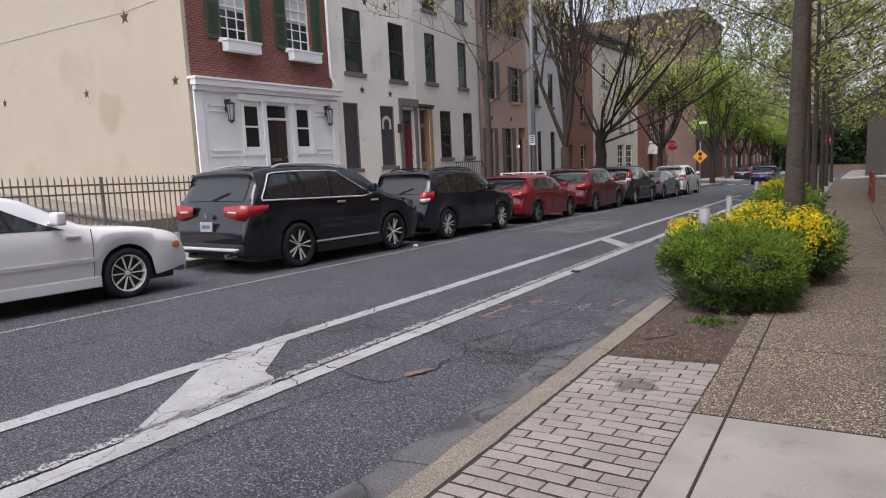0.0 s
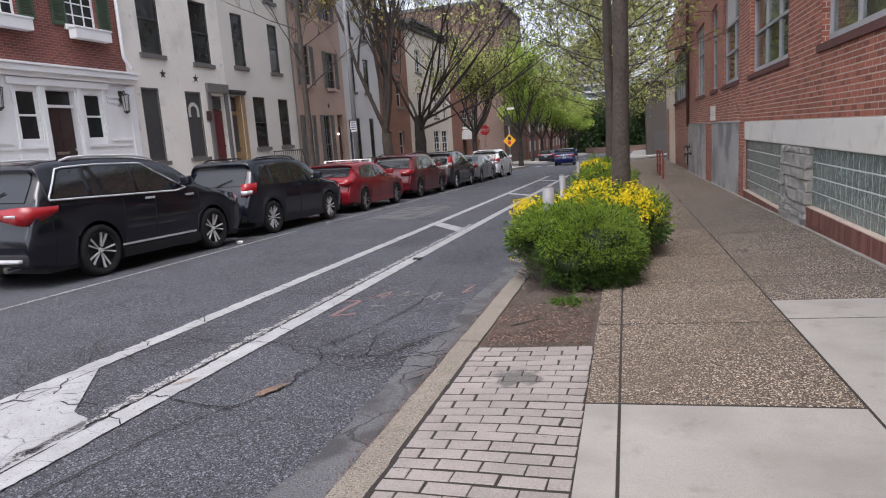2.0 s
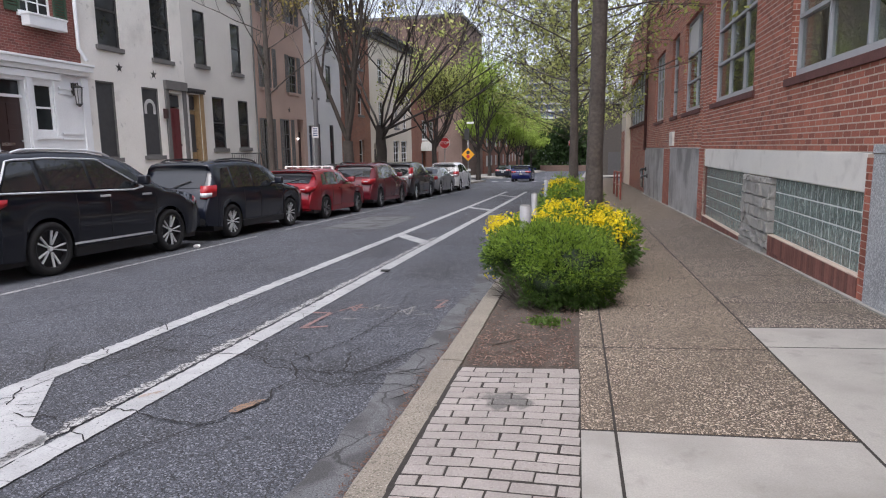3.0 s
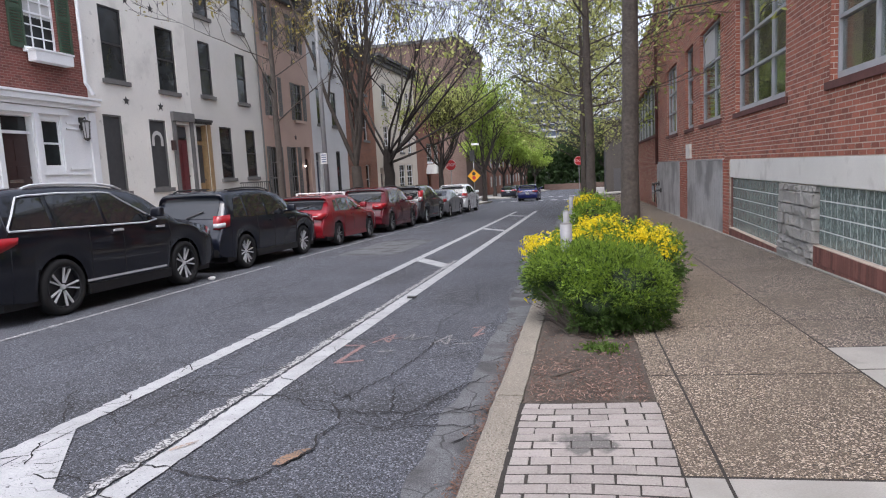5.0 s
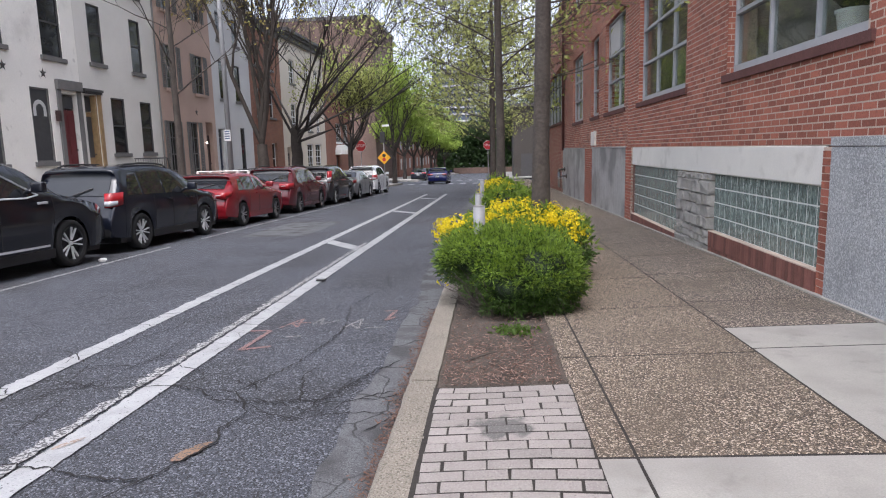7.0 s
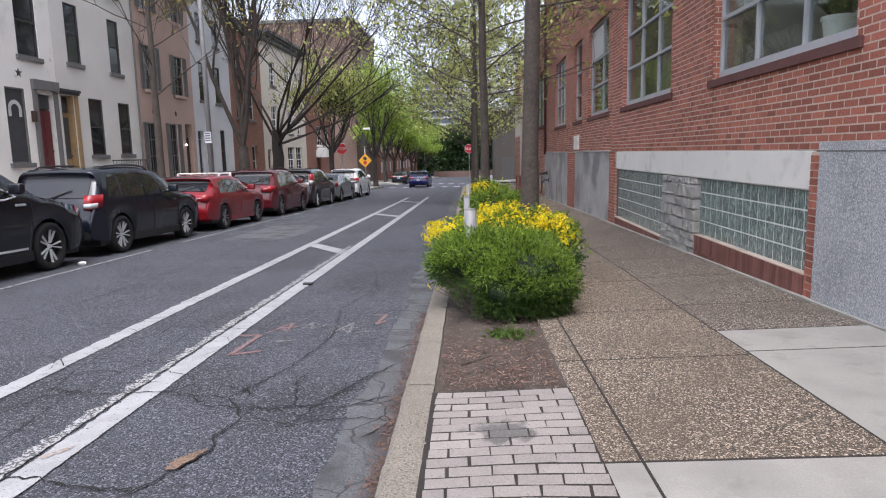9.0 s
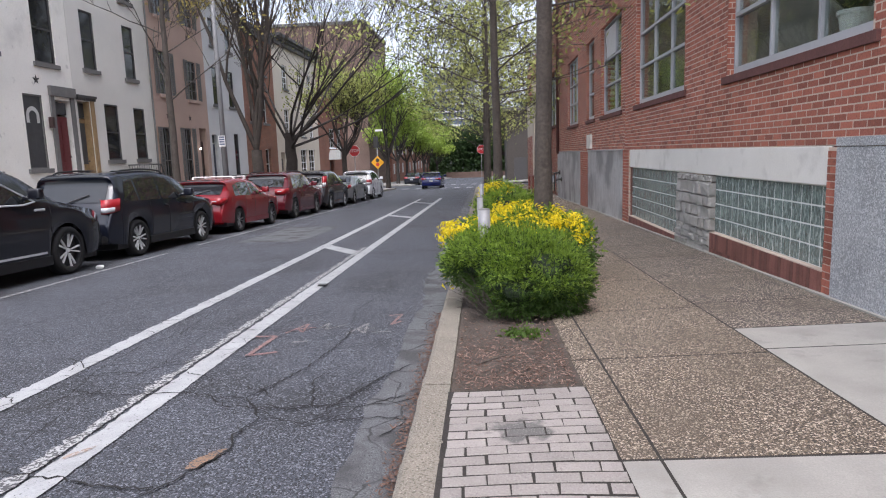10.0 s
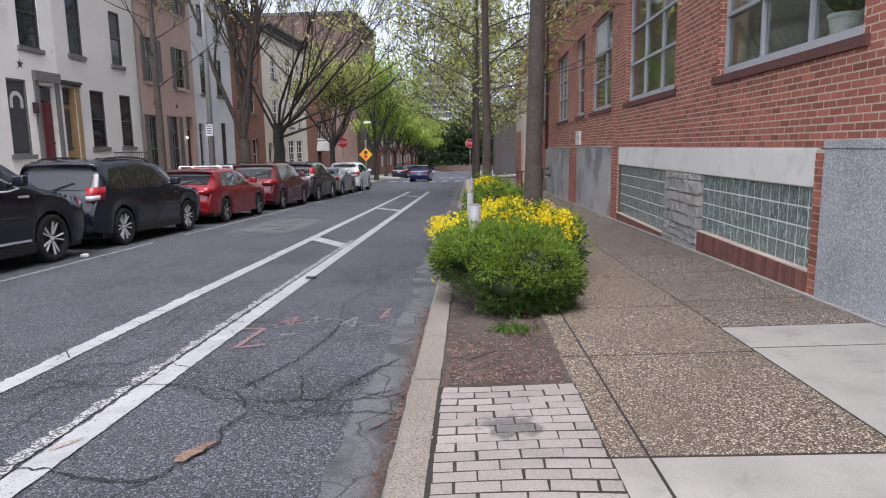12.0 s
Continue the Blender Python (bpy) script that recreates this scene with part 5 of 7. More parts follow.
right_window(*W5, (7.84, 8.9), (3.02, 3.72))
right_window(*W3, (12.78, 13.88), (3.02, 3.66))
w2 = right_window(*W2, (17.5,), (3.02, 3.66))
bpart("paper_notice", curtain_m, w2, (0.104, 0.108, 17.55, 18.9, 3.72, 4.42))
right_window(*W1b, (), (3.02, 3.66))
right_window(*W1, (24.2, 25.1), (3.02, 3.66))
for u in ups:
    right_window(*u, ((u[0] * 2 + u[1]) / 3, (u[0] + u[1] * 2) / 3), (6.9, 7.6))
room = thing("room", "dim rooms behind the large windows", "room", (WX, 0, 0), kind="structure")
turned(room, WX)
bpart("room_back", mat("room_wall", (0.4, 0.4, 0.3), 0.9), room, (3.2, 3.3, -8.5, 28.5, 1.3, 9.4))
bpart("room_floor", tan_wood, room, (0.36, 4.6, -8.5, 28.5, 1.3, 1.4), (0.36, 4.6, -8.5, 28.5, 5.0, 5.15))
bpart("room_ceiling", curtain_m, room, (0.36, 4.6, -8.5, 28.5, 9.3, 9.4))
bpart("room_partition", white_band, room, (0.36, 4.6, 10.6, 10.7, 1.4, 5.0), (0.36, 4.6, 15.6, 15.7, 1.4, 5.0), (0.36, 4.6, 19.5, 19.6, 1.4, 5.0))
pot = thing("flower_pot", "white ribbed plant pot on a window ledge", "plant pot", (WX + 0.33, 7.75, 2.4))
bm = bmesh.new()
cyl(bm, (0, 0, 0), (0, 0, 0.2), 0.12, 0.15, 20)
cyl(bm, (0, 0, 0.18), (0, 0, 0.22), 0.16, 0.16, 20)
part("pot", bm, white_plastic, pot)
vs, fs = [], []
r = random.Random(31)
for i in range(120):
    a, l_ = r.uniform(0, 6.28), r.uniform(0.15, 0.4)
    c = Vector((0.06 * math.cos(a), 0.06 * math.sin(a), 0.21))
    d = Vector((math.cos(a) * l_, math.sin(a) * l_, r.uniform(0.2, 0.7)))
    s = d.cross(Vector((0, 0, 1))).normalized() * 0.025
    k = len(vs)
    vs += [c - s, c + s, c + d + s * 1.5, c + d - s * 1.5]
    fs.append((k, k + 1, k + 2, k + 3))
raw("foliage", vs, fs, leaf_deep, pot)
ledge = tagged(turned(bpart("window_ledge", white_band, None, (0.17, 0.75, 6.75, 9.75, 2.28, 2.4)), WX), "white inner window ledge", "ledge")

# glass block lights and the rough stone pier between them
def blocks(y0, y1, z0, z1, cols, rows):
    g = part("glass_block_window", (lambda q: (box(q, 0.043, 0.2, y0, y1, z0, z1), q)[1])(bmesh.new()), block_joint, R, "greenish wavy glass block basement light")
    dy, dz = (y1 - y0) / cols, (z1 - z0) / rows
    bm = bmesh.new()
    box(bm, -0.012, 0.05, -dy / 2 + 0.007, dy / 2 - 0.007, -dz / 2 + 0.007, dz / 2 - 0.007, bevel=0.008)
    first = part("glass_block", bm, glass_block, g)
    for i in range(cols):
        for j in range(rows):
            o = first if i == j == 0 else first.copy()
            if o is not first:
                scene.collection.objects.link(o)
            o.location = (0.05, y0 + (i + 0.5) * dy, z0 + (j + 0.5) * dz)


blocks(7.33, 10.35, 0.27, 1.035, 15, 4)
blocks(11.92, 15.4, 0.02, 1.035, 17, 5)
bpart("sill_bricks", base_brick, R, (-0.03, 0.3, 7.33, 10.35, -0.4, 0.262), (-0.03, 0.3, 11.92, 15.38, -0.5, 0.012), bevel=0.006)
bpart("sill_strip", mortar_m, R, (-0.034, 0.3, 7.33, 10.35, 0.262, 0.272), (-0.034, 0.3, 11.92, 15.38, 0.012, 0.022))
stone = part("stone_pier", (lambda q: (box(q, 0.04, 0.3, 10.36, 11.91, -0.4, 1.035), q)[1])(bmesh.new()), mortar_m, R, "rough grey rubble stone pier")
r = random.Random(12)
z = -0.4
while z < 1.0:
    h = r.uniform(0.08, 0.19)
    y = 10.34
    while y < 11.88:
        l_ = min(r.uniform(0.14, 0.46), 11.91 - y)
        bm = bmesh.new()
        box(bm, -0.03 - r.uniform(0, 0.03), 0.1, y + 0.006, y + l_ - 0.006, z + 0.006, min(z + h, 1.03) - 0.006, bevel=0.018)
        for v in bm.verts:
            v.co.x += r.uniform(-0.02, 0.02)
            v.co.z += r.uniform(-0.01, 0.01)
            v.co.y += r.uniform(-0.01, 0.01)
        part("stone", bm, stone_pier, stone)
        y += l_
    z += h

# building beyond, with a pale pier and brick bays
R2 = thing("brick_building", "lower red brick building with pale pier and green glazed bay", "building", (WX - 0.16, 0, 0))
bpart("wall", brick_right, R2, (0.1, 8, 29.9, 58, -2.5, 2.6), (0.1, 8, 29.9, 58, 5.2, 8.0))
bpart("pier", white_band, R2, (-0.1, 0.4, 29.02, 29.85, -1.5, 5.2))
bpart("glazed_bay", mat("green_glazing", (0.05, 0.09, 0.06), 0.2, vary=0.3), R2, (0.3, 8, 29.9, 45, 2.6, 5.2))
for k in range(8):
    bpart("mullion", alu, R2, (0.22, 0.3, 30 + k * 2.1, 30.1 + k * 2.1, 2.6, 5.2))
bpart("bay_sill", sill_brick, R2, (0.0, 0.3, 29.9, 45, 2.5, 2.6))
bpart("basement_window", pane_dark, R2, (0.06, 0.11, 31, 32.2, -0.5, 0.4))
bpart("basement_window", pane_dark, R2, (0.06, 0.11, 33.2, 34.4, -0.5, 0.4))
bpart("pale_block", stucco_cream, R2, (0.1, 9, 45, 58, 2.6, 5.2), (-0.2, 0.1, 44.5, 46, -2.5, 6.0))
far_r = thing("stone_house", "grey stone house beyond the junction", "house", (2.5, 0, 0))
bpart("wall", mat("grey_stone", (0.055, 0.047, 0.04), 0.9, vary=0.3), far_r, (0, 9, 76, 90, -4, 6))
bpart("roof", grey_trim, far_r, (-0.3, 9.3, 75.7, 90.3, 6, 6.4))
bpart("door", dark_wood, far_r, (-0.05, 0.05, 78, 79.4, -2, 0.4))
bpart("door", dark_wood, far_r, (0.8, 2.2, 75.9, 76.02, -2, 0.8))
gate = thing("barrier_rail", "rust-red tube barrier rail on the pavement", "rail", (2.56, 25.1, sw(2.56, 25.1)))
gate.rotation_euler = (math.atan(-SLOPE), 0, 0.8 * TURN)
bm = bmesh.new()
for y in (0, 2.3, 4.6):
    cyl(bm, (0, y, -0.03), (0, y, 1.0), 0.035)
for z in (0.5, 0.98):
    cyl(bm, (0, 0, z), (0, 4.6, z), 0.03)
part("tube_frame", bm, mat("rust_red_paint", (0.22, 0.05, 0.035), 0.6), gate)


# ---- cars ----
def smooth_line(pts, step=0.05):
    """Points along a polyline, evenly spaced."""
    out = []
    for (a, b), (c, d) in zip(pts, pts[1:]):
        n = max(1, int(math.hypot(c - a, d - b) / step))
        for i in range(n):
            out.append((a + (c - a) * i / n, b + (d - b) * i / n))
    out.append(pts[-1])
    for _ in range(3):
        out = [out[0]] + [((p[0] + 2 * q[0] + r_[0]) / 4, (p[1] + 2 * q[1] + r_[1]) / 4) for p, q, r_ in zip(out, out[1:], out[2:])] + [out[-1]]
    return out


def car(name, label, at, body_m, length, width, top, belt, rear_axle, wheelbase, wheel_r, rim_m, glass, windows, wind, back, tail, rails=False, spokes=5, sill=0.27, bumper_m=None, rear_glass=None, tail_col=None, trim_line=None):
    """A parked car that faces +y: body lofted along its length from the roof profile, with glass, wheels and lamps as parts."""
    c = thing(name, label, "car", at, "cars on the street")
    c.rotation_euler = (math.atan(-SLOPE), 0, 0)
    W, H = width / 2, max(z for _, z in top)
    prof = smooth_line(top)
    axles = (rear_axle, rear_axle + wheelbase)

    def half(s):
        d = min(s, length - s)
        k = max(0.0, 1 - d / 0.5)
        return W * (1 - 0.13 * k * k)

    def bottom(s):
        z = sill
        d = min(s, length - s)
        if d < 0.5:
            z += 0.07 * (1 - d / 0.5)
        for ax in axles:
            q = (wheel_r + 0.06) ** 2 - (s - ax) ** 2
            if q > 0:
                z = max(z, wheel_r + math.sqrt(q))
        return z

    def belt_at(s):
        a, b = belt
        return a + (b - a) * s / length

    def ring(s, zt):
        w, zb = half(s), bottom(s)
        bl = min(belt_at(s), zt - 0.03)
        zb = min(zb, bl - 0.05)
        f = max(0.0, min(1.0, (zt - belt_at(s)) / (H - belt_at(s))))
        we = w * (1 - 0.05 - 0.19 * f)
        m1 = zb + (bl - zb) * 0.3
        m2 = zb + (bl - zb) * 0.72
        crown = 0.045 + 0.03 * f
        return [(w * 0.955, zb), (w * 0.99, m1), (w, m2), (w * 0.97, bl), (we + 0.01, zt - crown - 0.01), (we - 0.05, zt - crown * 0.35), (we * 0.55, zt - 0.008), (0.0, zt)]

    verts, faces = [], []
    R_ = 15
    for s, zt in prof:
        half_ring = ring(s, zt)
        for x, z in half_ring:
            verts.append((x, s, z))
        for x, z in half_ring[-2::-1]:
            verts.append((-x, s, z))
    for i in range(len(prof) - 1):
        for k in range(R_ - 1):
            a = i * R_ + k
            faces.append((a, a + 1, a + R_ + 1, a + R_))
    n0 = (len(prof) - 1) * R_
    faces.append(tuple(range(R_)))
    faces.append(tuple(range(n0, n0 + R_))[::-1])
    body = raw("body", verts, faces, body_m, c, True)

    def prof_z(s):
        best = max((z for q, z in prof if abs(q - s) < 0.06), default=H)
        return best

    # dark underbody and wheel wells
    bm = bmesh.new()
    box(bm, -W * 0.9, W * 0.9, 0.25, length - 0.25, 0.2, 0.62)
    part("underbody", bm, black_trim, c)

    def side_pt(s, v, sgn, off=0.006):
        zt = prof_z(s)
        rg = ring(s, zt)
        (xa, za), (xb, zb) = rg[3], rg[4]
        return sgn * (xa + (xb - xa) * v + off), s, za + (zb - za) * v

    for sgn in (1, -1):
        for s0, s1, v0, v1, cut in windows:
            n = 8
            vs, fs = [], []
            for i in range(n + 1):
                s = s0 + (s1 - s0) * i / n
                top_v = v1
                if cut == "front":
                    top_v = v0 + (v1 - v0) * min(1, (1 - i / n) * 1.6 + 0.03)
                if cut == "rear":
                    top_v = v0 + (v1 - v0) * min(1, (i / n) * 2.2 + 0.05)
                for v in (v0, v0 + (top_v - v0) / 2, top_v):
                    vs.append(side_pt(s, v, sgn))
                if i:
                    k = 3 * i
                    for q in (0, 1):
                        fs.append((k - 3 + q, k + q, k + q + 1, k - 2 + q))
            raw("side_window", vs, fs, glass, c, True)
        if trim_line:
            s0, s1 = min(w_[0] for w_ in windows) - 0.05, max(w_[1] for w_ in windows) + 0.03
            bm = bmesh.new()
            pts = [side_pt(s0 + (s1 - s0) * i / 20, min(0.98, 0.93 * (1 - max(0, (i - 14) / 7)) if i > 2 else 0.1 + 0.4 * i), sgn, 0.012) for i in range(21)]
            pts += [side_pt(s1 - (s1 - s0) * i / 10, 0.0, sgn, 0.014) for i in range(1, 11)]
            pipe(bm, pts + pts[:1], 0.014, 5)
            part("window_trim", bm, satin_trim, c, "chrome window surround")

    def top_patch(nm, s0, s1, k, material, off=0.008):
        sel = [p for p in prof if s0 <= p[0] <= s1]
        sel = [p for i, p in enumerate(sel) if i % 2 == 0 or i == len(sel) - 1]
        vs, fs = [], []
        for i, (s, zt) in enumerate(sel):
            we = ring(s, zt)[5][0]
            for j in range(7):
                u = -1 + j / 3
                rg = ring(s, zt)
                z = zt - abs(u * (1 if k == "front" else 0.9)) ** 2.2 * (zt - rg[5][1]) + off
                dy = -off if k == "rear" else off
                vs.append((u * we * (0.97 if k == "front" else 0.88), s + dy, z))
            if i:
                b = 7 * i
                for j in range(6):
                    fs.append((b - 7 + j, b - 6 + j, b + j + 1, b + j))
        return raw(nm, vs, fs, material, c, True)

    top_patch("windscreen", *wind, "front", glass)
    top_patch("rear_window", *back, "rear", rear_glass or glass)

    # wheels
    proto = None
    for ax in axles:
        for sgn in (1, -1):
            m = Matrix.Translation((sgn * (W - 0.13), ax, wheel_r)) @ Matrix.Rotation(0 if sgn > 0 else math.pi, 4, "Z")
            if proto is None:
                tw = 0.11
                bm = bmesh.new()
                prev = None
                loops = []
                for px, pr in ((-tw, 0.7), (-tw, 0.93), (-tw * 0.75, 1.0), (tw * 0.75, 1.0), (tw, 0.94), (tw, 0.77), (tw * 0.6, 0.72)):
                    loops.append([bm.verts.new((px, wheel_r * pr * math.cos(i * math.tau / 28), wheel_r * pr * math.sin(i * math.tau / 28))) for i in range(28)])
                for p, q in zip(loops, loops[1:]):
                    for i in range(28):
                        bm.faces.new((p[i], p[(i + 1) % 28], q[(i + 1) % 28], q[i]))
                proto = part("wheel", bm, rubber, c, "", True)
                bm = bmesh.new()
                rr_ = wheel_r * 0.75
                for i in range(spokes):
                    a = i * math.tau / spokes
                    pair = (0.0,) if spokes > 7 else (-0.17, 0.17)
                    for off in pair:
                        d0, d1 = Vector((0, math.cos(a + off * 0.9), math.sin(a + off * 0.9))), Vector((0, math.cos(a + off * 1.15), math.sin(a + off * 1.15)))
                        t = Vector((0, -math.sin(a), math.cos(a)))
                        p0, p1 = d0 * rr_ * 0.2, d1 * rr_ * 0.95
                        t0, t1 = t * 0.006, t * (0.012 if spokes <= 7 else 0.009)
                        vs = [bm.verts.new(p0 + t0 + Vector((0.078, 0, 0))), bm.verts.new(p0 - t0 + Vector((0.078, 0, 0))), bm.verts.new(p1 - t1 + Vector((0.09, 0, 0))), bm.verts.new(p1 + t1 + Vector((0.09, 0, 0)))]
                        bm.faces.new(vs)
                        low_ = [bm.verts.new(v.co - Vector((0.03, 0, 0))) for v in vs]
                        for e in range(4):
                            bm.faces.new((vs[e], vs[(e + 1) % 4], low_[(e + 1) % 4], low_[e]))
                cyl(bm, (0.05, 0, 0), (0.08, 0, 0), rr_ * 0.15, rr_ * 0.12, 12)
                part("spokes", bm, rim_m, proto)
                bm = bmesh.new()
                rings = [[bm.verts.new((x, q * math.cos(i * math.tau / 28), q * math.sin(i * math.tau / 28))) for i in range(28)] for x, q in ((0.0, rr_ * 0.9), (0.095, rr_ * 0.93), (0.102, rr_ * 0.985), (0.085, rr_ * 1.02))]
                for p, q in zip(rings, rings[1:]):
                    for i in range(28):
                        bm.faces.new((p[i], p[(i + 1) % 28], q[(i + 1) % 28], q[i]))
                part("rim", bm, rim_dark if spokes <= 7 else rim_m, proto)
                bm = bmesh.new()
                cyl(bm, (-0.06, 0, 0), (0.02, 0, 0), rr_ * 0.97, n=24)
                part("brake_disc", bm, black_trim, proto)
                proto.matrix_basis = m
            else:
                o = proto.copy()
                scene.collection.objects.link(o)
                o.matrix_basis = m
                for ch in proto.children:
                    q = ch.copy()
                    scene.collection.objects.link(q)
                    q.parent = o

    # tail lamps: (z0, z1, inward reach, forward reach)
    z0, z1, inw, fwd = tail
    for sgn in (1, -1):
        def lamp_patch(za, zb, m_, nm, off=0.0, i0=0, i1=8):
            vs, fs = [], []
            pts = []
            sr = min((s for s, z in prof if abs(z - (z0 + z1) / 2) < 0.25), default=0.1)
            for i in range(9):
                u = i / 8
                if u < 0.5:
                    x, s = (half(sr) * 0.93 - inw * (1 - u * 2)), sr - 0.012 - 0.02 * (u * 2)
                else:
                    v = (u - 0.5) * 2
                    s = sr - 0.02 + (fwd + 0.02) * v
                    x = half(max(s, 0.02)) * (0.955 + 0.045 * min(1, v * 2)) + 0.012
                pts.append((x + off, s - off))
            for i, (x, s) in enumerate(pts[i0:i1 + 1]):
                u = (i + i0) / 8
                if inw > 0.3:
                    grow_ = 0.42 + 0.58 * min(1, u * 2.2) if u <= 0.5 else 1 - 0.75 * (u - 0.5) * 2
                    mid_ = zb - (zb - za) * (0.42 if u <= 0.5 else 0.42 - 0.3 * (u - 0.5) * 2)
                    lo_, hi_ = mid_ - (mid_ - za) * grow_, mid_ + (zb - mid_) * (0.6 + 0.4 * grow_)
                else:
                    lo_, hi_ = za + 0.05 * max(0, (u - 0.5) * 2), zb + 0.015 * max(0, (u - 0.5) * 2)
                for z in (lo_, hi_):
                    vs.append((sgn * x, s + (z - z0) * 0.12, z))
                    vs.append((sgn * (x - 0.05), s + 0.05 + (z - z0) * 0.12, z))
                if i:
                    k = 4 * i
                    fs += [(k - 4, k, k + 2, k - 2), (k - 4, k - 3, k + 1, k), (k - 2, k + 2, k + 3, k - 1)]
            return raw(nm, vs, fs, m_, c, True)
        lamp_patch(z0, z1, tail_col or lamp_red, "tail_lamp")
        lamp_patch(z0 + (z1 - z0) * (0.08 if inw < 0.3 else 0.44), z0 + (z1 - z0) * (0.44 if inw < 0.3 else 0.6), lamp_white, "reversing_lamp", 0.006, 0 if inw < 0.3 else 1, 6 if inw < 0.3 else 3)
        bm = bmesh.new()
        box(bm, *sorted((sgn * (W * 0.5), sgn * (W * 0.9))), length - 0.24, length - 0.08, 0.66, 0.8, bevel=0.02)
        part("headlight", bm, lamp_white, c)
        bm = bmesh.new()
        sm = max(w_[1] for w_ in windows) - 0.2
        zm = belt_at(sm) + 0.1
        box(bm, *sorted((sgn * (W + 0.02), sgn * (W + 0.22))), sm, sm + 0.12, zm - 0.02, zm + 0.14, bevel=0.03)
        box(bm, *sorted((sgn * (W - 0.1), sgn * (W + 0.05))), sm + 0.03, sm + 0.1, zm - 0.02, zm + 0.03)
        part("wing_mirror", bm, body_m, c, "", True)
        mid = (axles[0] + axles[1]) / 2
        for s in (mid - 0.38, mid + 0.6):
            z = belt_at(s) - 0.1
            bpart("door_handle", body_m if not trim_line else satin_trim, c, (*sorted((sgn * (W * 0.985), sgn * (W + 0.022))), s, s + 0.2, z, z + 0.035), bevel=0.008)
        for s in (mid - 0.17, mid + 0.95, axles[0] + wheel_r + 0.12):
            bm = bmesh.new()
            pipe(bm, [(sgn * (ring(s, prof_z(s))[k][0] + 0.003), s, ring(s, prof_z(s))[k][1]) for k in range(4)], 0.005, 4)
            part("door_seam", bm, black_trim, c)
        bm = bmesh.new()
        box(bm, *sorted((sgn * W * 0.9, sgn * W * 0.985)), axles[0] + wheel_r + 0.05, axles[1] - wheel_r - 0.05, sill - 0.06, sill + 0.09, bevel=0.02)
        part("side_skirt", bm, bumper_m or black_trim, c)
        if rails:
            bm = bmesh.new()
            a, b = rails
            pts = []
            for i in range(13):
                s = a + (b - a) * i / 12
                rg = ring(s, prof_z(s))
                pts.append((sgn * (rg[5][0] - 0.01), s, rg[5][1] + (0.0 if i in (0, 12) else 0.035)))
            pipe(bm, pts, 0.018)
            part("roof_rail", bm, satin_trim if trim_line else black_trim, c)
    # bumper, plate, badge, wiper, seam
    sr = prof[0][0]
    bm = bmesh.new()
    box(bm, -W * 0.86, W * 0.86, sr - 0.03, sr + 0.2, sill + 0.05, sill + 0.24, bevel=0.035)
    part("bumper", bm, bumper_m or black_trim, c)
    zr = min(z0 + 0.02, 0.98)
    zs = min((s for s, z in prof if abs(z - zr + 0.1) < 0.15), default=0.1)
    bm = bmesh.new()
    box(bm, -0.15, 0.15, zs - 0.035, zs - 0.01, zr - 0.2, zr - 0.04)
    pl = part("number_plate", bm, plate_m, c)
    bm = bmesh.new()
    for i in range(5):
        box(bm, -0.11 + i * 0.045, -0.08 + i * 0.045, zs - 0.04, zs - 0.034, zr - 0.15, zr - 0.09)
    part("plate_bars", bm, plate_ink, pl)
    bm = bmesh.new()
    cyl(bm, (0, zs - 0.01, zr + 0.06), (0, zs - 0.03, zr + 0.06), 0.05, n=12)
    part("badge", bm, chrome, c)
    b0, b1 = back
    sb = [p for p in prof if b0 <= p[0] <= b1]
    if sb:
        p0, p1 = sb[0], sb[len(sb) // 4]
        bm = bmesh.new()
        cyl(bm, (0, p0[0] - 0.025, p0[1] + 0.02), (0.34, p1[0] - 0.03, p1[1] + 0.01), 0.012, n=6)
        part("rear_wiper", bm, black_trim, c)
    return c


P_PILOT = [(0.06, 0.42), (0.02, 0.55), (0.0, 0.72), (0.06, 0.8), (0.09, 1.02), (0.17, 1.2), (0.42, 1.58), (0.3, 1.66), (0.6, 1.745), (1.4, 1.79), (2.2, 1.785), (2.8, 1.71), (3.1, 1.6), (3.75, 1.2), (4.1, 1.13), (4.6, 1.03), (4.84, 0.9), (4.92, 0.7), (4.9, 0.4)]
P_SUV = [(0.06, 0.4), (0.02, 0.52), (0.0, 0.68), (0.06, 0.76), (0.1, 0.98), (0.18, 1.1), (0.46, 1.48), (0.3, 1.58), (0.55, 1.65), (1.4, 1.695), (2.0, 1.69), (2.6, 1.6), (2.85, 1.52), (3.5, 1.12), (3.9, 1.06), (4.3, 0.98), (4.5, 0.86), (4.58, 0.66), (4.55, 0.38)]
P_HATCH = [(0.06, 0.36), (0.02, 0.46), (0.0, 0.62), (0.06, 0.7), (0.1, 0.92), (0.22, 1.02), (0.66, 1.3), (0.45, 1.4), (0.8, 1.45), (1.5, 1.48), (2.0, 1.47), (2.6, 1.36), (3.35, 0.98), (3.8, 0.92), (4.2, 0.82), (4.4, 0.7), (4.45, 0.5), (4.42, 0.33)]
P_WAGON = [(0.06, 0.4), (0.02, 0.5), (0.0, 0.66), (0.06, 0.74), (0.12, 0.98), (0.24, 1.08), (0.7, 1.48), (0.55, 1.55), (0.9, 1.62), (1.7, 1.66), (2.3, 1.64), (2.9, 1.5), (3.6, 1.08), (4.1, 1.0), (4.5, 0.9), (4.7, 0.76), (4.78, 0.6), (4.75, 0.38)]
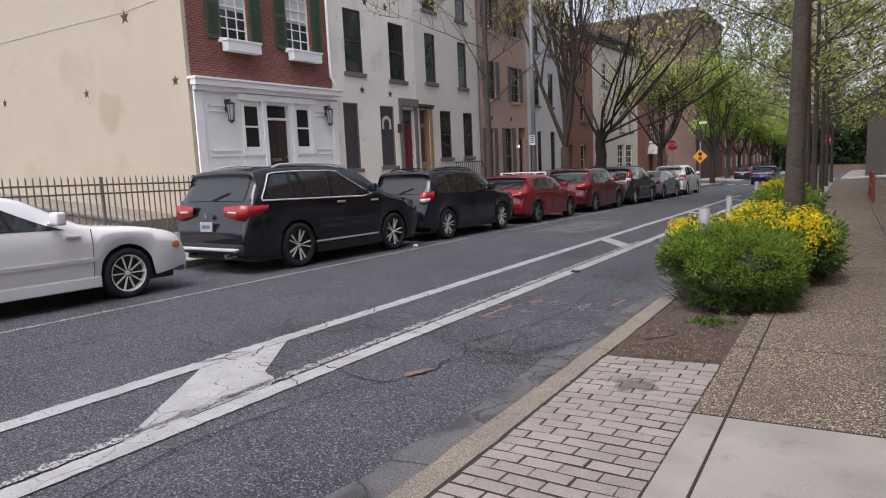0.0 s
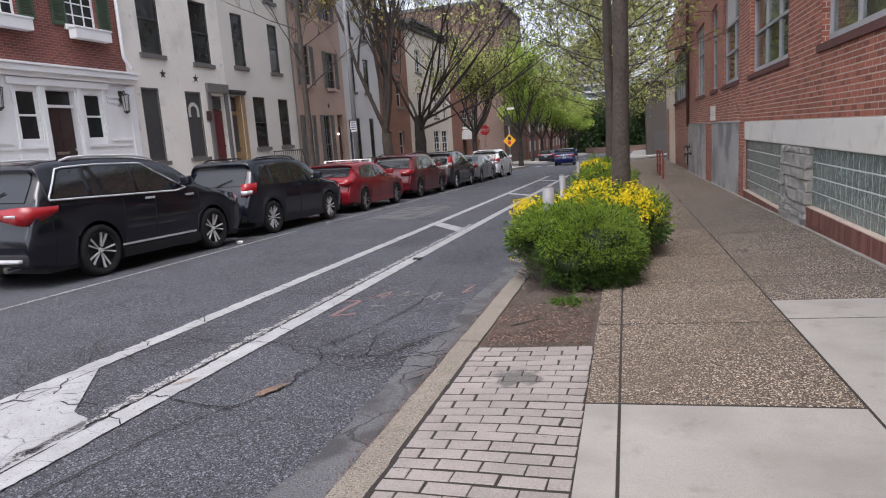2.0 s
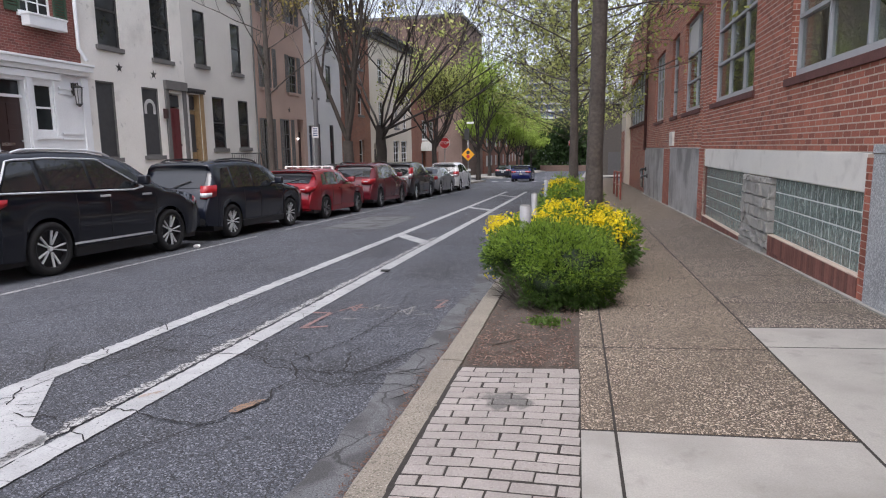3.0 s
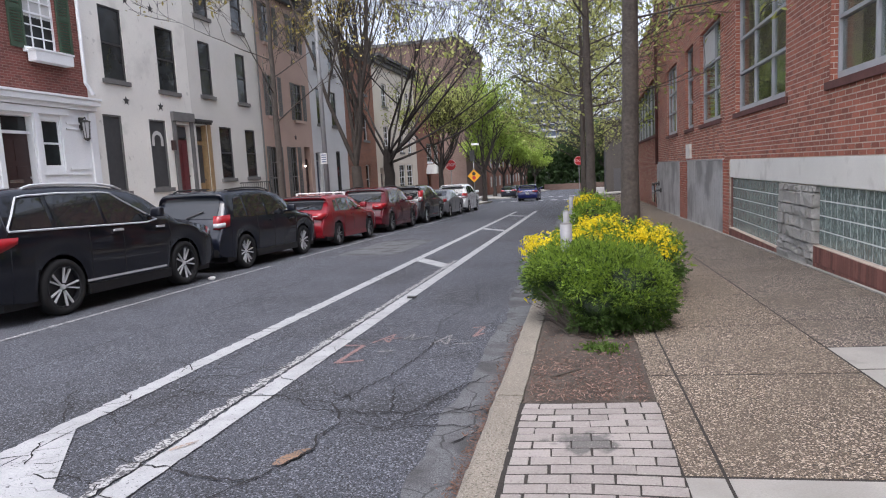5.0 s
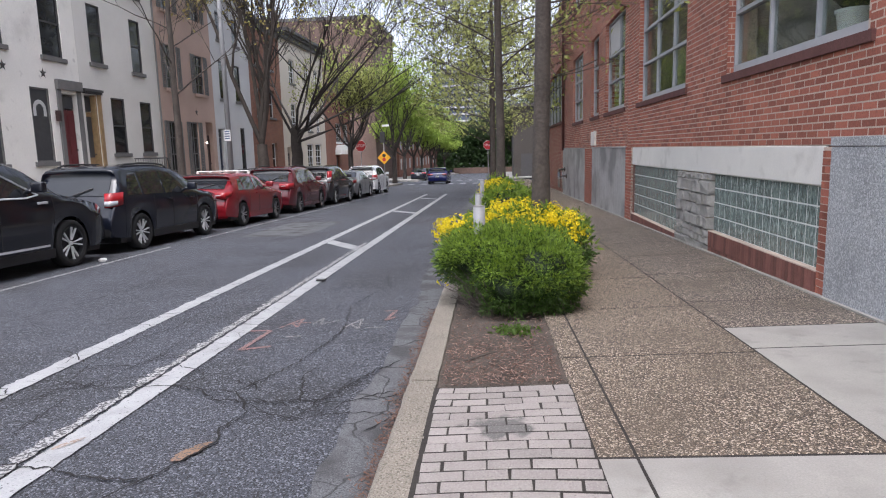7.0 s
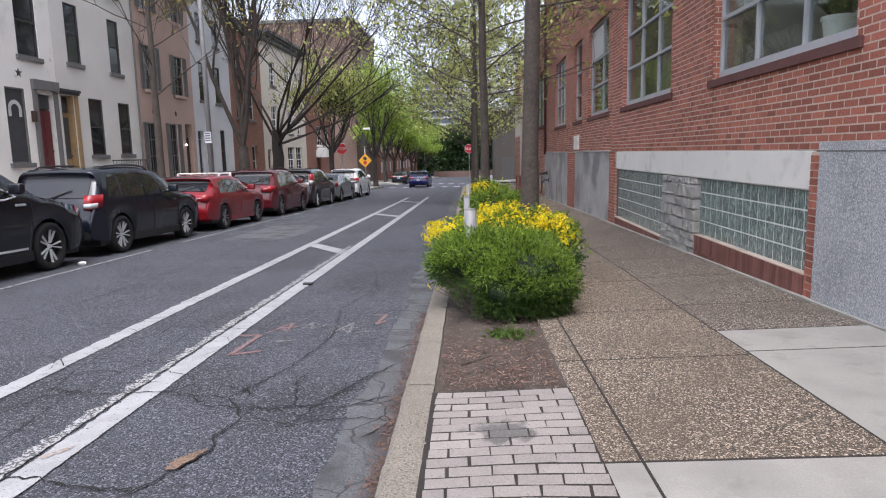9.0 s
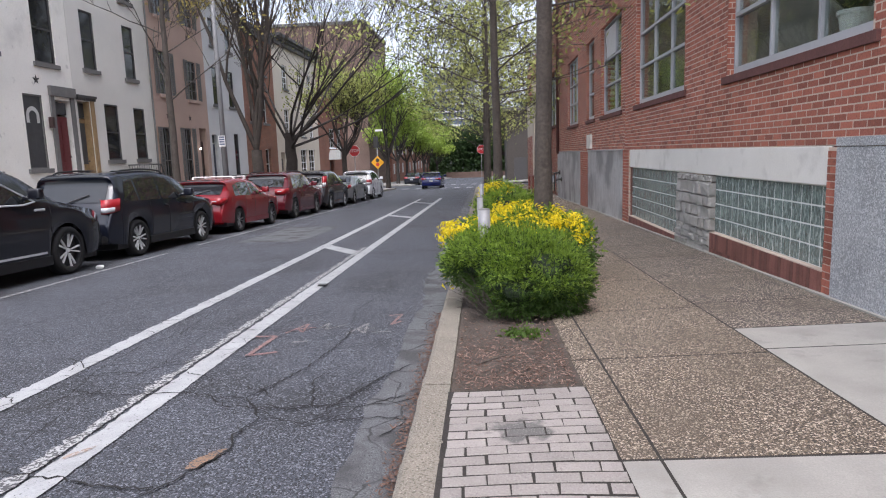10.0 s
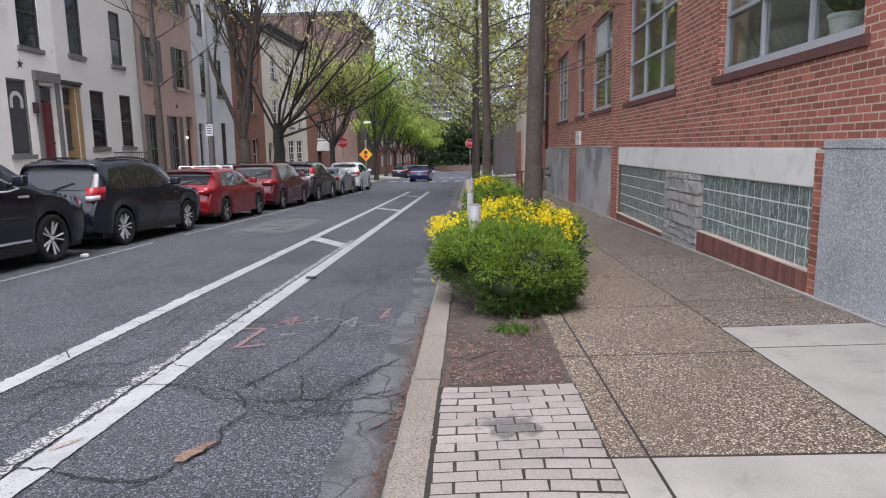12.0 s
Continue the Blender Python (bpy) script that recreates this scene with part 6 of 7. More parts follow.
P_SEDAN = [(0.06, 0.4), (0.02, 0.5), (0.0, 0.7), (0.05, 0.85), (0.15, 0.98), (0.7, 1.02), (0.95, 1.06), (1.55, 1.36), (1.9, 1.43), (2.5, 1.44), (2.9, 1.36), (3.65, 0.97), (4.2, 0.9), (4.6, 0.82), (4.85, 0.7), (4.95, 0.5), (4.9, 0.3)]
P_OLD = [(0.06, 0.4), (0.02, 0.5), (0.0, 0.7), (0.05, 0.88), (0.15, 1.0), (0.9, 1.06), (1.5, 1.38), (1.85, 1.45), (2.5, 1.46), (2.8, 1.4), (3.4, 1.06), (3.6, 1.0), (4.3, 0.95), (4.7, 0.86), (4.88, 0.74), (4.95, 0.55), (4.92, 0.32)]
XS = -6.86


def spot(y, x=XS):
    return (x, y, gz(y))


p_black = paint("black_car_paint", (0.006, 0.007, 0.012))
p_navy = paint("dark_navy_car_paint", (0.006, 0.008, 0.016))
p_red = paint("red_car_paint", (0.19, 0.008, 0.014))
p_maroon = paint("maroon_car_paint", (0.09, 0.008, 0.014))
p_grey = paint("dark_grey_car_paint", (0.022, 0.02, 0.023))
p_silver = paint("silver_car_paint", (0.2, 0.205, 0.215), 0.6)
p_white = paint("white_car_paint", (0.7, 0.71, 0.73), 0.05)
p_blue = paint("deep_blue_car_paint", (0.006, 0.01, 0.075), 0.3)

pilot = car("parked_suv", "black three-row SUV with chrome window trim parked at the curb", spot(7.34, -6.88), p_black, 4.92, 1.97, P_PILOT, (1.2, 1.14), 1.16, 2.72, 0.385, rim_silver, car_glass,
    [(0.42, 1.05, 0.06, 0.86, "rear"), (1.12, 2.0, 0.06, 0.9, ""), (2.06, 3.15, 0.06, 0.9, "front")], (3.12, 3.72), (0.15, 0.43), (0.88, 1.13, 0.42, 0.4), rails=(0.85, 2.7), spokes=5, rear_glass=car_glass_light, trim_line=True)
car("parked_suv", "dark navy compact SUV with black roof rails", spot(12.54, -6.87), p_navy, 4.58, 1.8, P_SUV, (1.07, 1.02), 0.93, 2.76, 0.36, rim_silver, car_glass,
    [(0.5, 1.0, 0.06, 0.86, "rear"), (1.06, 1.85, 0.06, 0.9, ""), (1.91, 2.95, 0.06, 0.9, "front")], (2.87, 3.46), (0.16, 0.45), (0.88, 1.14, 0.1, 0.22), rails=(0.7, 2.4), spokes=6, rear_glass=car_glass_light)
car("parked_hatchback", "bright red hatchback with white roof bars", spot(17.55, -6.85), p_red, 4.45, 1.78, P_HATCH, (0.98, 0.92), 1.02, 2.6, 0.325, rim_mid, car_glass,
    [(0.75, 1.1, 0.06, 0.8, "rear"), (1.15, 1.9, 0.06, 0.9, ""), (1.96, 2.85, 0.06, 0.9, "front")], (2.62, 3.3), (0.24, 0.64), (0.78, 0.96, 0.32, 0.2), bumper_m=p_red, rear_glass=car_glass_light)
car("parked_wagon", "maroon wagon with silver roof rails", spot(22.75, -6.9), p_maroon, 4.78, 1.84, P_WAGON, (1.05, 0.98), 0.98, 2.74, 0.345, rim_mid, car_glass,
    [(0.75, 1.2, 0.06, 0.8, "rear"), (1.25, 2.05, 0.06, 0.9, ""), (2.11, 3.05, 0.06, 0.9, "front")], (2.92, 3.55), (0.26, 0.68), (0.86, 1.05, 0.3, 0.22), rails=(0.9, 2.6), bumper_m=p_maroon)
car("parked_suv", "dark grey compact SUV with tall tail lamps", spot(27.9, -6.9), p_grey, 4.55, 1.82, P_SUV, (1.07, 1.02), 0.9, 2.62, 0.345, rim_silver, car_glass,
    [(0.5, 1.0, 0.06, 0.86, "rear"), (1.06, 1.85, 0.06, 0.9, ""), (1.91, 2.95, 0.06, 0.9, "front")], (2.87, 3.46), (0.16, 0.45), (0.95, 1.42, 0.06, 0.14), bumper_m=p_grey)
car("parked_sedan", "silver-grey sedan parked at the curb", spot(32.7, -6.9), p_silver, 4.7, 1.8, P_SEDAN, (0.95, 0.92), 0.95, 2.7, 0.325, rim_silver, car_glass,
    [(1.15, 1.8, 0.06, 0.85, "rear"), (1.86, 2.95, 0.06, 0.9, "front")], (2.92, 3.6), (0.98, 1.53), (0.78, 0.95, 0.3, 0.2), bumper_m=p_silver)
car("parked_suv", "white SUV parked at the curb", spot(37.9, -6.9), p_white, 4.55, 1.84, P_SUV, (1.07, 1.02), 0.9, 2.65, 0.35, rim_silver, car_glass,
    [(0.5, 1.0, 0.06, 0.86, "rear"), (1.06, 1.85, 0.06, 0.9, ""), (1.91, 2.95, 0.06, 0.9, "front")], (2.87, 3.46), (0.16, 0.45), (0.86, 1.14, 0.16, 0.26), bumper_m=p_white)
white_sedan = car("parked_sedan", "white older sedan with chrome side strip", spot(1.39, -6.9), p_white, 4.95, 1.86, P_OLD, (1.0, 0.96), 1.15, 2.85, 0.335, rim_silver, car_glass,
    [(1.15, 1.85, 0.06, 0.85, "rear"), (1.91, 3.2, 0.06, 0.9, "front")], (2.92, 3.6), (0.98, 1.53), (0.72, 0.9, 0.4, 0.2), bumper_m=p_white, spokes=10)
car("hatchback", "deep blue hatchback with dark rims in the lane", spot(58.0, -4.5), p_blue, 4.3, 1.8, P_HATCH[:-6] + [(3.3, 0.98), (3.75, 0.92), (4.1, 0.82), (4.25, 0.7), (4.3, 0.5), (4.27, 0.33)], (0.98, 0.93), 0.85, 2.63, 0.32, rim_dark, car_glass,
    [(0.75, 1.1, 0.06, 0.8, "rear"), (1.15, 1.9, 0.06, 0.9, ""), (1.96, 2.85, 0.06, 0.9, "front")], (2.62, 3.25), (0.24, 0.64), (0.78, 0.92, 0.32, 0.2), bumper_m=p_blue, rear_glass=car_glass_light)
for k, (y, pm) in enumerate(((74.5, p_navy), (80.0, p_grey), (85.5, p_white), (91.0, p_white), (97, p_silver))):
    car("parked_sedan", "dark sedan parked beyond the junction" if k < 2 else "pale sedan parked beyond the junction", spot(y, -8.3), pm, 4.7, 1.8, P_SEDAN, (0.95, 0.92), 0.95, 2.7, 0.325, rim_silver, car_glass,
        [(1.15, 1.8, 0.06, 0.85, "rear"), (1.86, 2.95, 0.06, 0.9, "front")], (2.92, 3.6), (0.98, 1.53), (0.78, 0.95, 0.3, 0.2), bumper_m=pm)
# details of single cars
for y in (1.45, 2.25):
    k = thing("roof_bar", "white tubular roof bar on the red hatchback", "roof bar", (-6.85, 17.55 + y, gz(17.55 + y) + 1.475))
    bm = bmesh.new()
    cyl(bm, (-0.6, 0, 0.035), (0.6, 0, 0.035), 0.017, n=8)
    for x in (-0.58, 0.58):
        box(bm, x - 0.03, x + 0.03, -0.025, 0.025, -0.06, 0.03)
    part("bar", bm, white_plastic, k)
for sgn in (-1, 1):
    bpart("door_strip", satin_trim, pilot, (*sorted((sgn * 0.975, sgn * 0.992)), 1.55, 3.3, 0.4, 0.43), label="chrome strip along the door bottoms")
    bpart("side_strip", satin_trim, white_sedan, (*sorted((sgn * 0.925, sgn * 0.942)), 1.6, 3.55, 0.55, 0.6), label="chrome side strip")
    bpart("corner_lamp", lamp_amber, white_sedan, (*sorted((sgn * 0.72, sgn * 0.905)), 4.62, 4.8, 0.6, 0.7), bevel=0.03)
    bm = bmesh.new()
    cyl(bm, (sgn * 0.5, -0.06, 0.3), (sgn * 0.5, 0.2, 0.3), 0.045, n=12)
    part("exhaust_tip", bm, chrome, pilot)
bpart("skid_plate", satin_trim, pilot, (-0.72, 0.72, -0.045, 0.1, 0.38, 0.43), bevel=0.03, label="silver lower bumper insert")


# ---- street furniture ----
def pole(name, label, x, y, h, r0, r1, material, base=None):
    z = swl(x, y) if x < 0 else sw(x, y)
    t = thing(name, label, name.replace("_", " "), (x, y, z))
    bm = bmesh.new()
    cyl(bm, (0, 0, -0.05), (0, 0, h), r0, r1, 12)
    part("post", bm, material, t, "", True)
    return t


lamp = pole("street_lamp", "tall galvanised steel street lamp post", -8.4, 23.6, 10.5, 0.1, 0.06, steel)
bm = bmesh.new()
cyl(bm, (0, 0, 0), (0, 0, 0.5), 0.15, 0.13, 12)
part("base", bm, steel, lamp)
bm = bmesh.new()
cyl(bm, (0, 0, 10.3), (2.0, 0, 10.9), 0.04, 0.03, 8)
part("arm", bm, steel, lamp)
bm = bmesh.new()
box(bm, 1.9, 2.6, -0.15, 0.15, 10.85, 11.0, bevel=0.04)
part("luminaire", bm, grey_trim, lamp)
ps = bpart("parking_sign", sign_white, lamp, (-0.12, 0.12, -0.13, -0.115, 2.42, 2.8), bevel=0.004, label="white parking sign with dark bars")
for z in (2.72, 2.64, 2.56, 2.48):
    bpart("sign_bar", plate_ink, ps, (-0.09, 0.09, -0.136, -0.131, z, z + 0.045))


def text_on(body, size, at, material, parent, rot=(math.pi / 2, 0, 0)):
    cu = bpy.data.curves.new("lettering", "FONT")
    cu.body, cu.size, cu.align_x, cu.align_y, cu.extrude = body, size, "CENTER", "CENTER", 0.002
    tmp = bpy.data.objects.new("lettering_tmp", cu)
    scene.collection.objects.link(tmp)
    me = bpy.data.meshes.new_from_object(tmp)
    bpy.data.objects.remove(tmp)
    me.materials.append(material)
    ob = new("lettering", me)
    ob.parent = parent
    ob.location, ob.rotation_euler = at, rot
    return ob


def stop_sign(x, y, zc, label):
    t = pole("stop_sign", label, x, y, 3.0, 0.03, 0.03, steel)
    zl = zc - t.location.z
    for rad, m, yy in ((0.40, sign_white, -0.045), (0.375, stop_red, -0.051)):
        bm = bmesh.new()
        vs = [bm.verts.new((rad * math.cos(math.pi / 8 + i * math.pi / 4), yy, zl + rad * math.sin(math.pi / 8 + i * math.pi / 4))) for i in range(8)]
        f = bm.faces.new(vs)
        r_ = bmesh.ops.extrude_face_region(bm, geom=[f])
        for v in r_["geom"]:
            if isinstance(v, bmesh.types.BMVert):
                v.co.y += 0.005
        part("plate" if m is sign_white else "face", bm, m, t)
    text_on("STOP", 0.27, (0, -0.054, zl), sign_white, t)
    return t


stop_sign(-8.5, 45.7, 1.86, "red octagonal stop sign on a steel post")
stop_sign(-0.03, 57.0, 1.75, "red octagonal stop sign half hidden by trees")
ws = pole("warning_sign", "yellow diamond signal-ahead sign on a post", -8.48, 54.5, 4.2, 0.05, 0.05, steel)
bm = bmesh.new()
zl = 0.95 - ws.location.z
vs = [bm.verts.new((0.55 * math.cos(i * math.pi / 2), -0.06, zl + 0.55 * math.sin(i * math.pi / 2))) for i in range(4)]
bm.faces.new(vs)
box(bm, -0.02, 0.02, -0.06, -0.05, zl - 0.02, zl + 0.02)
part("face", bm, sign_yellow, ws)
for dz in (0.18, -0.16):
    bm = bmesh.new()
    cyl(bm, (0, -0.066, zl + dz), (0, -0.07, zl + dz), 0.15, n=14)
    part("symbol", bm, stop_red if dz < 0 else sign_black, ws)
bm = bmesh.new()
box(bm, -0.3, 0.1, -0.1, 0.15, zl + 1.2, zl + 2.1, bevel=0.03)
part("signal_back", bm, sign_black, ws)
bm = bmesh.new()
box(bm, -0.1, 0.5, -0.03, -0.01, zl + 2.5, zl + 2.66)
part("street_name_plate", bm, sign_white, ws)
for x, y, h, r, lab in ((0.86, 7.7, 0.94, 0.06, "short galvanised steel bollard post among the shrubs"), (0.78, 9.75, 0.98, 0.04, "pale steel bollard post behind the shrubs"), (0.75, 12.6, 1.1, 0.035, "pale steel bollard post behind the shrubs")):
    t = pole("bollard", lab, x, y, h, r, r, steel)
    bm = bmesh.new()
    cyl(bm, (0, 0, h), (0, 0, h + 0.012), r * 1.02, r * 0.8, 12)
    part("cap", bm, grey_trim, t)
for y in (16.5, 19.0):
    t = pole("bike_rack", "thin dark steel bicycle stand", 0.8, y, 0.9, 0.025, 0.025, iron)
    bm = bmesh.new()
    cyl(bm, (0, 0, 0.88), (0, 0.8, 0.88), 0.025, n=8)
    cyl(bm, (0, 0.8, 0), (0, 0.8, 0.9), 0.025, n=8)
    part("hoop", bm, iron, t)


def standpipe(y, h):
    """A black pipe fitting with a bent outlet on the wall."""
    x = WX + 0.6 * TURN * (5.0 - y) - 0.06
    t = thing("standpipe", "black iron standpipe fitting on the wall", "standpipe", (x, y, h), "wall fittings")
    bm = bmesh.new()
    pipe(bm, [(0.05, 0, 0), (-0.12, 0, 0), (-0.2, 0, -0.03), (-0.22, 0, -0.12)], 0.04, 8)
    part("outlet", bm, iron, t)
    bm = bmesh.new()
    cyl(bm, (0.06, 0, 0), (-0.02, 0, 0), 0.09, n=12)
    part("flange", bm, iron, t)


standpipe(28.2, 0.55)
standpipe(27.6, 0.3)
bm = bmesh.new()
box(bm, -0.07, 0.07, -0.05, 0.05, 0, 0.02, bevel=0.008)
for v in bm.verts:
    v.co += Vector((noise.noise(v.co * 20), noise.noise(v.co * 23), 0)) * 0.03
rag = tagged(link("rubber_scrap", bm, black_trim), "flat black rubber scrap on the white line", "litter")
rag.location = (bike_edge(9.6) + 0.17, 9.6, gz(9.6) + 0.01)


# ---- trees ----
def tube(vs, fs, pts, radii, n=6):
    """A bent tapering tube through points."""
    prev = None
    for i, p in enumerate(pts):
        d = (pts[min(i + 1, len(pts) - 1)] - pts[max(i - 1, 0)]).normalized()
        ref = Vector((1, 0, 0)) if abs(d.x) < 0.85 else Vector((0, 1, 0))
        u = (ref - d * ref.dot(d)).normalized()
        w = d.cross(u)
        k = len(vs)
        for j in range(n):
            a = j * math.tau / n
            vs.append(p + u * (radii[i] * math.cos(a)) + w * (radii[i] * math.sin(a)))
        if prev is not None:
            for j in range(n):
                fs.append((prev + j, prev + (j + 1) % n, k + (j + 1) % n, k + j))
        prev = k


def tree(name, label, at, seed, height, trunk_r, fork, spread, limbs, levels, bark, leaf, leaves, leaf_size, up=0.6, lean=(0, 0), leaf_min=2, clump=0.35, side=0.0, droop=0.0, leader=False, limb_r=0.5, reach=1.0, loose=1.0, twig=0.004, twiggy=(2, 4)):
    """A tree: a tapered trunk, limbs that fork several times, and a crown of many separate small leaves."""
    r = random.Random(seed)
    t = thing(name, label, "tree", at, "street trees")
    tv, tf, bv, bf, tips = [], [], [], [], []
    pts = [Vector((0, 0, -0.1))]
    nseg = 16 if leader else 8
    full_h = height if leader else fork
    for i in range(1, nseg + 1):
        h = full_h * i / nseg
        pts.append(Vector((lean[0] * h + r.uniform(-0.03, 0.03) * trunk_r * 4, lean[1] * h + r.uniform(-0.03, 0.03) * trunk_r * 4, h)))
    fall = 0.9 if leader else 0.25
    tube(tv, tf, pts, [trunk_r * (1.3 - 0.3 * min(1, i / 2)) * (1 - fall * (i / nseg) ** (1.3 if leader else 1)) + 0.004 for i in range(nseg + 1)], 14)
    top = pts[-1]

    def grow(p, d, length, rad, level):
        n = 5 if level < 3 else 3
        cur, line, rads = p.copy(), [p.copy()], [rad]
        d = d.copy()
        for i in range(n):
            d = (d + Vector((r.uniform(-1, 1), r.uniform(-1, 1), r.uniform(-0.6, 1) + up * 0.25 - droop * level * 0.25)) * 0.16).normalized()
            cur = cur + d * (length / n)
            line.append(cur.copy())
            rads.append(max(twig, rad * (1 - 0.62 * (i + 1) / n)))
        tube(bv, bf, line, rads, 7 if level == 0 else 5 if level == 1 else 3)
        if level >= leaf_min:
            for q in line[1:]:
                tips.append(q)
        if level < levels:
            k = r.randint(3, 5) if level < 2 else r.randint(*twiggy)
            for i in range(k):
                f = r.uniform(0.3, 1.0)
                idx = min(n, max(1, round(f * n)))
                ax = Vector((r.uniform(-1, 1), r.uniform(-1, 1), r.uniform(-0.3, 0.6))).normalized()
                nd = (d * 0.75 + ax * (0.5 + spread * 0.35) * loose + Vector((0, 0, up * 0.3))).normalized()
                grow(line[idx], nd, length * r.uniform(0.5, 0.72), max(twig, rads[idx] * 0.68), level + 1)

    for i in range(limbs):
        a = i * 2.4 + r.uniform(-0.4, 0.4)
        s = spread * r.uniform(0.6, 1.15)
        if leader:
            f = fork + (height - fork) * (i / limbs) ** 1.1
            k = min(nseg - 1, int(f / height * nseg))
            d = Vector((math.cos(a) * s, math.sin(a) * s, up + r.uniform(-0.1, 0.3))).normalized()
            grow(pts[k] + (pts[k + 1] - pts[k]) * (f / height * nseg - k), d, (height - fork) * 0.42 * (1 - 0.6 * i / limbs) * r.uniform(0.7, 1.2), trunk_r * limb_r * (1 - 0.6 * i / limbs), 0)
            continue
        p = top * r.uniform(0.72, 1.0) if limbs > 6 else top
        d = Vector((math.cos(a) * s + side, math.sin(a) * s, up + r.uniform(0, 0.5))).normalized()
        grow(p, d, (height - fork) * r.uniform(0.42, 0.6) * reach, trunk_r * limb_r, 0)
    raw("trunk", tv, tf, bark, t, True)
    raw("branchwork", bv, bf, bark, t, True)
    lv, lf = [], []
    if tips and leaves:
        for _ in range(leaves):
            c = r.choice(tips) + Vector((r.gauss(0, clump), r.gauss(0, clump), r.gauss(0, clump * 0.7)))
            e = Euler((r.uniform(-1.2, 1.2), r.uniform(-1.2, 1.2), r.uniform(0, 6.3)))
            s = leaf_size * r.uniform(0.5, 1.4)
            k = len(lv)
            for p in ((-s, 0, 0), (0, -s * 0.55, s * 0.15), (s, 0, 0), (0, s * 0.55, s * 0.15)):
                v = Vector(p)
                v.rotate(e)
                lv.append(c + v)
            lf.append((k, k + 1, k + 2, k + 3))
        raw("crown", lv, lf, leaf, t)
    return t


def on_l(x, y):
    return (x, y, swl(x, y))


def on_r(x, y):
    return (x, y, sw(x, y))


tree("street_tree", "tall bare tree with dark trunk and fine spreading branches", on_l(-8.45, 31.4), 11, 14.5, 0.3, 3.3, 1.15, 11, 5, bark_dark, leaf_olive, 3500, 0.05, up=0.5, leaf_min=4, side=0.5, limb_r=0.22, reach=1.2, loose=0.85, twig=0.0065, twiggy=(2, 3))
tree("street_tree", "tall tree with several stems and rusty seed clusters", on_l(-8.45, 26.9), 5, 13.5, 0.26, 2.4, 0.42, 6, 4, bark_grey, leaf_rust, 7000, 0.075, up=1.1, leaf_min=3, clump=0.14, limb_r=0.38, reach=1.15, loose=0.8, twig=0.007, twiggy=(2, 4))
tree("street_tree", "young slim tree with thin bare branches", on_l(-8.45, 20.1), 21, 10.5, 0.11, 3.6, 0.9, 13, 3, bark_grey, leaf_rust, 1300, 0.06, up=0.3, leaf_min=2, clump=0.1, leader=True, limb_r=0.22, twig=0.006)
tree("street_tree", "street tree in bright spring leaf", on_l(-8.5, 42.5), 33, 9.4, 0.19, 2.8, 0.8, 7, 4, bark_dark, leaf_olive, 5500, 0.085, up=0.75, clump=0.22, limb_r=0.4, twig=0.01)
tree("street_tree", "street tree in bright spring leaf", on_l(-8.4, 59.0), 35, 13.0, 0.2, 3.0, 0.65, 8, 4, bark_dark, leaf_bright, 8500, 0.12, up=0.75, clump=0.3, limb_r=0.36, twig=0.01)
ft = tree("street_tree", "street tree in bright spring leaf beyond the junction", on_l(-10.3, 78), 36, 10.0, 0.2, 2.6, 0.75, 6, 4, bark_dark, leaf_bright, 8500, 0.15, up=0.6, clump=0.4)
for i, (x, y) in enumerate(((-10.4, 87), (-10.7, 98), (-10.6, 110), (-11.2, 122), (-10.5, 135))):
    copy_thing(ft, Matrix.Translation(on_l(x, y)) @ Matrix.Rotation(i * 1.9 + 1, 4, "Z"))
tree("street_tree", "tall straight street tree with sparse yellow-green leaves", on_r(1.56, 9.35), 41, 12.0, 0.103, 3.2, 0.95, 22, 3, bark_grey, leaf_olive, 8000, 0.052, up=0.3, leaf_min=1, clump=0.1, lean=(0.012, 0.0), droop=0.35, leader=True, limb_r=0.13, twig=0.004)
tree("street_tree", "tall straight street tree with sparse yellow-green leaves", on_r(1.1, 18.3), 43, 12.5, 0.115, 3.2, 1.0, 26, 3, bark_grey, leaf_olive, 6500, 0.066, up=0.15, leaf_min=1, clump=0.14, droop=0.35, lean=(-0.012, 0.0), leader=True, limb_r=0.2, twig=0.006)
rt = tree("street_tree", "street tree with hanging yellow-green spring leaves", on_r(0.78, 27.5), 45, 11.5, 0.1, 2.8, 1.0, 26, 3, bark_grey, leaf_olive, 4600, 0.095, up=0.15, leaf_min=1, clump=0.2, droop=0.45, leader=True, limb_r=0.26, twig=0.008)
for i, (x, y) in enumerate(((0.6, 36.5), (0.4, 46), (0.35, 55))):
    copy_thing(rt, Matrix.Translation(on_r(x, y)) @ Matrix.Rotation(i * 2.1 + 1, 4, "Z"))
dk = tree("park_tree", "dark green tree in the park at the end of the street", (4, 112, gz(112)), 51, 13, 0.3, 3.0, 0.8, 6, 4, bark_dark, leaf_deep, 16000, 0.2, up=0.5, clump=0.7)
for i, (x, y, s) in enumerate(((11, 100, 1), (3.5, 92, 0.8), (14, 84, 1), (24, 110, 1.2), (-1, 150, 1), (9, 135, 1.2), (-6, 158, 1), (16, 122, 1.2), (3, 165, 1.2), (-12, 165, 1), (-20, 160, 1.2), (20, 95, 1))):
    o = copy_thing(dk, Matrix.Translation((x, y, gz(y))) @ Matrix.Rotation(i * 1.7, 4, "Z"))
    o.scale = (s, s, s)
wr = random.Random(90)
wv, wf = [], []
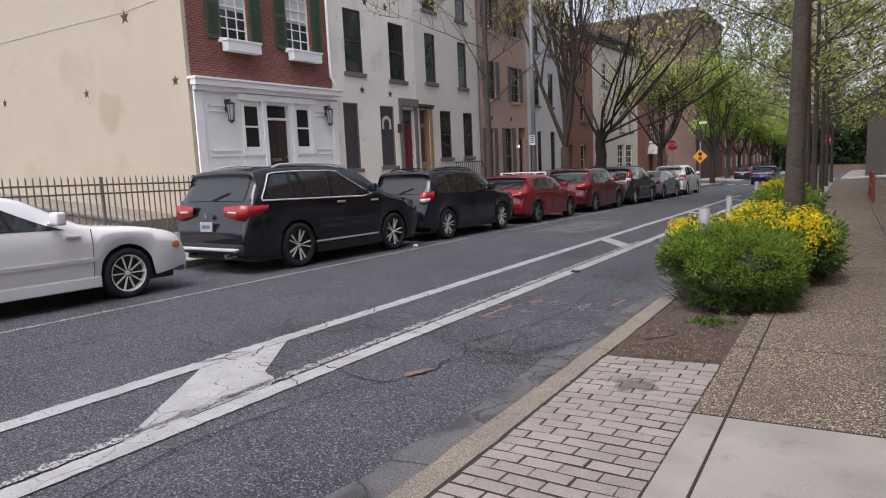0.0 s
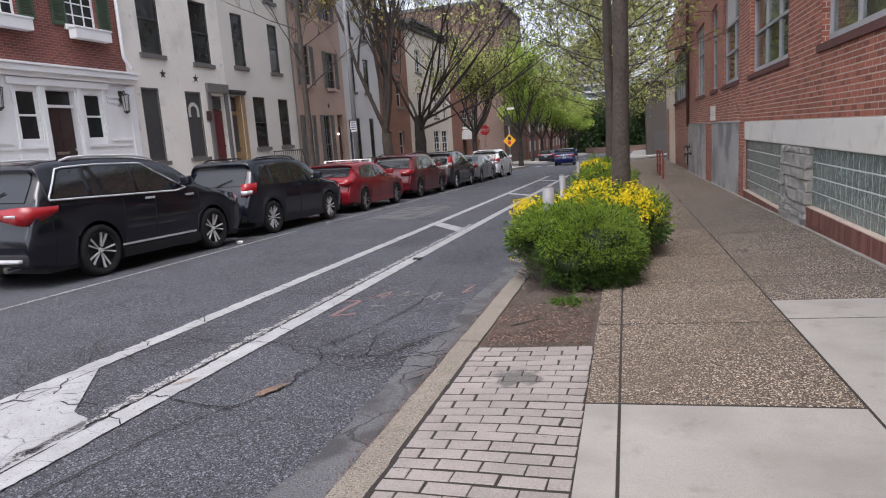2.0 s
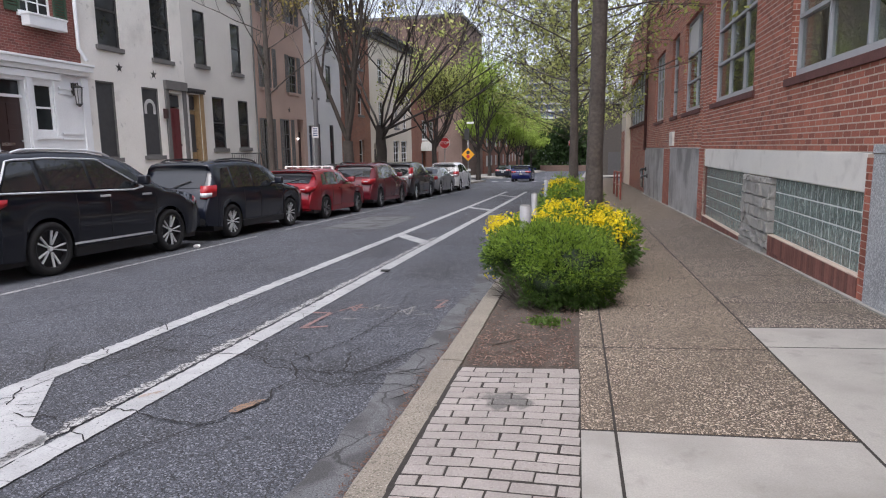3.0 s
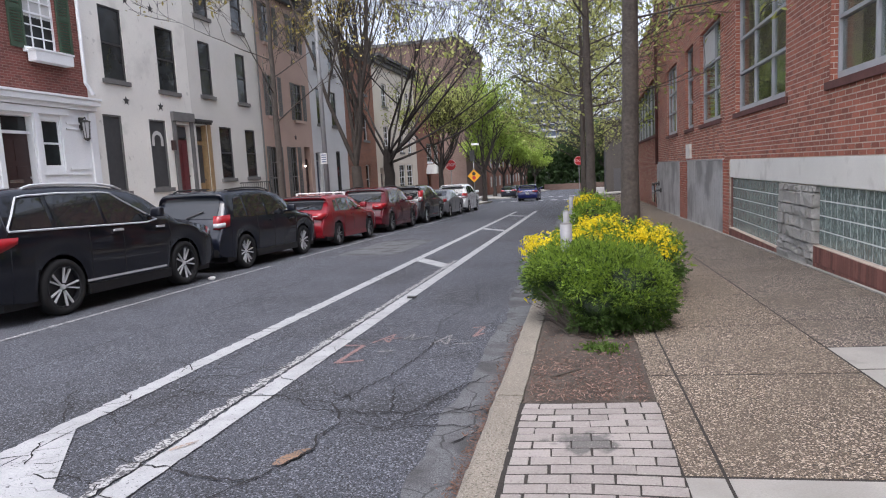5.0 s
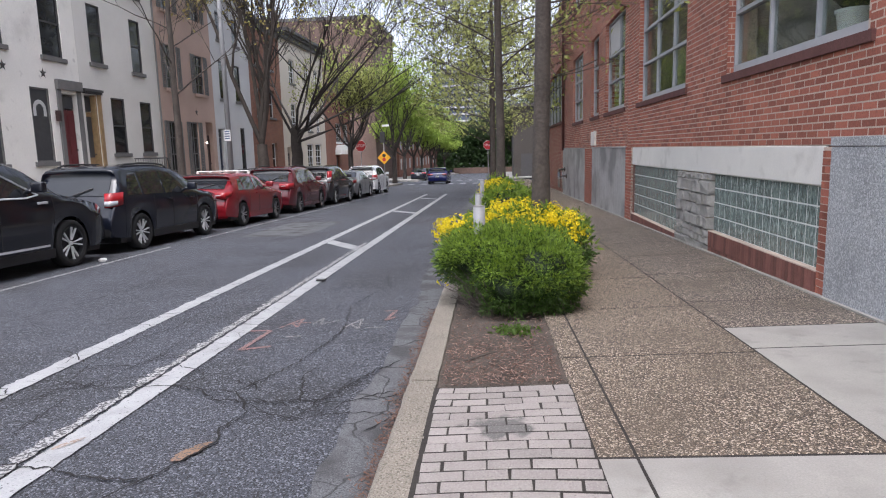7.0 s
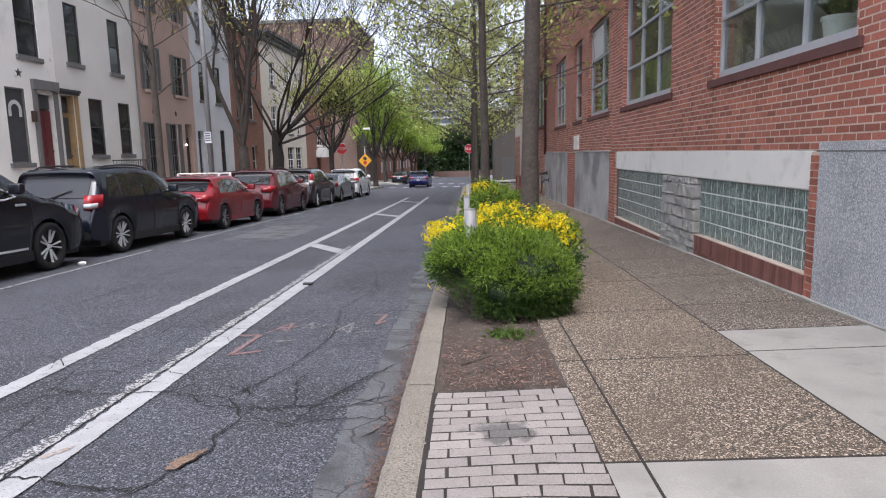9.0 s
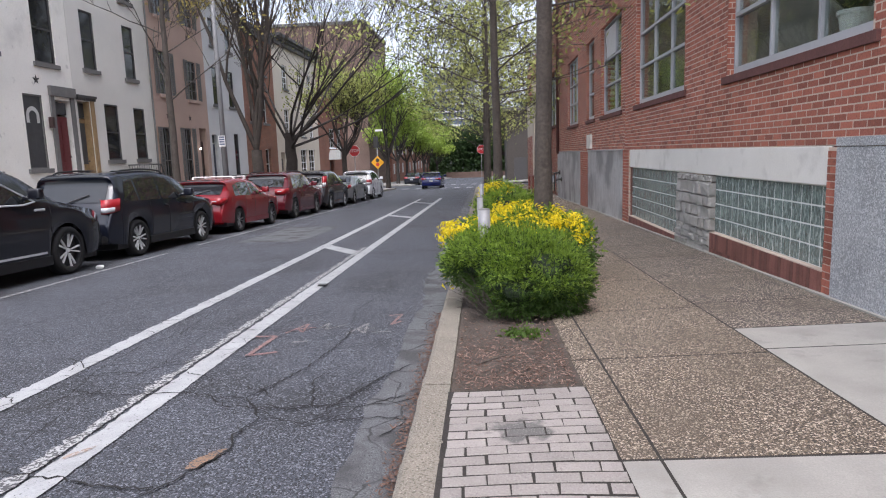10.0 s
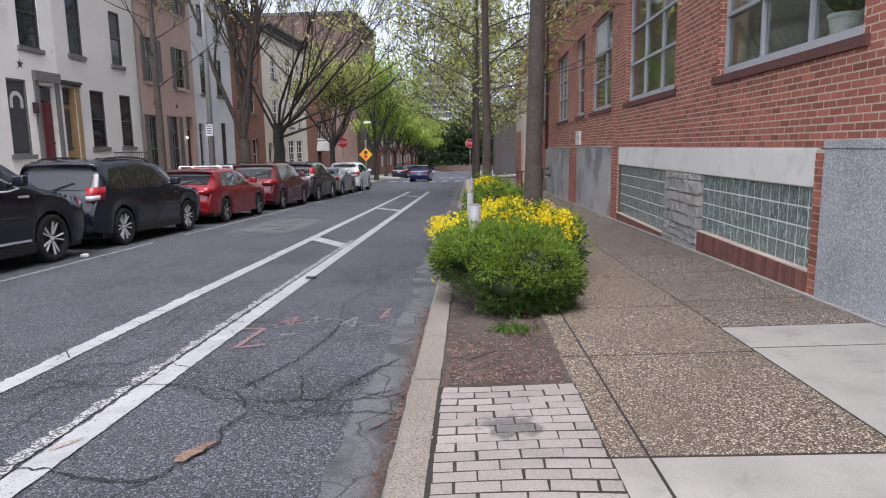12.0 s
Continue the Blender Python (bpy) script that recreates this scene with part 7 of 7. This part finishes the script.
for _ in range(60000):
    x, y = wr.uniform(-45, 60), wr.uniform(146, 162)
    top_z = 7.5 + 3.5 * noise.noise(Vector((x * 0.13, 2, 0))) + 1.5 * noise.noise(Vector((x * 0.5, 5, 0)))
    c = Vector((x, y, -4.4 + (top_z + 4.4) * wr.random() ** 0.8))
    e_ = Euler((wr.uniform(-1.2, 1.2), wr.uniform(-1.2, 1.2), wr.uniform(0, 6.3)))
    k = len(wv)
    s_ = wr.uniform(0.25, 0.58)
    for p in ((-s_, 0, 0), (0, -s_ * 0.6, 0.05), (s_, 0, 0), (0, s_ * 0.6, 0.05)):
        v = Vector(p)
        v.rotate(e_)
        wv.append(c + v)
    wf.append((k, k + 1, k + 2, k + 3))
tagged(raw("far_woods", wv, wf, leaf_deep), "dark green park trees closing the street", "woods", kind="stuff")
hedge_wall = tagged(bpart("park_wall", brick_far_x, None, (-9, 9, 139.5, 140, -6, -2.4)), "low brown brick wall at the end of the street", "wall")


# ---- shrubs ----
def spray(vs, fs, p, d, s, r, m=5):
    """A small flat spray: a twig with paired leaflets, all one piece."""
    q = d.orthogonal().normalized()
    q.rotate(Matrix.Rotation(r.uniform(0, 6.28), 3, d))
    sag = d.cross(q) * r.uniform(-0.25, 0.25)
    k = len(vs)
    for i in range(m + 1):
        f = i / m
        vs.append(p + d * (s * f) + sag * (s * f * f))
    for i in range(m):
        w = s * (0.36 - 0.22 * i / m) * r.uniform(0.8, 1.2)
        for g in (-1, 1):
            vs.append(vs[k + i] + (d * 0.7 + q * (0.75 * g) + sag * r.uniform(-0.6, 0.6)) * w)
            fs.append((k + i, len(vs) - 1, k + i + 1))


def blossom(vs, fs, p, d, s, r):
    """A small open flower of four broad petals on one centre."""
    q = d.orthogonal().normalized()
    q.rotate(Matrix.Rotation(r.uniform(0, 6.28), 3, d))
    w = d.cross(q)
    k = len(vs)
    vs.append(p)
    for i in range(8):
        a = i * math.tau / 8
        ln = s * (1.0 if i % 2 == 0 else 0.55)
        vs.append(p + (q * math.cos(a) + w * math.sin(a)) * ln + d * (s * 0.35))
    fs += [(k, k + 1 + i, k + 1 + (i + 1) % 8) for i in range(8)]


def shrub(name, label, blobs, seed, n, size, leaf, inner=None, core=0.55, upright=0.0, cat="shrub", tips=None, sprays=9, spread=0.03, spray=spray):
    """A shrub: a lumpy core, coloured dark for the shade inside, with many short leafy sprays over it."""
    r = random.Random(seed)
    x0, y0 = blobs[0][0], blobs[0][1]
    t = thing(name, label, cat, (x0, y0, sw(x0, y0)))
    o = Vector(t.location)
    # core blobs whose dark colour paints the shade seen between the sprays
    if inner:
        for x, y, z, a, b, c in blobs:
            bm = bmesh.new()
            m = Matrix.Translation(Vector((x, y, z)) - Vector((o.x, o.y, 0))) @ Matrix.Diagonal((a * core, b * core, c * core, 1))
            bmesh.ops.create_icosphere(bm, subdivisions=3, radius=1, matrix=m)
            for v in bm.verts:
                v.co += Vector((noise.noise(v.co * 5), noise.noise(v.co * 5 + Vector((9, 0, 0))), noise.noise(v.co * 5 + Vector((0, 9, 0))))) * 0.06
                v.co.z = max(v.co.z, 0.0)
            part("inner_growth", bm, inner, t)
        for i in range(9):
            x, y, z, a, b, c = blobs[i % 2]
            bm = bmesh.new()
            cyl(bm, (x - o.x + r.uniform(-.12, .12), y - o.y + r.uniform(-.12, .12), -0.03), (x - o.x + r.uniform(-.2, .2), y - o.y + r.uniform(-.2, .2), 0.3), 0.014, 0.008, 5)
            part("stem", bm, bark_grey, t)
    vs, fs = [], []
    wts = [a * b + b * c + a * c for _, _, _, a, b, c in blobs]
    tufts = []
    knobs = [[Vector((r.gauss(0, 1), r.gauss(0, 1), r.gauss(0, 1))).normalized() for _ in range(24)] for _ in blobs]
    for _ in range(n):
        bi = r.choices(range(len(blobs)), wts)[0]
        x, y, z, a, b, c = blobs[bi]
        u = Vector((r.gauss(0, 1), r.gauss(0, 1), r.gauss(0, 1))).normalized()
        lump = 1 + 0.2 * noise.noise(Vector((u.x * 2.6 + x * 3, u.y * 2.6 + y * 3, u.z * 2.6))) + 0.12 * noise.noise(Vector((u.x * 6 + x, u.y * 6, u.z * 6)))
        lump += 0.13 - 1.3 * min((u - q).length for q in knobs[bi]) ** 1.5
        k = r.uniform(0.86, 1.0) * lump
        p = Vector((x - o.x + u.x * a * k, y - o.y + u.y * b * k, z + u.z * c * k))
        if p.z > 0.02 and not any(((p.x + o.x - q[0]) / q[3]) ** 2 + ((p.y + o.y - q[1]) / q[4]) ** 2 + ((p.z - q[2]) / q[5]) ** 2 < 0.36 for q in blobs):
            tufts.append((p, (u + Vector((0, 0, 0.35 + upright))).normalized()))
    tv_, tf_ = [], []
    for p0, axis in tufts:
        for _ in range(sprays):
            u = Vector((r.gauss(0, 1), r.gauss(0, 1), r.gauss(0, 1))).normalized()
            p = p0 + u * spread
            d = (axis * 0.75 + u).normalized()
            if p.z < 0.015:
                continue
            # the more a tuft faces up, the more sprays take the lighter green
            lighter = tips is not None and axis.z > 0.2 and r.random() < 0.35 + 0.5 * axis.z
            spray(*((tv_, tf_) if lighter else (vs, fs)), p, d, size * r.uniform(0.6, 1.35), r)
    raw("foliage", vs, fs, leaf, t)
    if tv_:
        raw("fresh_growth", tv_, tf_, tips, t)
    return t


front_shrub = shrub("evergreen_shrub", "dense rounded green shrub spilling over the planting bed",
      [(1.1, 7.6, 0.42, 0.62, 0.78, 0.32), (1.42, 7.15, 0.38, 0.4, 0.46, 0.31), (0.88, 7.55, 0.43, 0.4, 0.5, 0.3), (1.55, 7.65, 0.36, 0.28, 0.5, 0.28), (1.15, 7.02, 0.26, 0.34, 0.3, 0.24), (1.5, 7.08, 0.25, 0.32, 0.32, 0.23), (1.25, 8.25, 0.4, 0.56, 0.5, 0.3), (0.68, 7.8, 0.44, 0.2, 0.4, 0.22)], 61, 5600, 0.037, leaf_yew, leaf_yew_shade, core=0.6, tips=leaf_upper, sprays=13, spread=0.042)
r = random.Random(65)
tw_v, tw_f = [], []
for _ in range(110):
    x, y = r.uniform(0.82, 1.02), r.uniform(6.85, 7.5)
    p0 = Vector((x - 1.1, y - 7.6, r.uniform(0.0, 0.15)))
    p2 = p0 + Vector((r.uniform(-0.3, 0.0), r.uniform(-0.22, 0.1), r.uniform(0.05, 0.3)))
    p1 = (p0 + p2) / 2 + Vector((r.uniform(-0.04, 0.04), r.uniform(-0.04, 0.04), r.uniform(-0.02, 0.05)))
    tube(tw_v, tw_f, [p0, p1, p2], [0.006, 0.0045, 0.002], 3)
raw("dry_growth", tw_v, tw_f, bark_grey, front_shrub)["kind"] = "stuff"
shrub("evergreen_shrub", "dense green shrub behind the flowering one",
      [(1.35, 9.3, 0.42, 0.62, 0.6, 0.36), (1.85, 9.2, 0.4, 0.3, 0.6, 0.34), (0.95, 9.8, 0.4, 0.4, 0.6, 0.34), (1.35, 8.75, 0.55, 0.6, 0.45, 0.3), (0.75, 8.4, 0.5, 0.3, 0.3, 0.26), (1.8, 8.65, 0.46, 0.3, 0.5, 0.3), (1.2, 11.6, 0.5, 0.6, 1.1, 0.42), (1.1, 13.2, 0.5, 0.6, 0.9, 0.5)], 62, 2900, 0.06, leaf_yew, leaf_yew_shade, tips=leaf_upper)
shrub("flowering_shrub", "bright yellow blossoming shrub in the planting bed",
      [(1.35, 8.75, 0.67, 0.6, 0.5, 0.18), (1.72, 8.6, 0.58, 0.28, 0.45, 0.24), (0.75, 8.4, 0.63, 0.34, 0.32, 0.14), (0.5, 8.3, 0.64, 0.16, 0.2, 0.12), (1.35, 9.5, 0.68, 0.5, 0.6, 0.18), (1.0, 13.0, 0.82, 0.3, 0.6, 0.12), (0.5, 7.75, 0.2, 0.035, 0.04, 0.04)], 63, 2100, 0.017, leaf_yellow, None, upright=0.5, sprays=5, spread=0.06, spray=blossom)
shrub("hedge", "low green hedge by the stoop of the pale house", [(-11.6, 25.9, 0.55, 0.6, 0.9, 0.55), (-11.6, 27.6, 0.5, 0.6, 0.9, 0.5)], 64, 500, 0.16, leaf_deep, leaf_yew_shade)

paper = bmesh.new()
bmesh.ops.create_icosphere(paper, subdivisions=2, radius=0.06, matrix=Matrix.Translation((-5.78, 11.75, gz(11.75) + 0.03)) @ Matrix.Diagonal((1.2, 0.8, 0.55, 1)))
for v in paper.verts:
    v.co += Vector((noise.noise(v.co * 30), noise.noise(v.co * 33), noise.noise(v.co * 36))) * 0.02
tagged(link("paper_scrap", paper, white_plastic), "crumpled white paper scrap on the asphalt", "litter")


# ---- running bond of pavement bricks ----
brick_strip = thing("brick_strip", "strip of worn pinkish paving bricks beside the curb", "paving", kind="structure")
r = random.Random(77)


def brick_mesh(lx, ly, h, name):
    bm = bmesh.new()
    x, y, b = lx / 2, ly / 2, 0.003
    lo = [bm.verts.new(p) for p in ((-x, -y, -h), (x, -y, -h), (x, y, -h), (-x, y, -h))]
    mid = [bm.verts.new(p) for p in ((-x, -y, -b), (x, -y, -b), (x, y, -b), (-x, y, -b))]
    top = [bm.verts.new(p) for p in ((-x + b, -y + b, 0), (x - b, -y + b, 0), (x - b, y - b, 0), (-x + b, y - b, 0))]
    for i in range(4):
        k = (i + 1) % 4
        bm.faces.new((lo[i], lo[k], mid[k], mid[i]))
        bm.faces.new((mid[i], mid[k], top[k], top[i]))
    bm.faces.new(top)
    me = bpy.data.meshes.new(name)
    bm.to_mesh(me)
    bm.free()
    return me


full, halfb = brick_mesh(0.191, 0.085, 0.05, "brick"), brick_mesh(0.09, 0.085, 0.05, "half_brick")
for me in (full, halfb):
    me.materials.append(paver_brick)
row = 0
y = 5.0
while y > -3.0:
    xs = [(0.69 + 0.2 * i + 0.1, full) for i in range(4)] if row % 2 else [(0.74, halfb)] + [(0.79 + 0.2 * i + 0.1, full) for i in range(3)] + [(1.44, halfb)]
    for x, me in xs:
        ob = new("brick", me)
        ob.parent = brick_strip
        wob = 0.012 * math.sin(x * 5 + row * 0.2)
        ob.location = (x - 0.006 + askew(x, y) + r.uniform(-0.004, 0.004), y + wob + r.uniform(-0.004, 0.004), sw(x, y) + r.uniform(0.0012, 0.0026))
        ob.rotation_euler = (-SLOPE + r.uniform(-0.008, 0.008), -0.036 + r.uniform(-0.005, 0.005), 0.06 * math.cos(x * 5 + row * 0.2) + r.uniform(-0.022, 0.022))
    y -= 0.1005
    row += 1

# ---- bricks of the near wall ----
wall_bricks = thing("wall_bricks", "weathered red bricks with pale mortar joints", "brickwork", (WX, 0, 0), kind="structure")
turned(wall_bricks, WX)
me = bpy.data.meshes.new("brick")
bm = bmesh.new()
box(bm, -0.0002, 0.02, -0.0935, 0.0935, -0.0268, 0.0268)
bm.to_mesh(me)
bm.free()
me.materials.append(brick_piece)
holes = [W5, W3, (1.5, 4.8, 2.29, 4.5)]
vs, fs = [], []
count = 0
j = 0
z = 1.40 + 0.034
while z < 5.16:
    y = -1.0 + (0.1015 if j % 2 else 0)
    while y < NEAR_END + 0.09:
        ya, yb = y - 0.0935, min(y + 0.0935, NEAR_END)
        for h in holes:
            if h[2] - 0.1 < z < h[3]:
                if ya < h[1] + 0.0 and yb > h[0]:
                    if yb > h[1] > ya:
                        ya = h[1] + 0.004
                    elif ya < h[0] < yb:
                        yb = h[0] - 0.004
                    else:
                        ya = yb
        if yb - ya > 0.02:
            d = r.uniform(-0.0012, 0.0006)
            if 6.2 < y < 11.2 and z < 2.1 and yb - ya > 0.184 and count < 290:
                ob = new("brick", me)
                ob.parent = wall_bricks
                ob.location = (d, y, z)
                count += 1
            else:
                k = len(vs)
                za, zb = z - 0.0268, z + 0.0268
                vs += [(d, ya, za), (d, yb, za), (d, yb, zb), (d, ya, zb), (0.02, ya, za), (0.02, yb, za), (0.02, yb, zb), (0.02, ya, zb)]
                fs += [(k + 3, k + 2, k + 1, k), (k, k + 1, k + 5, k + 4), (k + 2, k + 3, k + 7, k + 6), (k + 1, k + 2, k + 6, k + 5), (k + 3, k, k + 4, k + 7)]
        y += 0.203
    z += 0.0677
    j += 1
rest = raw("bricks", vs, fs, brick_bulk, wall_bricks)
rest["kind"] = "stuff"
# bricks of the narrow piers beside the glass blocks
for ya, yb in ((7.18, 7.325), (15.44, 16.04), (21.03, 22.53)):
    z = gz(yb) + 0.2
    j = 0
    pv, pf = [], []
    while z < 1.36:
        y = ya - (0.1 if j % 2 else 0)
        while y < yb:
            a, b = max(y, ya), min(y + 0.193, yb)
            if b - a > 0.02:
                k = len(pv)
                pv += [(-0.035, a, z), (-0.035, b, z), (-0.035, b, z + 0.058), (-0.035, a, z + 0.058), (0.02, a, z), (0.02, b, z), (0.02, b, z + 0.058), (0.02, a, z + 0.058)]
                pf += [(k + 3, k + 2, k + 1, k), (k, k + 1, k + 5, k + 4), (k + 2, k + 3, k + 7, k + 6), (k + 1, k + 2, k + 6, k + 5), (k + 3, k, k + 4, k + 7)]
            y += 0.203
        z += 0.0677
        j += 1
    raw("pier_bricks", pv, pf, brick_bulk, wall_bricks)["kind"] = "stuff"
    bpart("pier_core", mortar_m, R, (-0.0305, 0.1, ya, yb, gz(yb) + 0.1, 1.385))

# upright bricks of the basement window sills
for ya, yb, zt in ((7.34, 10.35, 0.26), (11.93, 15.38, 0.01)):
    pv, pf = [], []
    y = ya
    while y < yb - 0.05:
        for z1, z0 in ((zt, zt - 0.2), (zt - 0.208, zt - 0.27), (zt - 0.278, zt - 0.34)):
            b_ = min(y + 0.062, yb)
            k = len(pv)
            pv += [(-0.038, y, z0), (-0.038, b_, z0), (-0.038, b_, z1), (-0.038, y, z1), (0.0, y, z0), (0.0, b_, z0), (0.0, b_, z1), (0.0, y, z1)]
            pf += [(k + 3, k + 2, k + 1, k), (k, k + 1, k + 5, k + 4), (k + 2, k + 3, k + 7, k + 6), (k + 1, k + 2, k + 6, k + 5), (k + 3, k, k + 4, k + 7)]
        y += 0.0677
    raw("sill_course", pv, pf, sill_pieces, wall_bricks)["kind"] = "stuff"
